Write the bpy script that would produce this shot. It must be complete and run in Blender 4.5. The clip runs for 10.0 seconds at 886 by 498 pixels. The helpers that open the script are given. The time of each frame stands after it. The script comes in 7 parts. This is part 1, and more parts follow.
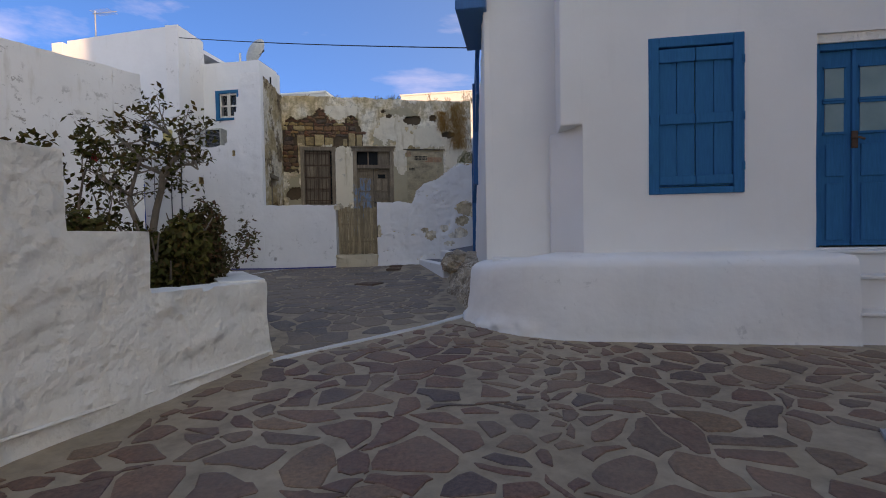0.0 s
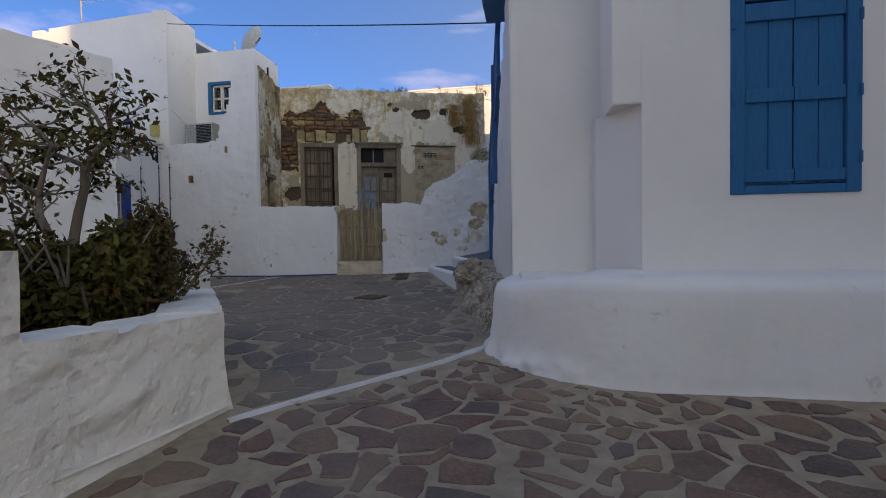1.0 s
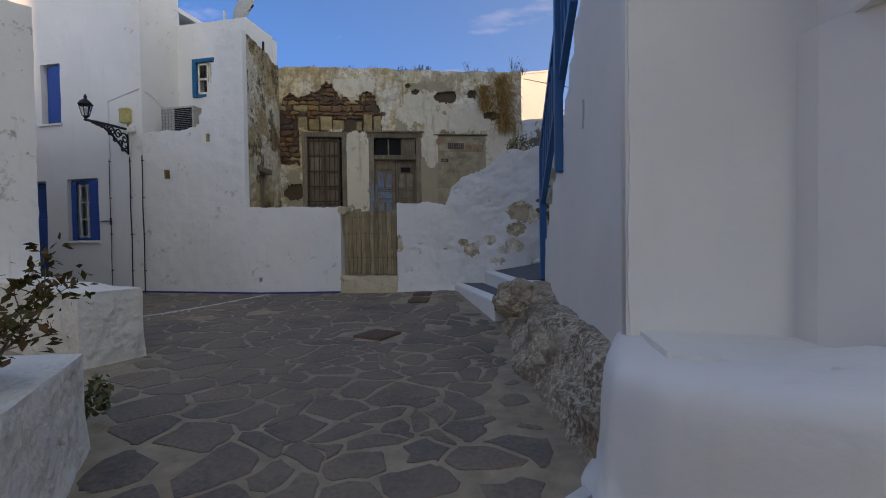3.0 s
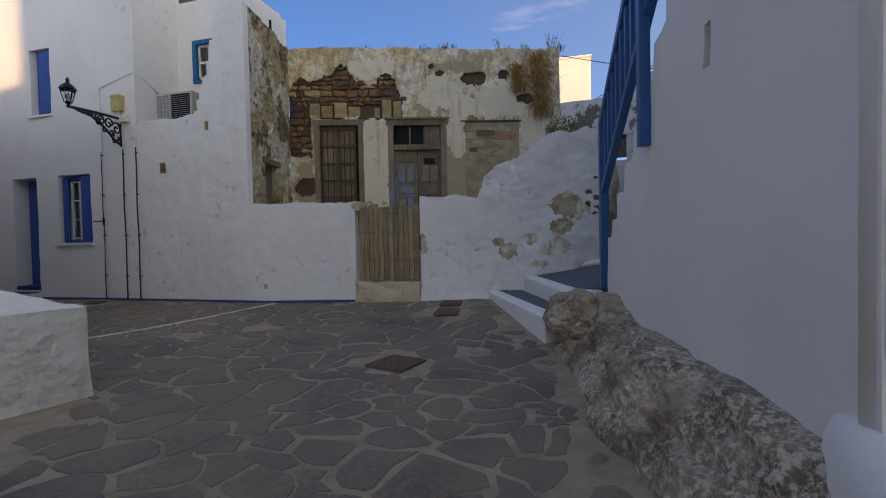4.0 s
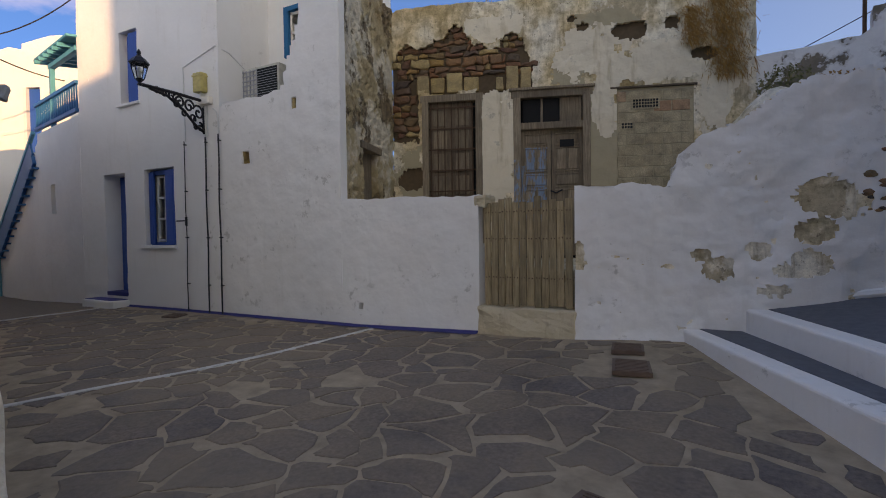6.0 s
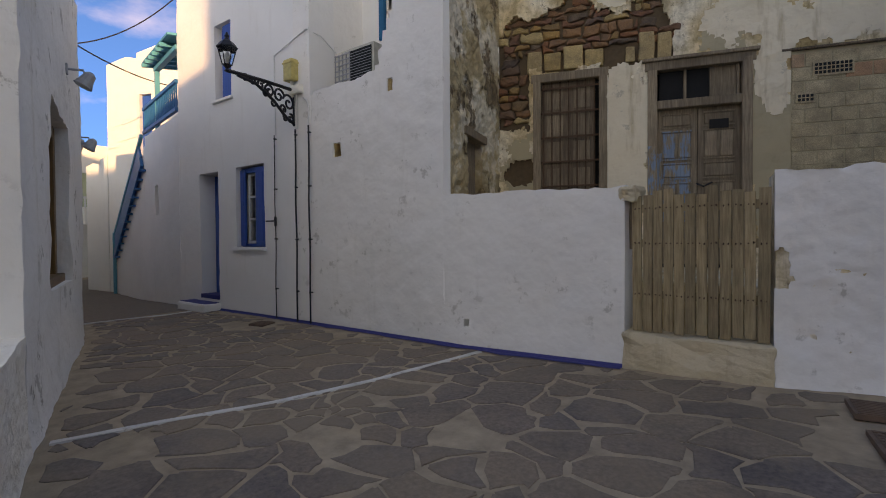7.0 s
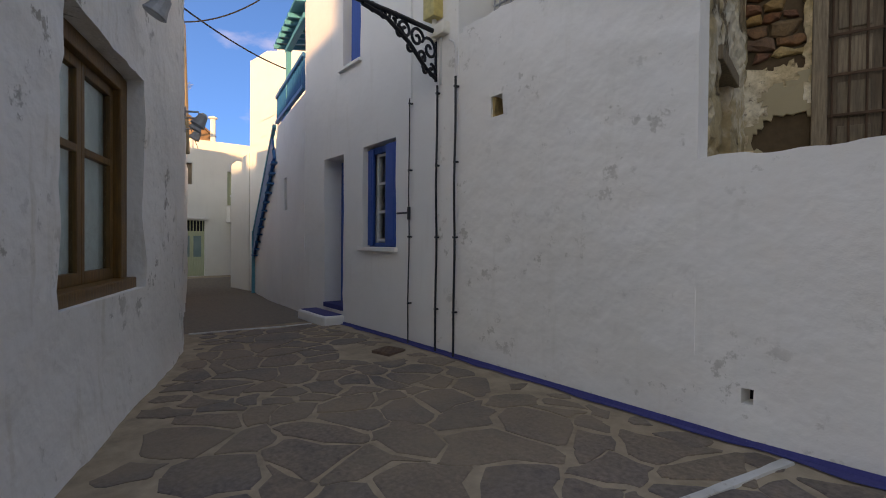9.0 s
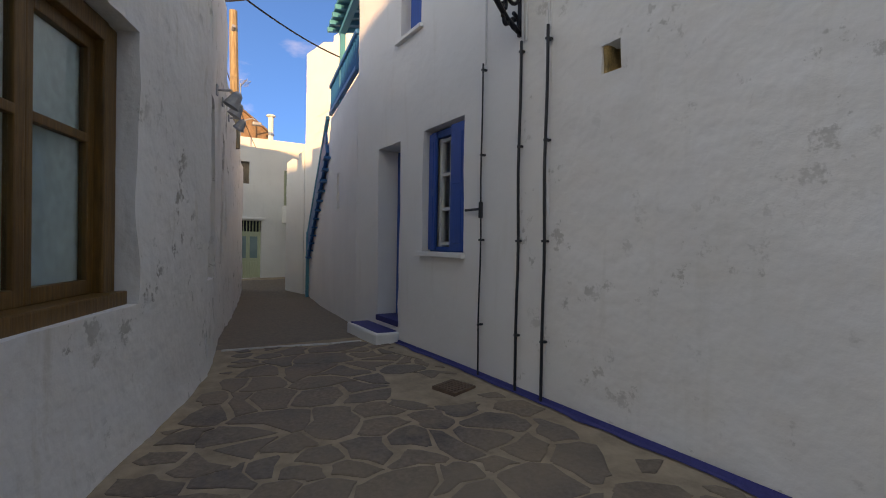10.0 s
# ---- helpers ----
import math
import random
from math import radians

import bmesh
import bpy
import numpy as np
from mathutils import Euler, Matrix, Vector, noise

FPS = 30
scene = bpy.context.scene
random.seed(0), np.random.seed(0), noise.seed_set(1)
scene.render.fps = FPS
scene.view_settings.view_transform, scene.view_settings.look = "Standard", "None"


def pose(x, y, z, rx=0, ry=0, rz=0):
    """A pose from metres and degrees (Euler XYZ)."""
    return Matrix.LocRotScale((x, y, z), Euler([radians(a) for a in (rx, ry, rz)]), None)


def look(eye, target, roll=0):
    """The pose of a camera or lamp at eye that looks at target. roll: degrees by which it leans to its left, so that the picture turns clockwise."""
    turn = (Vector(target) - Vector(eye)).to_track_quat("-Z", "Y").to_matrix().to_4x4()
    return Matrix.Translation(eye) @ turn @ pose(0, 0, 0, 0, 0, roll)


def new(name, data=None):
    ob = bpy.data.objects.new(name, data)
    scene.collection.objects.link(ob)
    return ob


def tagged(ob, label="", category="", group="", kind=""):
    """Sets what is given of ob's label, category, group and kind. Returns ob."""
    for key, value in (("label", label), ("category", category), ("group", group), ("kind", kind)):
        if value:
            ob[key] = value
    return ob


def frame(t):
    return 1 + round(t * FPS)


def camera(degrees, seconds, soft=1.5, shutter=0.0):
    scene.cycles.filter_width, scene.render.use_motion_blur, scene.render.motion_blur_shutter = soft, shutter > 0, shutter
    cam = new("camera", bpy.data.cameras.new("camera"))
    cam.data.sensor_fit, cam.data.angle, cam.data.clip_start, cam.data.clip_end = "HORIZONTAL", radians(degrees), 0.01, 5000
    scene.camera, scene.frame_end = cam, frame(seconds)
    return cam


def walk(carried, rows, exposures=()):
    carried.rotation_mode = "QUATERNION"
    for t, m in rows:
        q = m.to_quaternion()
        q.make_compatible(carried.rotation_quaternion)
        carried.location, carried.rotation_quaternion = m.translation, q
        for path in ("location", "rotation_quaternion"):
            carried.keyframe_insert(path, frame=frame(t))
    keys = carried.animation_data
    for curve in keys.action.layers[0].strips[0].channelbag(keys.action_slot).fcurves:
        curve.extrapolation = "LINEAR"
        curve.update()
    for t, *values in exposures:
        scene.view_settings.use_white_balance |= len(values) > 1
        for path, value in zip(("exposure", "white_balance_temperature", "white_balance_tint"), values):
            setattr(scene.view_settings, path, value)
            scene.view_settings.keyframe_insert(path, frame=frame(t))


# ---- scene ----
cam = camera(85.0, 10.0, soft=1.0)
PATH = [
    (0, (1.646, -0.305, 1.186), (1.322, 1.668, 1.131), -1.0),
    (0.5, (1.545, 0.371, 1.209), (1.216, 2.343, 1.156), -0.9),
    (1, (1.355, 1.021, 1.299), (0.995, 2.988, 1.246), -0.9),
    (1.5, (1.198, 1.598, 1.411), (0.836, 3.565, 1.359), -0.9),
    (2, (1.079, 2.28, 1.443), (0.689, 4.241, 1.391), -0.9),
    (2.5, (0.897, 2.891, 1.455), (0.484, 4.848, 1.406), -0.7),
    (4, (0.217, 4.984, 1.472), (-0.319, 6.91, 1.42), -1.2),
    (4.5, (-0.067, 5.537, 1.511), (-0.659, 7.447, 1.457), -1.1),
    (5, (-0.451, 6.158, 1.542), (-1.129, 8.039, 1.489), -1.0),
    (5.5, (-0.781, 6.677, 1.584), (-1.551, 8.522, 1.53), -0.9),
    (7, (-2.208, 8.089, 1.61), (-3.413, 9.685, 1.571), -0.4),
    (7.5, (-2.679, 8.466, 1.599), (-3.976, 9.989, 1.572), -0.1),
    (8, (-3.194, 8.875, 1.605), (-4.605, 10.292, 1.579), 0.2),
    (8.5, (-3.732, 9.203, 1.615), (-5.257, 10.498, 1.586), 0.3),
    (9, (-4.31, 9.508, 1.562), (-5.889, 10.736, 1.538), 0.5),
    (9.5, (-4.899, 9.823, 1.558), (-6.562, 10.935, 1.538), 0.9),
    (10, (-5.5, 10.133, 1.588), (-7.212, 11.166, 1.569), 1.0),
]
walk(cam, [(t, look(eye, target, roll)) for t, eye, target, roll in PATH], exposures=[(0, 1.25, 9500, 33), (2.5, 1.08, 9600, 30), (4.0, 1.15, 9900, 32), (5.5, 1.2, 10600, 34), (7.5, 1.25, 10900, 34), (10, 1.3, 10800, 30)])

# ---- world, sun, light ----
SUN_TO = Vector((0.85, -0.527, 0.0)).normalized()
SUN_ELEV = radians(6)
world = bpy.data.worlds.new("evening_sky")
scene.world = world
world.use_nodes = True
wn, wl = world.node_tree.nodes, world.node_tree.links
wn.clear()
w_out = wn.new("ShaderNodeOutputWorld")
w_bg = wn.new("ShaderNodeBackground")
w_sky = wn.new("ShaderNodeTexSky")
w_sky.sky_type = "NISHITA"
w_sky.sun_disc = False
w_sky.sun_elevation = SUN_ELEV + radians(2)
w_sky.sun_rotation = math.atan2(SUN_TO.x, SUN_TO.y)
w_sky.altitude = 0
w_sky.air_density, w_sky.dust_density, w_sky.ozone_density = 1.0, 0.8, 2.55
w_bg.inputs["Strength"].default_value = 0.85
w_tc = wn.new("ShaderNodeTexCoord")
w_map = wn.new("ShaderNodeMapping")
w_map.inputs["Rotation"].default_value = (0, 0, 0.5)
w_map.inputs["Scale"].default_value = (1.6, 3.2, 7.0)
w_noise = wn.new("ShaderNodeTexNoise")
w_noise.inputs["Scale"].default_value = 1.5
w_noise.inputs["Detail"].default_value = 6
w_noise.inputs["Roughness"].default_value = 0.55
w_ramp = wn.new("ShaderNodeValToRGB")
w_ramp.color_ramp.elements[0].position = 0.54
w_ramp.color_ramp.elements[1].position = 0.78
w_ramp.color_ramp.elements[1].color = (0.4, 0.4, 0.4, 1)
w_mix = wn.new("ShaderNodeMixRGB")
w_mix.inputs["Color2"].default_value = (0.75, 0.75, 0.82, 1)
w_lift = wn.new("ShaderNodeMapping")
w_lift.inputs["Location"].default_value = (0, 0, 0.42)
wl.new(w_tc.outputs["Generated"], w_lift.inputs["Vector"])
wl.new(w_lift.outputs["Vector"], w_sky.inputs["Vector"])
wl.new(w_tc.outputs["Generated"], w_map.inputs["Vector"])
wl.new(w_map.outputs["Vector"], w_noise.inputs["Vector"])
wl.new(w_noise.outputs["Fac"], w_ramp.inputs["Fac"])
wl.new(w_ramp.outputs["Color"], w_mix.inputs["Fac"])
# evening sky: deep blue opposite the low sun, bright and warm on its own side
w_dot = wn.new("ShaderNodeVectorMath")
w_dot.operation = "DOT_PRODUCT"
w_dot.inputs[1].default_value = (SUN_TO.x, SUN_TO.y, 0.0)
w_half = wn.new("ShaderNodeMapRange")
w_half.inputs["From Min"].default_value = -1.0
w_side = wn.new("ShaderNodeValToRGB")
w_side.color_ramp.interpolation = "EASE"
w_side.color_ramp.elements[0].color = (0.068, 0.205, 0.35, 1)
w_side.color_ramp.elements[1].color = (1.0, 0.82, 0.58, 1)
w_e = w_side.color_ramp.elements.new(0.5)
w_e.color = (0.30, 0.335, 0.37, 1)
w_tint = wn.new("ShaderNodeMixRGB")
w_tint.blend_type = "MULTIPLY"
w_tint.inputs["Fac"].default_value = 1.0
wl.new(w_tc.outputs["Generated"], w_dot.inputs[0])
wl.new(w_dot.outputs["Value"], w_half.inputs["Value"])
wl.new(w_half.outputs["Result"], w_side.inputs["Fac"])
wl.new(w_sky.outputs["Color"], w_tint.inputs["Color1"])
wl.new(w_side.outputs["Color"], w_tint.inputs["Color2"])
wl.new(w_tint.outputs["Color"], w_mix.inputs["Color1"])
wl.new(w_mix.outputs["Color"], w_bg.inputs["Color"])
wl.new(w_bg.outputs["Background"], w_out.inputs["Surface"])

sun_data = bpy.data.lights.new("sun", "SUN")
sun_data.energy = 2.4
sun_data.angle = radians(0.6)
sun_data.color = (1.0, 0.78, 0.5)
sun = new("sun", sun_data)
sun_dir = Vector((SUN_TO.x * math.cos(SUN_ELEV), SUN_TO.y * math.cos(SUN_ELEV), math.sin(SUN_ELEV)))
sun.rotation_euler = sun_dir.to_track_quat("Z", "Y").to_euler()
sun.location = (30, -20, 20)


# ---- materials ----
def material(name, rough=0.8, metal=0.0):
    m = bpy.data.materials.new(name)
    m.use_nodes = True
    nt = m.node_tree
    b = nt.nodes["Principled BSDF"]
    b.inputs["Roughness"].default_value = rough
    b.inputs["Metallic"].default_value = metal
    return m, nt, b


def noise_tex(nt, scale, detail=5, rough=0.55, coord="Object", stretch=None):
    if coord == "Position":
        tc = nt.nodes.new("ShaderNodeNewGeometry")
    else:
        tc = nt.nodes.new("ShaderNodeTexCoord")
    n = nt.nodes.new("ShaderNodeTexNoise")
    n.inputs["Scale"].default_value = scale
    n.inputs["Detail"].default_value = detail
    n.inputs["Roughness"].default_value = rough
    if stretch:
        mp = nt.nodes.new("ShaderNodeMapping")
        mp.inputs["Scale"].default_value = stretch
        nt.links.new(tc.outputs[coord], mp.inputs["Vector"])
        nt.links.new(mp.outputs["Vector"], n.inputs["Vector"])
    else:
        nt.links.new(tc.outputs[coord], n.inputs["Vector"])
    return n.outputs["Fac"]


def ramp(nt, fac, stops):
    r = nt.nodes.new("ShaderNodeValToRGB")
    while len(r.color_ramp.elements) < len(stops):
        r.color_ramp.elements.new(0.5)
    for e, (p, c) in zip(r.color_ramp.elements, stops):
        e.position = p
        e.color = (*c, 1) if len(c) == 3 else c
    nt.links.new(fac, r.inputs["Fac"])
    return r.outputs["Color"]


def mixed(nt, fac, a, b, mode="MIX"):
    m = nt.nodes.new("ShaderNodeMixRGB")
    m.blend_type = mode
    for sock, v in (("Fac", fac), ("Color1", a), ("Color2", b)):
        if isinstance(v, (int, float)):
            m.inputs[sock].default_value = v
        elif isinstance(v, tuple):
            m.inputs[sock].default_value = (*v, 1)
        else:
            nt.links.new(v, m.inputs[sock])
    return m.outputs["Color"]


def bumped(nt, bsdf, heights, base=None):
    """heights: list of (socket, strength, distance), chained."""
    normal = None
    for sock, strength, dist in heights:
        bp = nt.nodes.new("ShaderNodeBump")
        bp.inputs["Strength"].default_value = strength
        bp.inputs["Distance"].default_value = dist
        nt.links.new(sock, bp.inputs["Height"])
        if normal is not None:
            nt.links.new(normal, bp.inputs["Normal"])
        normal = bp.outputs["Normal"]
    nt.links.new(normal, bsdf.inputs["Normal"])


def plaster(name, white=(0.80, 0.79, 0.77), stain=(0.62, 0.59, 0.53), dirt=0.5, lumps=0.6, pits=0.0):
    m, nt, b = material(name, 0.88)
    big = noise_tex(nt, 0.9, 4)
    mid = noise_tex(nt, 5.0, 6, 0.6)
    fine = noise_tex(nt, 60.0, 4, 0.6)
    streak = noise_tex(nt, 2.2, 5, 0.6, stretch=(2.5, 2.5, 0.35))
    col = ramp(nt, big, [(0.35, tuple(0.94 * v for v in white)), (0.65, white)])
    col = mixed(nt, ramp(nt, streak, [(0.58, (0, 0, 0)), (0.8, (dirt, dirt, dirt))]), col, stain)
    col = mixed(nt, ramp(nt, mid, [(0.66, (0, 0, 0)), (0.74, (0.35 * dirt,) * 3)]), col, tuple(0.75 * v for v in stain))
    if pits:
        spot = noise_tex(nt, 4.2, 8, 0.72)
        gate_ = noise_tex(nt, 1.1, 3, 0.5)
        mask = mixed(nt, 1.0, ramp(nt, spot, [(0.62 - 0.055 * pits, (0, 0, 0)), (0.665 - 0.055 * pits, (pits,) * 3)]), ramp(nt, gate_, [(0.42, (0, 0, 0)), (0.6, (1, 1, 1))]), "MULTIPLY")
        col = mixed(nt, mask, col, (0.30, 0.27, 0.22))
    nt.links.new(col, b.inputs["Base Color"])
    deep = max(1.0, lumps)
    bumped(nt, b, [(noise_tex(nt, 2.6, 3), min(1.0, 0.55 * lumps), 0.05 * deep), (mid, min(1.0, 0.5 * lumps), 0.02 * deep), (fine, 0.22, 0.004)])
    return m


def painted(name, col, rough=0.45, worn=(0.45, 0.5, 0.55), wear=0.35, sheen=0.4):
    m, nt, b = material(name, rough)
    b.inputs["Specular IOR Level"].default_value = sheen
    grain = noise_tex(nt, 9, 5, 0.6, stretch=(6, 6, 0.5))
    chips = noise_tex(nt, 26, 5, 0.65)
    c = ramp(nt, grain, [(0.3, tuple(0.78 * v for v in col)), (0.7, col)])
    c = mixed(nt, ramp(nt, chips, [(0.68, (0, 0, 0)), (0.76, (wear,) * 3)]), c, worn)
    nt.links.new(c, b.inputs["Base Color"])
    bumped(nt, b, [(grain, 0.25, 0.004), (chips, 0.15, 0.002)])
    return m


def wood(name, dark, light, rough=0.8, scale=1.0, vary=0.5):
    m, nt, b = material(name, rough)
    grain = noise_tex(nt, 7 * scale, 7, 0.65, stretch=(7, 7, 0.45))
    blot = noise_tex(nt, 2.3, 4)
    info = nt.nodes.new("ShaderNodeObjectInfo")
    c = ramp(nt, grain, [(0.3, dark), (0.72, light)])
    c = mixed(nt, ramp(nt, blot, [(0.4, (0, 0, 0)), (0.75, (0.5, 0.5, 0.5))]), c, tuple(0.6 * v for v in dark))
    tone = ramp(nt, info.outputs["Random"], [(0.0, (1 - vary * 0.5,) * 3), (1.0, (1 + vary * 0.3,) * 3)])
    c = mixed(nt, 1.0, c, tone, "MULTIPLY")
    nt.links.new(c, b.inputs["Base Color"])
    bumped(nt, b, [(grain, 0.5, 0.006)])
    return m


def stone(name, tones, rough=0.85, scale=4.0, bump=0.6, lichen=None, gloss_var=True, dust=None):
    """tones: ramp over the object's random number; grain and blotches over it."""
    m, nt, b = material(name, rough)
    info = nt.nodes.new("ShaderNodeObjectInfo")
    geo = nt.nodes.new("ShaderNodeNewGeometry")
    add = nt.nodes.new("ShaderNodeMath")
    add.operation = "ADD"
    nt.links.new(info.outputs["Random"], add.inputs[0])
    nt.links.new(geo.outputs["Random Per Island"], add.inputs[1])
    fr = nt.nodes.new("ShaderNodeMath")
    fr.operation = "FRACT"
    nt.links.new(add.outputs[0], fr.inputs[0])
    n = len(tones)
    base = ramp(nt, fr.outputs[0], [((i + 0.5) / n, t) for i, t in enumerate(tones)])
    blot = noise_tex(nt, scale, 7, 0.65, "Position")
    fine = noise_tex(nt, scale * 14, 5, 0.65, "Position")
    shade = ramp(nt, blot, [(0.28, (0.55,) * 3), (0.5, (1.0,) * 3), (0.75, (1.35,) * 3)])
    c = mixed(nt, 1.0, base, shade, "MULTIPLY")
    c = mixed(nt, 1.0, c, ramp(nt, fine, [(0.32, (0.62,) * 3), (0.66, (1.2,) * 3)]), "MULTIPLY")
    if lichen:
        crust = ramp(nt, noise_tex(nt, scale * 2.6, 8, 0.78), [(0.47, (0, 0, 0)), (0.56, (0.85,) * 3)])
        zone = ramp(nt, noise_tex(nt, 1.5, 5, 0.6), [(0.40, (0.1,) * 3), (0.58, (1, 1, 1))])
        c = mixed(nt, ramp(nt, noise_tex(nt, 2.1, 6, 0.65), [(0.43, (0, 0, 0)), (0.56, (0.85,) * 3)]), c, (0.15, 0.095, 0.055))
        c = mixed(nt, mixed(nt, 1.0, crust, zone, "MULTIPLY"), c, lichen)
    if dust:
        film = noise_tex(nt, 0.8, 6, 0.62, "Position")
        c = mixed(nt, ramp(nt, film, [(0.40, (0, 0, 0)), (0.62, (dust[1],) * 3)]), c, dust[0])
        grime = noise_tex(nt, 5.5, 7, 0.7, "Position")
        c = mixed(nt, ramp(nt, grime, [(0.55, (0, 0, 0)), (0.68, (0.7 * dust[1],) * 3)]), c, dust[0])
    nt.links.new(c, b.inputs["Base Color"])
    if gloss_var:
        r = ramp(nt, blot, [(0.3, (rough - 0.2,) * 3), (0.7, (min(1, rough + 0.1),) * 3)])
        nt.links.new(r, b.inputs["Roughness"])
    bumped(nt, b, [(blot, bump, 0.03), (fine, 0.4, 0.005)])
    return m


def plain(name, col, rough=0.6, metal=0.0, bump=0.15):
    m, nt, b = material(name, rough, metal)
    n = noise_tex(nt, 14, 5)
    nt.links.new(ramp(nt, n, [(0.3, tuple(0.8 * v for v in col)), (0.7, tuple(min(1, 1.1 * v) for v in col))]), b.inputs["Base Color"])
    bumped(nt, b, [(noise_tex(nt, 70, 3), bump, 0.003)])
    return m


M_WHITE = plaster("whitewash", dirt=0.35)
M_ROUGHWHITE = plaster("rough_whitewash", white=(0.81, 0.785, 0.75), dirt=0.45, lumps=1.1, pits=0.48)
M_PITTED = plaster("pitted_whitewash", white=(0.81, 0.785, 0.74), stain=(0.56, 0.50, 0.40), dirt=0.8, lumps=1.3, pits=0.85)
M_CREAM = plaster("warm_whitewash", white=(0.86, 0.80, 0.70), stain=(0.60, 0.52, 0.40), dirt=0.5, lumps=2.6, pits=0.3)
M_SMOOTH = plaster("smooth_whitewash", white=(0.81, 0.77, 0.71), dirt=0.18, lumps=0.35)
M_PLINTH = plaster("worn_whitewash", white=(0.82, 0.78, 0.72), stain=(0.55, 0.47, 0.36), dirt=0.14, lumps=0.8, pits=0.3)
M_SILL = plaster("dirty_limewash", white=(0.60, 0.49, 0.34), stain=(0.36, 0.26, 0.15), dirt=1.0, lumps=2.0)
M_FAR = plaster("far_whitewash", white=(0.80, 0.77, 0.70), dirt=0.3)
M_AZURE = painted("azure_paint", (0.0, 0.15, 0.31), 0.75, worn=(0.0, 0.2, 0.32), wear=0.4, sheen=0.12)
M_BLUE = painted("cobalt_paint", (0.008, 0.085, 0.36), 0.45, wear=0.15)
M_RAIL = painted("rail_blue_paint", (0.0, 0.125, 0.31), 0.4, wear=0.1)
M_TEAL = painted("teal_paint", (0.05, 0.33, 0.42), 0.5, wear=0.25)
M_BASELINE = painted("ultramarine_line", (0.045, 0.05, 0.19), 0.8, worn=(0.3, 0.3, 0.35), wear=0.5)
def worn_line():
    m, nt, b = material("white_line_paint", 0.85)
    wear = noise_tex(nt, 7, 8, 0.72)
    c = ramp(nt, noise_tex(nt, 2.2, 4), [(0.35, (0.50, 0.48, 0.44)), (0.65, (0.66, 0.64, 0.60))])
    c = mixed(nt, ramp(nt, wear, [(0.57, (0, 0, 0)), (0.66, (0.7,) * 3)]), c, (0.27, 0.22, 0.17))
    nt.links.new(c, b.inputs["Base Color"])
    bumped(nt, b, [(wear, 0.4, 0.004)])
    return m


M_WHITELINE = worn_line()
M_OLDWOOD = wood("weathered_wood", (0.14, 0.10, 0.068), (0.38, 0.29, 0.20))
M_GATEWOOD = wood("gate_boards", (0.18, 0.125, 0.068), (0.47, 0.35, 0.205))
M_BROWNWOOD = wood("varnished_brown_wood", (0.105, 0.045, 0.008), (0.25, 0.12, 0.027), 0.45, vary=0.1)
M_DARKWOOD = wood("dark_old_wood", (0.09, 0.062, 0.042), (0.26, 0.185, 0.125))
M_IRON = plain("black_iron", (0.02, 0.02, 0.025), 0.45, 0.6)
M_RUST = plain("rusty_iron", (0.12, 0.065, 0.04), 0.8, 0.3, 0.5)
M_PIPE = plain("black_pipe", (0.015, 0.016, 0.022), 0.5)
M_DRAIN = plain("rusted_cover", (0.16, 0.098, 0.07), 0.8, 0.1, 0.5)
M_GREYTREAD = plain("grey_tread_paint", (0.10, 0.11, 0.125), 0.75, 0, 0.4)
M_TANBOX = plain("ochre_plastic", (0.55, 0.44, 0.16), 0.5)
M_AC = plain("beige_metal", (0.52, 0.50, 0.43), 0.5)
# near-black colour that stands in for unlit depth inside rooms, vents and holes
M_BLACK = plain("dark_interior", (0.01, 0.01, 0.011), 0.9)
M_GREYMETAL = plain("galvanised_grey", (0.36, 0.37, 0.38), 0.5, 0.3)
M_CABLE = plain("cable_black", (0.012, 0.012, 0.014), 0.6)
M_PALEGREEN = painted("pale_green_paint", (0.50, 0.55, 0.36), 0.6, wear=0.2)
M_CURTAIN = plain("pale_curtain", (0.74, 0.92, 0.87), 0.9)
M_WHITEWOOD = painted("white_joinery", (0.72, 0.72, 0.70), 0.55, wear=0.2)
M_GREYPANEL = plain("grey_panel", (0.40, 0.42, 0.42), 0.7)
M_TERRACOTTA = plain("terracotta", (0.42, 0.16, 0.08), 0.85)
M_ROOFTILE = stone("brown_roof", [(0.20, 0.12, 0.07), (0.30, 0.19, 0.11)])
M_EARTH = plain("brown_earth_mortar", (0.12, 0.078, 0.045), 0.95, 0, 0.8)
M_SOIL = plain("planter_soil", (0.07, 0.05, 0.035), 0.95, 0, 0.8)
M_PAVE = stone("blue_grey_flagstone", [(0.182, 0.131, 0.101), (0.207, 0.148, 0.107), (0.152, 0.118, 0.101), (0.210, 0.150, 0.105), (0.168, 0.124, 0.098), (0.153, 0.118, 0.100)], 0.8, 2.2, 0.4, dust=((0.255, 0.182, 0.118), 0.65))
M_PAVE_RED = stone("reddish_flagstone", [(0.165, 0.076, 0.052), (0.215, 0.108, 0.068), (0.105, 0.068, 0.058), (0.25, 0.135, 0.074), (0.155, 0.080, 0.060), (0.19, 0.086, 0.054)], 0.72, 2.6, 0.6, dust=((0.27, 0.185, 0.125), 0.42))
M_CEMENTFLOOR = plain("worn_cement_floor", (0.205, 0.155, 0.115), 0.85, 0, 0.5)
M_RUINSTONE = stone("rubble_stone", [(0.260, 0.105, 0.050), (0.150, 0.075, 0.050), (0.340, 0.165, 0.075), (0.085, 0.062, 0.056), (0.430, 0.245, 0.085), (0.210, 0.095, 0.060)], 0.9, 7.0, 0.9)
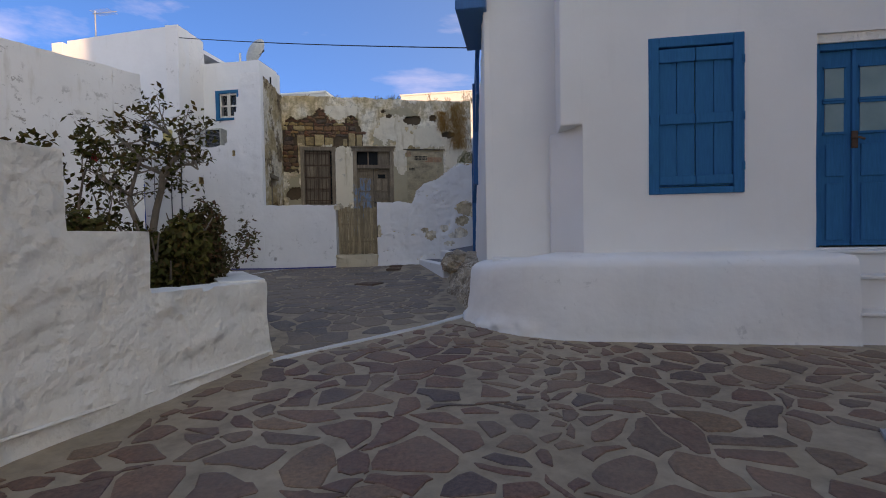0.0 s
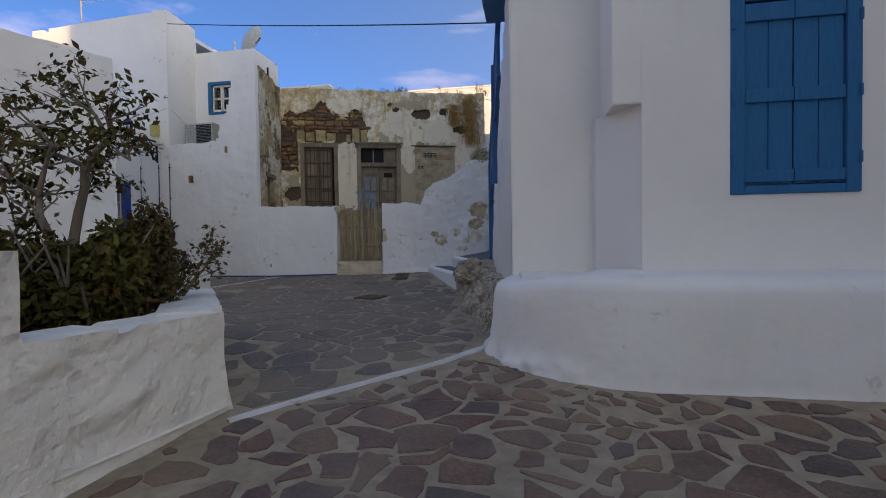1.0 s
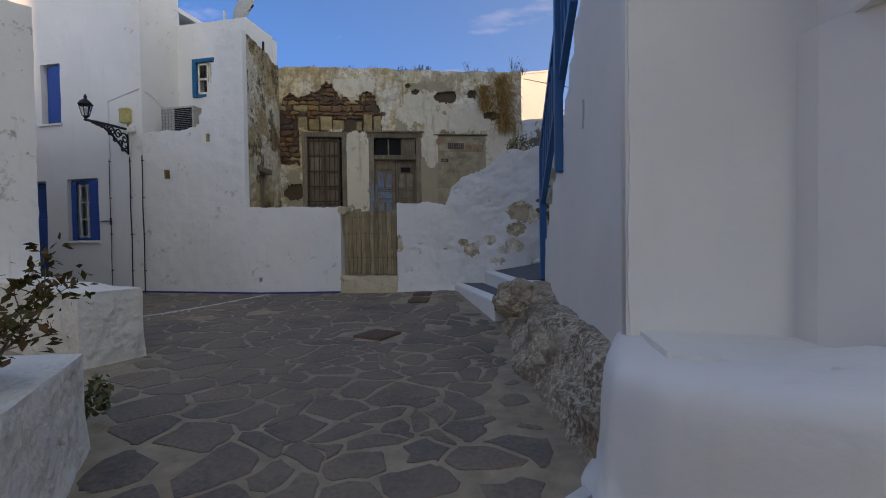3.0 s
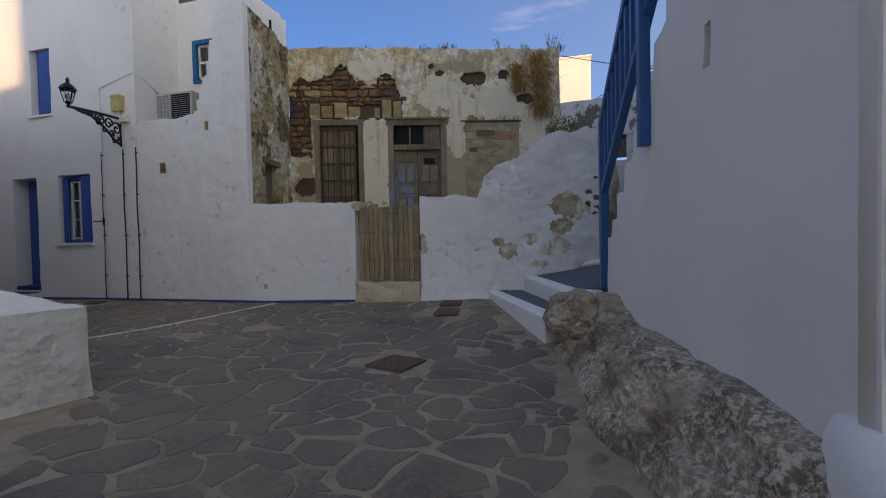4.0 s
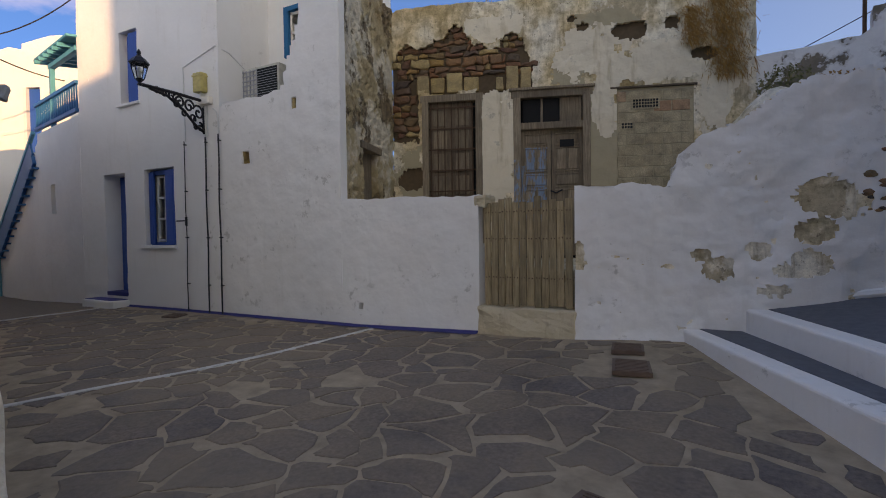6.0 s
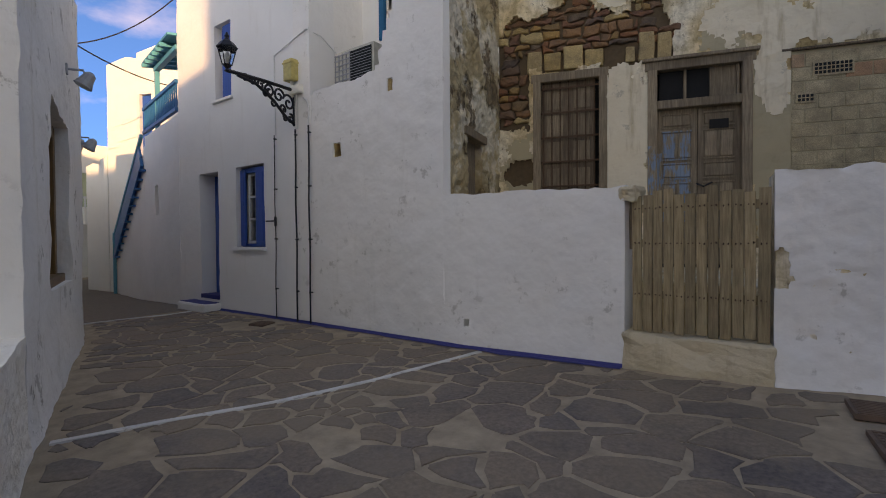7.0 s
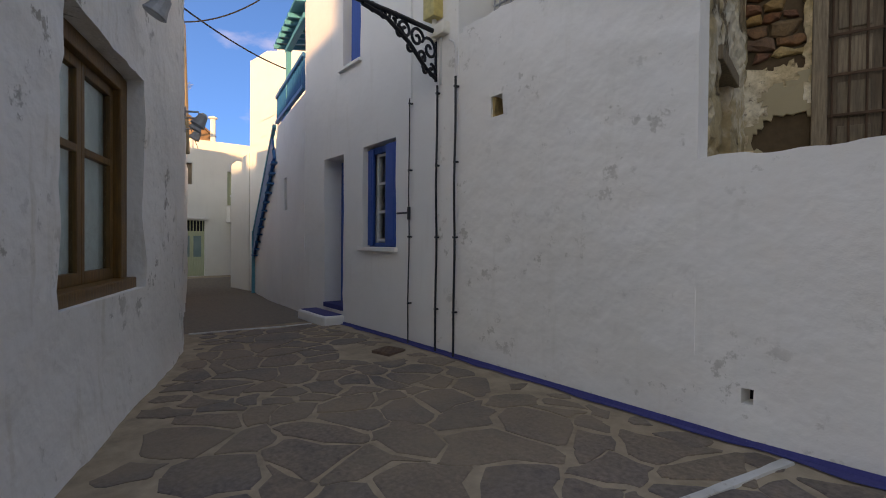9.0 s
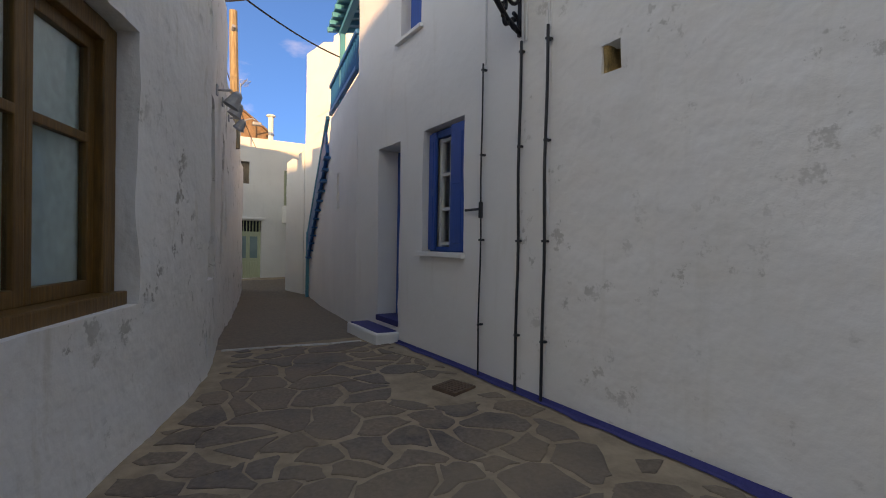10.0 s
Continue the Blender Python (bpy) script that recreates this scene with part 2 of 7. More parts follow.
M_LINTEL = stone("ochre_tuff", [(0.42, 0.28, 0.12), (0.46, 0.33, 0.16), (0.38, 0.27, 0.14)], 0.9, 6.0, 0.7)
M_ROCK = stone("bare_rock", [(0.33, 0.24, 0.15), (0.42, 0.31, 0.20)], 0.95, 9.0, 0.8, lichen=(0.68, 0.58, 0.45))
M_BRICK = stone("dull_brick", [(0.42, 0.335, 0.215), (0.45, 0.36, 0.235), (0.40, 0.315, 0.20)], 0.9, 5.0, 0.5)
M_REDBRICK = stone("red_brick", [(0.40, 0.22, 0.13), (0.42, 0.27, 0.17)], 0.9, 5.0, 0.5)

M_GLASS, _nt, _b = material("window_glass", 0.06)
_b.inputs["Base Color"].default_value = (0.9, 0.95, 0.95, 1)
_b.inputs["Transmission Weight"].default_value = 1.0
_b.inputs["IOR"].default_value = 1.45

M_FROST, _nt, _b = material("frosted_pane", 0.35)
_nt.links.new(ramp(_nt, noise_tex(_nt, 3, 3), [(0.3, (0.14, 0.24, 0.24)), (0.7, (0.2, 0.3, 0.3))]), _b.inputs["Base Color"])


def mortar_material():
    m, nt, b = material("paving_mortar", 0.9)
    big = noise_tex(nt, 0.6, 5, 0.6)
    mid = noise_tex(nt, 5, 6, 0.65)
    fine = noise_tex(nt, 90, 4, 0.6)
    c = ramp(nt, big, [(0.3, (0.30, 0.218, 0.142)), (0.55, (0.37, 0.278, 0.19)), (0.75, (0.335, 0.242, 0.148))])
    c = mixed(nt, 1.0, c, ramp(nt, mid, [(0.3, (0.7,) * 3), (0.7, (1.2,) * 3)]), "MULTIPLY")
    nt.links.new(c, b.inputs["Base Color"])
    bumped(nt, b, [(mid, 0.35, 0.01), (fine, 0.4, 0.003)])
    return m


M_MORTAR = mortar_material()


def ruin_plaster():
    """Old lime and cement renders in patches: cream, white and grey-tan, with dark lichen."""
    m, nt, b = material("patched_old_render", 0.93)
    a = noise_tex(nt, 0.75, 6, 0.6)
    a2 = noise_tex(nt, 1.6, 6, 0.62, stretch=(1, 1, 0.7))
    mid = noise_tex(nt, 6, 7, 0.7)
    fine = noise_tex(nt, 45, 5, 0.65)
    streak = noise_tex(nt, 3.5, 6, 0.65, stretch=(3, 3, 0.3))
    c = ramp(nt, a, [(0.30, (0.52, 0.35, 0.16)), (0.41, (0.66, 0.48, 0.26)), (0.47, (0.78, 0.62, 0.40)), (0.55, (0.84, 0.75, 0.60))])
    c = mixed(nt, ramp(nt, a2, [(0.56, (0, 0, 0)), (0.60, (0.85,) * 3)]), c, (0.52, 0.40, 0.25))
    c = mixed(nt, ramp(nt, streak, [(0.55, (0, 0, 0)), (0.74, (0.7,) * 3)]), c, (0.25, 0.15, 0.07))
    c = mixed(nt, 1.0, c, ramp(nt, mid, [(0.3, (0.52,) * 3), (0.62, (1.08,) * 3)]), "MULTIPLY")
    pock = noise_tex(nt, 13, 8, 0.75)
    c = mixed(nt, ramp(nt, pock, [(0.58, (0, 0, 0)), (0.64, (0.75,) * 3)]), c, (0.16, 0.105, 0.06))
    nt.links.new(c, b.inputs["Base Color"])
    bumped(nt, b, [(mid, 1.0, 0.04), (fine, 0.6, 0.008)])
    return m


M_RUIN = ruin_plaster()


def eroded_render():
    m, nt, b = material("eroded_tan_render", 0.95)
    wear = noise_tex(nt, 1.5, 8, 0.68, stretch=(1, 1, 0.8))
    lime = noise_tex(nt, 0.9, 6, 0.6)
    mid = noise_tex(nt, 7, 7, 0.7)
    fine = noise_tex(nt, 40, 5, 0.65)
    c = ramp(nt, lime, [(0.38, (0.40, 0.285, 0.15)), (0.5, (0.52, 0.40, 0.235)), (0.56, (0.72, 0.63, 0.49))])
    c = mixed(nt, ramp(nt, wear, [(0.535, (0, 0, 0)), (0.575, (0.9,) * 3)]), c, ramp(nt, mid, [(0.35, (0.10, 0.062, 0.034)), (0.65, (0.30, 0.20, 0.11))]))
    c = mixed(nt, 1.0, c, ramp(nt, mid, [(0.3, (0.62,) * 3), (0.65, (1.08,) * 3)]), "MULTIPLY")
    nt.links.new(c, b.inputs["Base Color"])
    bumped(nt, b, [(ramp(nt, wear, [(0.53, (1, 1, 1)), (0.58, (0, 0, 0))]), 1.0, 0.03), (mid, 1.0, 0.03), (fine, 0.6, 0.008)])
    return m


M_ERODED = eroded_render()


def peeling_white(name, patch=(0.33, 0.28, 0.20), lo=0.60, scale=1.3):
    m, nt, b = material(name, 0.9)
    a = noise_tex(nt, scale, 7, 0.62)
    mid = noise_tex(nt, 5, 6, 0.65)
    fine = noise_tex(nt, 50, 4, 0.6)
    mask = ramp(nt, a, [(lo, (0, 0, 0)), (lo + 0.015, (1, 1, 1))])
    c = ramp(nt, mid, [(0.3, (0.70, 0.70, 0.70)), (0.7, (0.80, 0.80, 0.79))])
    edge = ramp(nt, a, [(lo - 0.03, (0, 0, 0)), (lo - 0.005, (0.4,) * 3), (lo, (0, 0, 0))])
    c = mixed(nt, edge, c, (0.35, 0.33, 0.3))
    c = mixed(nt, mask, c, mixed(nt, 1.0, patch, ramp(nt, mid, [(0.3, (0.6,) * 3), (0.7, (1.2,) * 3)]), "MULTIPLY"))
    nt.links.new(c, b.inputs["Base Color"])
    inv = ramp(nt, a, [(lo, (1, 1, 1)), (lo + 0.015, (0, 0, 0))])
    bumped(nt, b, [(inv, 0.9, 0.015), (mid, 0.7, 0.03), (fine, 0.3, 0.004)])
    return m


M_PEEL = peeling_white("peeling_whitewash")
M_PEELFAR = peeling_white("stained_whitewash", (0.24, 0.20, 0.155), 0.56, 1.5)


def leaf_material(name, tones):
    m, nt, b = material(name, 0.8)
    b.inputs["Specular IOR Level"].default_value = 0.15
    geo = nt.nodes.new("ShaderNodeNewGeometry")
    n = len(tones)
    c = ramp(nt, geo.outputs["Random Per Island"], [((i + 0.5) / n, t) for i, t in enumerate(tones)])
    nt.links.new(c, b.inputs["Base Color"])
    return m


M_LEAF = leaf_material("shrub_leaves", [(0.055, 0.052, 0.012), (0.085, 0.08, 0.018), (0.125, 0.108, 0.026), (0.11, 0.06, 0.02), (0.06, 0.05, 0.014)])
M_LEAF_RED = leaf_material("reddish_leaves", [(0.09, 0.07, 0.025), (0.12, 0.075, 0.03), (0.06, 0.07, 0.02), (0.13, 0.06, 0.03)])
M_DRYWEED = leaf_material("dry_weeds", [(0.36, 0.17, 0.045), (0.44, 0.24, 0.07), (0.24, 0.115, 0.035)])
M_GREENWEED = leaf_material("green_weeds", [(0.12, 0.125, 0.055), (0.17, 0.165, 0.08), (0.24, 0.21, 0.11)])
M_BARK = wood("grey_bark", (0.13, 0.095, 0.07), (0.30, 0.23, 0.17))
M_FLOWER = plain("red_petals", (0.5, 0.02, 0.03), 0.6)


# ---- mesh helpers ----
def obj(name, bm, mat, parent=None, label="", smooth=False):
    me = bpy.data.meshes.new(name)
    bm.to_mesh(me)
    bm.free()
    if mat:
        me.materials.append(mat)
    if smooth:
        for p in me.polygons:
            p.use_smooth = True
    ob = new(name, me)
    if mat and mat.name == "window_glass":
        ob.visible_shadow = False
    if parent:
        ob.parent = parent
    if label:
        ob["label"] = label
    if mat is M_GLASS:
        ob.visible_shadow = False
    return ob


def part(name, bm, mat, parent, label="", smooth=False):
    return obj(name, bm, mat, parent, label, smooth)


def thing(name, at, label, category, group="", kind="", turn=0.0):
    e = new(name)
    e.location = at
    e.rotation_euler = (0, 0, turn)
    e.empty_display_size = 0.2
    return tagged(e, label, category, group, kind)


def bm_new():
    return bmesh.new()


def add_box(bm, x0, x1, y0, y1, z0, z1, bevel=0.0, m=None):
    r = bmesh.ops.create_cube(bm, size=1.0)
    mat = Matrix.Translation(((x0 + x1) / 2, (y0 + y1) / 2, (z0 + z1) / 2)) @ Matrix.Diagonal((x1 - x0, y1 - y0, z1 - z0, 1))
    bmesh.ops.transform(bm, matrix=mat, verts=r["verts"])
    vs = r["verts"]
    if bevel > 0:
        es = list({e for v in vs for e in v.link_edges})
        res = bmesh.ops.bevel(bm, geom=es, offset=bevel, segments=2, affect="EDGES", profile=0.6)
        vs = list({v for f in res["faces"] for v in f.verts} | {v for v in vs if v.is_valid})
    if m is not None:
        bmesh.ops.transform(bm, matrix=m, verts=[v for v in vs if v.is_valid])
    return bm


def box_bm(x0, x1, y0, y1, z0, z1, bevel=0.0, m=None):
    return add_box(bm_new(), x0, x1, y0, y1, z0, z1, bevel, m)


def add_tube(bm, pts, radius, sides=8, caps=True):
    """A round bar along pts; radius a number or one for each point."""
    pts = [Vector(p) for p in pts]
    rad = radius if isinstance(radius, (list, tuple)) else [radius] * len(pts)
    rings = []
    up = Vector((0, 0, 1))
    prev = None
    for i, p in enumerate(pts):
        d = (pts[min(i + 1, len(pts) - 1)] - pts[max(i - 1, 0)]).normalized()
        if prev is None:
            a = d.cross(up)
            if a.length < 1e-3:
                a = d.cross(Vector((1, 0, 0)))
        else:
            a = prev - d * prev.dot(d)
            if a.length < 1e-4:
                a = d.cross(up)
        a.normalize()
        prev = a
        b = d.cross(a)
        rings.append([bm.verts.new(p + (a * math.cos(2 * math.pi * k / sides) + b * math.sin(2 * math.pi * k / sides)) * rad[i]) for k in range(sides)])
    for r0, r1 in zip(rings, rings[1:]):
        for k in range(sides):
            bm.faces.new((r0[k], r0[(k + 1) % sides], r1[(k + 1) % sides], r1[k]))
    if caps:
        bm.faces.new(rings[0][::-1])
        bm.faces.new(rings[-1])
    return bm


def tube_bm(pts, radius, sides=8):
    return add_tube(bm_new(), pts, radius, sides)


def lathe_bm(profile, sides=16, at=(0, 0, 0)):
    bm = bm_new()
    rings = [[bm.verts.new((at[0] + r * math.cos(2 * math.pi * k / sides), at[1] + r * math.sin(2 * math.pi * k / sides), at[2] + z)) for k in range(sides)] for r, z in profile]
    for r0, r1 in zip(rings, rings[1:]):
        for k in range(sides):
            bm.faces.new((r0[k], r0[(k + 1) % sides], r1[(k + 1) % sides], r1[k]))
    bm.faces.new(rings[0][::-1])
    bm.faces.new(rings[-1])
    return bm


def fbm(p, octaves=3):
    v, a = 0.0, 1.0
    q = Vector(p)
    for _ in range(octaves):
        v += a * noise.noise(q)
        q = q * 2.1 + Vector((3.1, 1.7, 5.3))
        a *= 0.5
    return v


def along(a, b, u, out=0.0, z=0.0):
    """The point u metres from a towards b, out metres in front (to the right of a to b)."""
    d = Vector((b[0] - a[0], b[1] - a[1])).normalized()
    return Vector((a[0] + d.x * u + d.y * out, a[1] + d.y * u - d.x * out, z))


def frame_of(a, b, u, z, out=0.0):
    """Pose at the wall a-b: x along it, -y in front of it, z up."""
    d = Vector((b[0] - a[0], b[1] - a[1])).normalized()
    p = along(a, b, u, out, z)
    return Matrix.Translation(p) @ Matrix.Rotation(math.atan2(d.y, d.x), 4, "Z")


def wall_bm(a, b, thick, z0, top, openings=(), step=0.22, amp=0.012, rag=0.0, skip=None, seed=0.0, foot=0.0, ends=None, jag=0.0, crag=0.0):
    """A wall from a to b whose front lies to the right of that way. top: height, or a function of u. openings: (u0, u1, z0, z1).
    amp: unevenness of its face; rag: of its upper edge; skip(u, z): cells left out; foot: how far the base bulges out."""
    L = math.hypot(b[0] - a[0], b[1] - a[1])
    topf = top if callable(top) else (lambda u: top)
    zb = z0 if callable(z0) else (lambda u: z0)
    zmax = max(topf(L * i / 60) for i in range(61))
    zmin = min(zb(L * i / 20) for i in range(21))

    def cuts(lo, hi, marks):
        marks = sorted({round(m, 4) for m in marks if lo < m < hi} | {lo, hi})
        out = []
        for m0, m1 in zip(marks, marks[1:]):
            n = max(1, math.ceil((m1 - m0) / step))
            out += [m0 + (m1 - m0) * i / n for i in range(n)]
        return out + [hi]

    us = cuts(0.0, L, [o[0] for o in openings] + [o[1] for o in openings] + list(ends or ()))
    zs = cuts(zmin, zmax, [o[2] for o in openings] + [o[3] for o in openings])
    bm = bm_new()
    vf, vb = {}, {}
    edges_u = {round(o[k], 4) for o in openings for k in (0, 1)}
    edges_z = {round(o[k], 4) for o in openings for k in (2, 3)}

    def vert(i, j, front):
        store = vf if front else vb
        if (i, j) in store:
            return store[(i, j)]
        u, z = us[i], zs[j]
        if jag and 0 < i < len(us) - 1 and 0 < j < len(zs) - 1 and round(u, 4) not in edges_u and round(z, 4) not in edges_z:
            u += jag * noise.noise((u * 37.1 + seed, z * 41.3, 1.0))
            z += jag * noise.noise((u * 39.7, z * 35.9 + seed, 5.0))
        t = topf(u) + (rag * fbm((u * 2.3 + seed, 3.3, seed), 4) if rag else 0)
        zz = z
        lo = zb(u)
        if j == len(zs) - 1 or z > t - step * 0.35:
            zz = t
        if j == 0 or zz < lo:
            zz = lo
        out = 0.0
        if front:
            out = amp * (fbm((u * 0.9 + seed, z * 0.9, seed * 1.7), 4) + 0.45 * fbm((u * 4.0 + seed, z * 4.0, seed), 2))
            if crag:
                out -= crag * abs(fbm((u * 4.5 + seed, z * 7.0, seed), 3)) * (0.35 + 0.65 * min(1.0, abs(fbm((u * 0.8, z * 0.8, seed + 9), 2)) * 2.2))
            if foot:
                out += foot * math.exp(-(zz - lo) / 0.25)
        p = along(a, b, u, out if front else -thick, zz)
        store[(i, j)] = bm.verts.new(p)
        return store[(i, j)]

    cells = set()
    for i in range(len(us) - 1):
        for j in range(len(zs) - 1):
            uc, zc = (us[i] + us[i + 1]) / 2, (zs[j] + zs[j + 1]) / 2
            if zs[j] > min(topf(us[i]), topf(us[i + 1])) - step * 0.35 or zs[j + 1] < min(zb(us[i]), zb(us[i + 1])):
                continue
            if any(o[0] < uc < o[1] and o[2] < zc < o[3] for o in openings):
                continue
            if skip and skip(uc, zc):
                continue
            cells.add((i, j))
    for i, j in cells:
        q = ((i, j), (i + 1, j), (i + 1, j + 1), (i, j + 1))
        bm.faces.new([vert(*c, True) for c in q])
        bm.faces.new([vert(*c, False) for c in q[::-1]])
        for (di, dj), (c0, c1) in (((0, -1), (0, 1)), ((1, 0), (1, 2)), ((0, 1), (2, 3)), ((-1, 0), (3, 0))):
            if (i + di, j + dj) not in cells:
                p0, p1 = q[c0], q[c1]
                bm.faces.new((vert(*p1, True), vert(*p0, True), vert(*p0, False), vert(*p1, False)))
    bmesh.ops.dissolve_degenerate(bm, dist=0.0005, edges=bm.edges)
    bmesh.ops.recalc_face_normals(bm, faces=bm.faces)
    return bm


def poly_prism(pts, z0, z1, bevel=0.0):
    bm = bm_new()
    lo = [bm.verts.new((p[0], p[1], z0 if len(p) < 3 else z0)) for p in pts]
    hi = [bm.verts.new((p[0], p[1], z1 if len(p) < 3 else p[2])) for p in pts]
    n = len(pts)
    bm.faces.new(lo[::-1])
    top = bm.faces.new(hi)
    for i in range(n):
        bm.faces.new((lo[i], lo[(i + 1) % n], hi[(i + 1) % n], hi[i]))
    bmesh.ops.recalc_face_normals(bm, faces=bm.faces)
    if bevel:
        es = [e for e in bm.edges if abs(e.verts[0].co.z - z0) > 1e-4 or abs(e.verts[1].co.z - z0) > 1e-4]
        bmesh.ops.bevel(bm, geom=es, offset=bevel, segments=3, affect="EDGES", profile=0.5)
    return bm


def placed(bm, m):
    bmesh.ops.transform(bm, matrix=m, verts=bm.verts)
    return bm


def islands(bm):
    """The separate pieces of a mesh, each as a mesh of its own; crumbs are left out."""
    bm.faces.ensure_lookup_table()
    seen, out = set(), []
    for f in bm.faces:
        if f in seen:
            continue
        heap, group = [f], []
        seen.add(f)
        while heap:
            g = heap.pop()
            group.append(g)
            for e in g.edges:
                for h in e.link_faces:
                    if h not in seen:
                        seen.add(h)
                        heap.append(h)
        if len(group) < 60:
            continue
        piece, made = bm_new(), {}
        for g in group:
            for v in g.verts:
                if v not in made:
                    made[v] = piece.verts.new(v.co)
            piece.faces.new([made[v] for v in g.verts])
        out.append(piece)
    bm.free()
    return out


def under(ob, piece):
    """Keeps ob where it stands, as a piece of the part piece, which lies at the world's origin."""
    ob.parent = piece
    return ob


def roughen(bm, amp, scale=1.2, seed=0.0, cuts=0):
    if cuts:
        bmesh.ops.subdivide_edges(bm, edges=bm.edges[:], cuts=cuts, use_grid_fill=True)
    bm.normal_update()
    for v in bm.verts:
        v.co += v.normal * amp * fbm(v.co * scale + Vector((seed, seed, 0)), 3)
    return bm


def ground_z(x, y):
    z = float(np.interp(y, [-8, 0, 4.0, 5.0, 6.4, 7.5, 9.5, 13, 25], [-0.34, -0.17, -0.08, -0.03, 0.10, 0.14, 0.18, 0.27, 0.30]))
    z += 0.11 * min(1, max(0, (x + 5.5) / 4)) * min(1, max(0, (y - 10.5) / 2.5))
    if x < -10:
        z += float(np.interp(-x, [10, 12.5, 17, 20, 21.5, 23.5, 60], [0, -0.02, -0.27, -0.36, -0.25, 0.05, 0.1]))
    return z


def leaf_cloud(bm, centre, radii, count, size, rng, squash=1.0):
    """Many small bent leaves round a centre, denser towards the outside."""
    c = Vector(centre)
    for _ in range(count):
        d = Vector((rng.gauss(0, 1), rng.gauss(0, 1), rng.gauss(0, 1))).normalized()
        r = rng.uniform(0.45, 1.05)
        p = c + Vector((d.x * radii[0] * r, d.y * radii[1] * r, d.z * radii[2] * r * squash))
        add_leaf(bm, p, size * rng.uniform(0.6, 1.3), rng, d)


def add_leaf(bm, p, s, rng, lean=None):
    n = Vector((rng.uniform(-1, 1), rng.uniform(-1, 1), rng.uniform(-0.2, 1))).normalized()
    if lean is not None:
        n = (n + lean * 0.5).normalized()
    t = n.cross(Vector((rng.uniform(-1, 1), rng.uniform(-1, 1), rng.uniform(-1, 1))))
    if t.length < 1e-3:
        t = n.orthogonal()
    t.normalize()
    w = n.cross(t)
    a, b2 = p - t * s, p + t * s
    v = [bm.verts.new(a), bm.verts.new(p + w * s * 0.5 + n * s * 0.12), bm.verts.new(b2), bm.verts.new(p - w * s * 0.5 + n * s * 0.12)]
    bm.faces.new((v[0], v[1], v[2]))
    bm.faces.new((v[0], v[2], v[3]))


def clip_poly(poly, n, c):
    """Keeps the part of poly where n.p <= c."""
    out = []
    for i, p in enumerate(poly):
        q = poly[(i + 1) % len(poly)]
        a, b2 = n[0] * p[0] + n[1] * p[1] - c, n[0] * q[0] + n[1] * q[1] - c
        if a <= 0:
            out.append(p)
        if a * b2 < 0:
            t = a / (a - b2)
            out.append((p[0] + (q[0] - p[0]) * t, p[1] + (q[1] - p[1]) * t))
    return out


def cells(seeds, reach):
    pts = np.array(seeds)
    grid = {}
    for i, (x, y) in enumerate(seeds):
        grid.setdefault((int(x // reach), int(y // reach)), []).append(i)
    for i, (x, y) in enumerate(seeds):
        poly = [(x - reach, y - reach), (x + reach, y - reach), (x + reach, y + reach), (x - reach, y + reach)]
        gx, gy = int(x // reach), int(y // reach)
        near = [j for a in range(-2, 3) for b2 in range(-2, 3) for j in grid.get((gx + a, gy + b2), ()) if j != i]
        for j in near:
            qx, qy = seeds[j]
            n = (qx - x, qy - y)
            poly = clip_poly(poly, n, (n[0] * (x + qx) + n[1] * (y + qy)) / 2)
            if len(poly) < 3:
                break
        if len(poly) >= 3:
            yield i, poly


def rounded(poly, gap, rng, warp=0.0):
    """The stone inside a cell: drawn in by the joint, its corners rounded, its edge uneven."""
    c = (sum(p[0] for p in poly) / len(poly), sum(p[1] for p in poly) / len(poly))
    inner = poly
    m = len(poly)
    for i in range(m):
        p, q = poly[i], poly[(i + 1) % m]
        d = (q[0] - p[0], q[1] - p[1])
        L = math.hypot(*d)
        if L < 1e-6:
            continue
        n = (d[1] / L, -d[0] / L)
        if n[0] * (c[0] - p[0]) + n[1] * (c[1] - p[1]) > 0:
            n = (-n[0], -n[1])
        inner = clip_poly(inner, n, n[0] * p[0] + n[1] * p[1] - gap * rng.uniform(0.35, 2.3))
        if len(inner) < 3:
            return None
    out = []
    for i in range(len(inner)):
        p, q, r = inner[i - 1], inner[i], inner[(i + 1) % len(inner)]
        k = rng.uniform(0.03, 0.13)
        out.append((q[0] + (p[0] - q[0]) * k, q[1] + (p[1] - q[1]) * k))
        out.append((q[0] * 0.9 + 0.05 * (p[0] + r[0]), q[1] * 0.9 + 0.05 * (p[1] + r[1])))
        out.append((q[0] + (r[0] - q[0]) * k, q[1] + (r[1] - q[1]) * k))
        if math.hypot(r[0] - q[0], r[1] - q[1]) > 0.16:
            out.append(((q[0] + r[0]) / 2, (q[1] + r[1]) / 2))
    res = []
    for x, y in out:
        k = 0.05
        w = warp * fbm((x * 1.5, y * 1.5, 5.0), 2), warp * fbm((x * 1.5, y * 1.5, 7.0), 2)
        res.append((x + k * fbm((x * 7, y * 7, 2.0), 3) + w[0], y + k * fbm((x * 7, y * 7, 9.0), 3) + w[1]))
    clean = []
    for p in res:
        if not clean or math.hypot(p[0] - clean[-1][0], p[1] - clean[-1][1]) > 0.012:
            clean.append(p)
    return clean if len(clean) > 3 else None


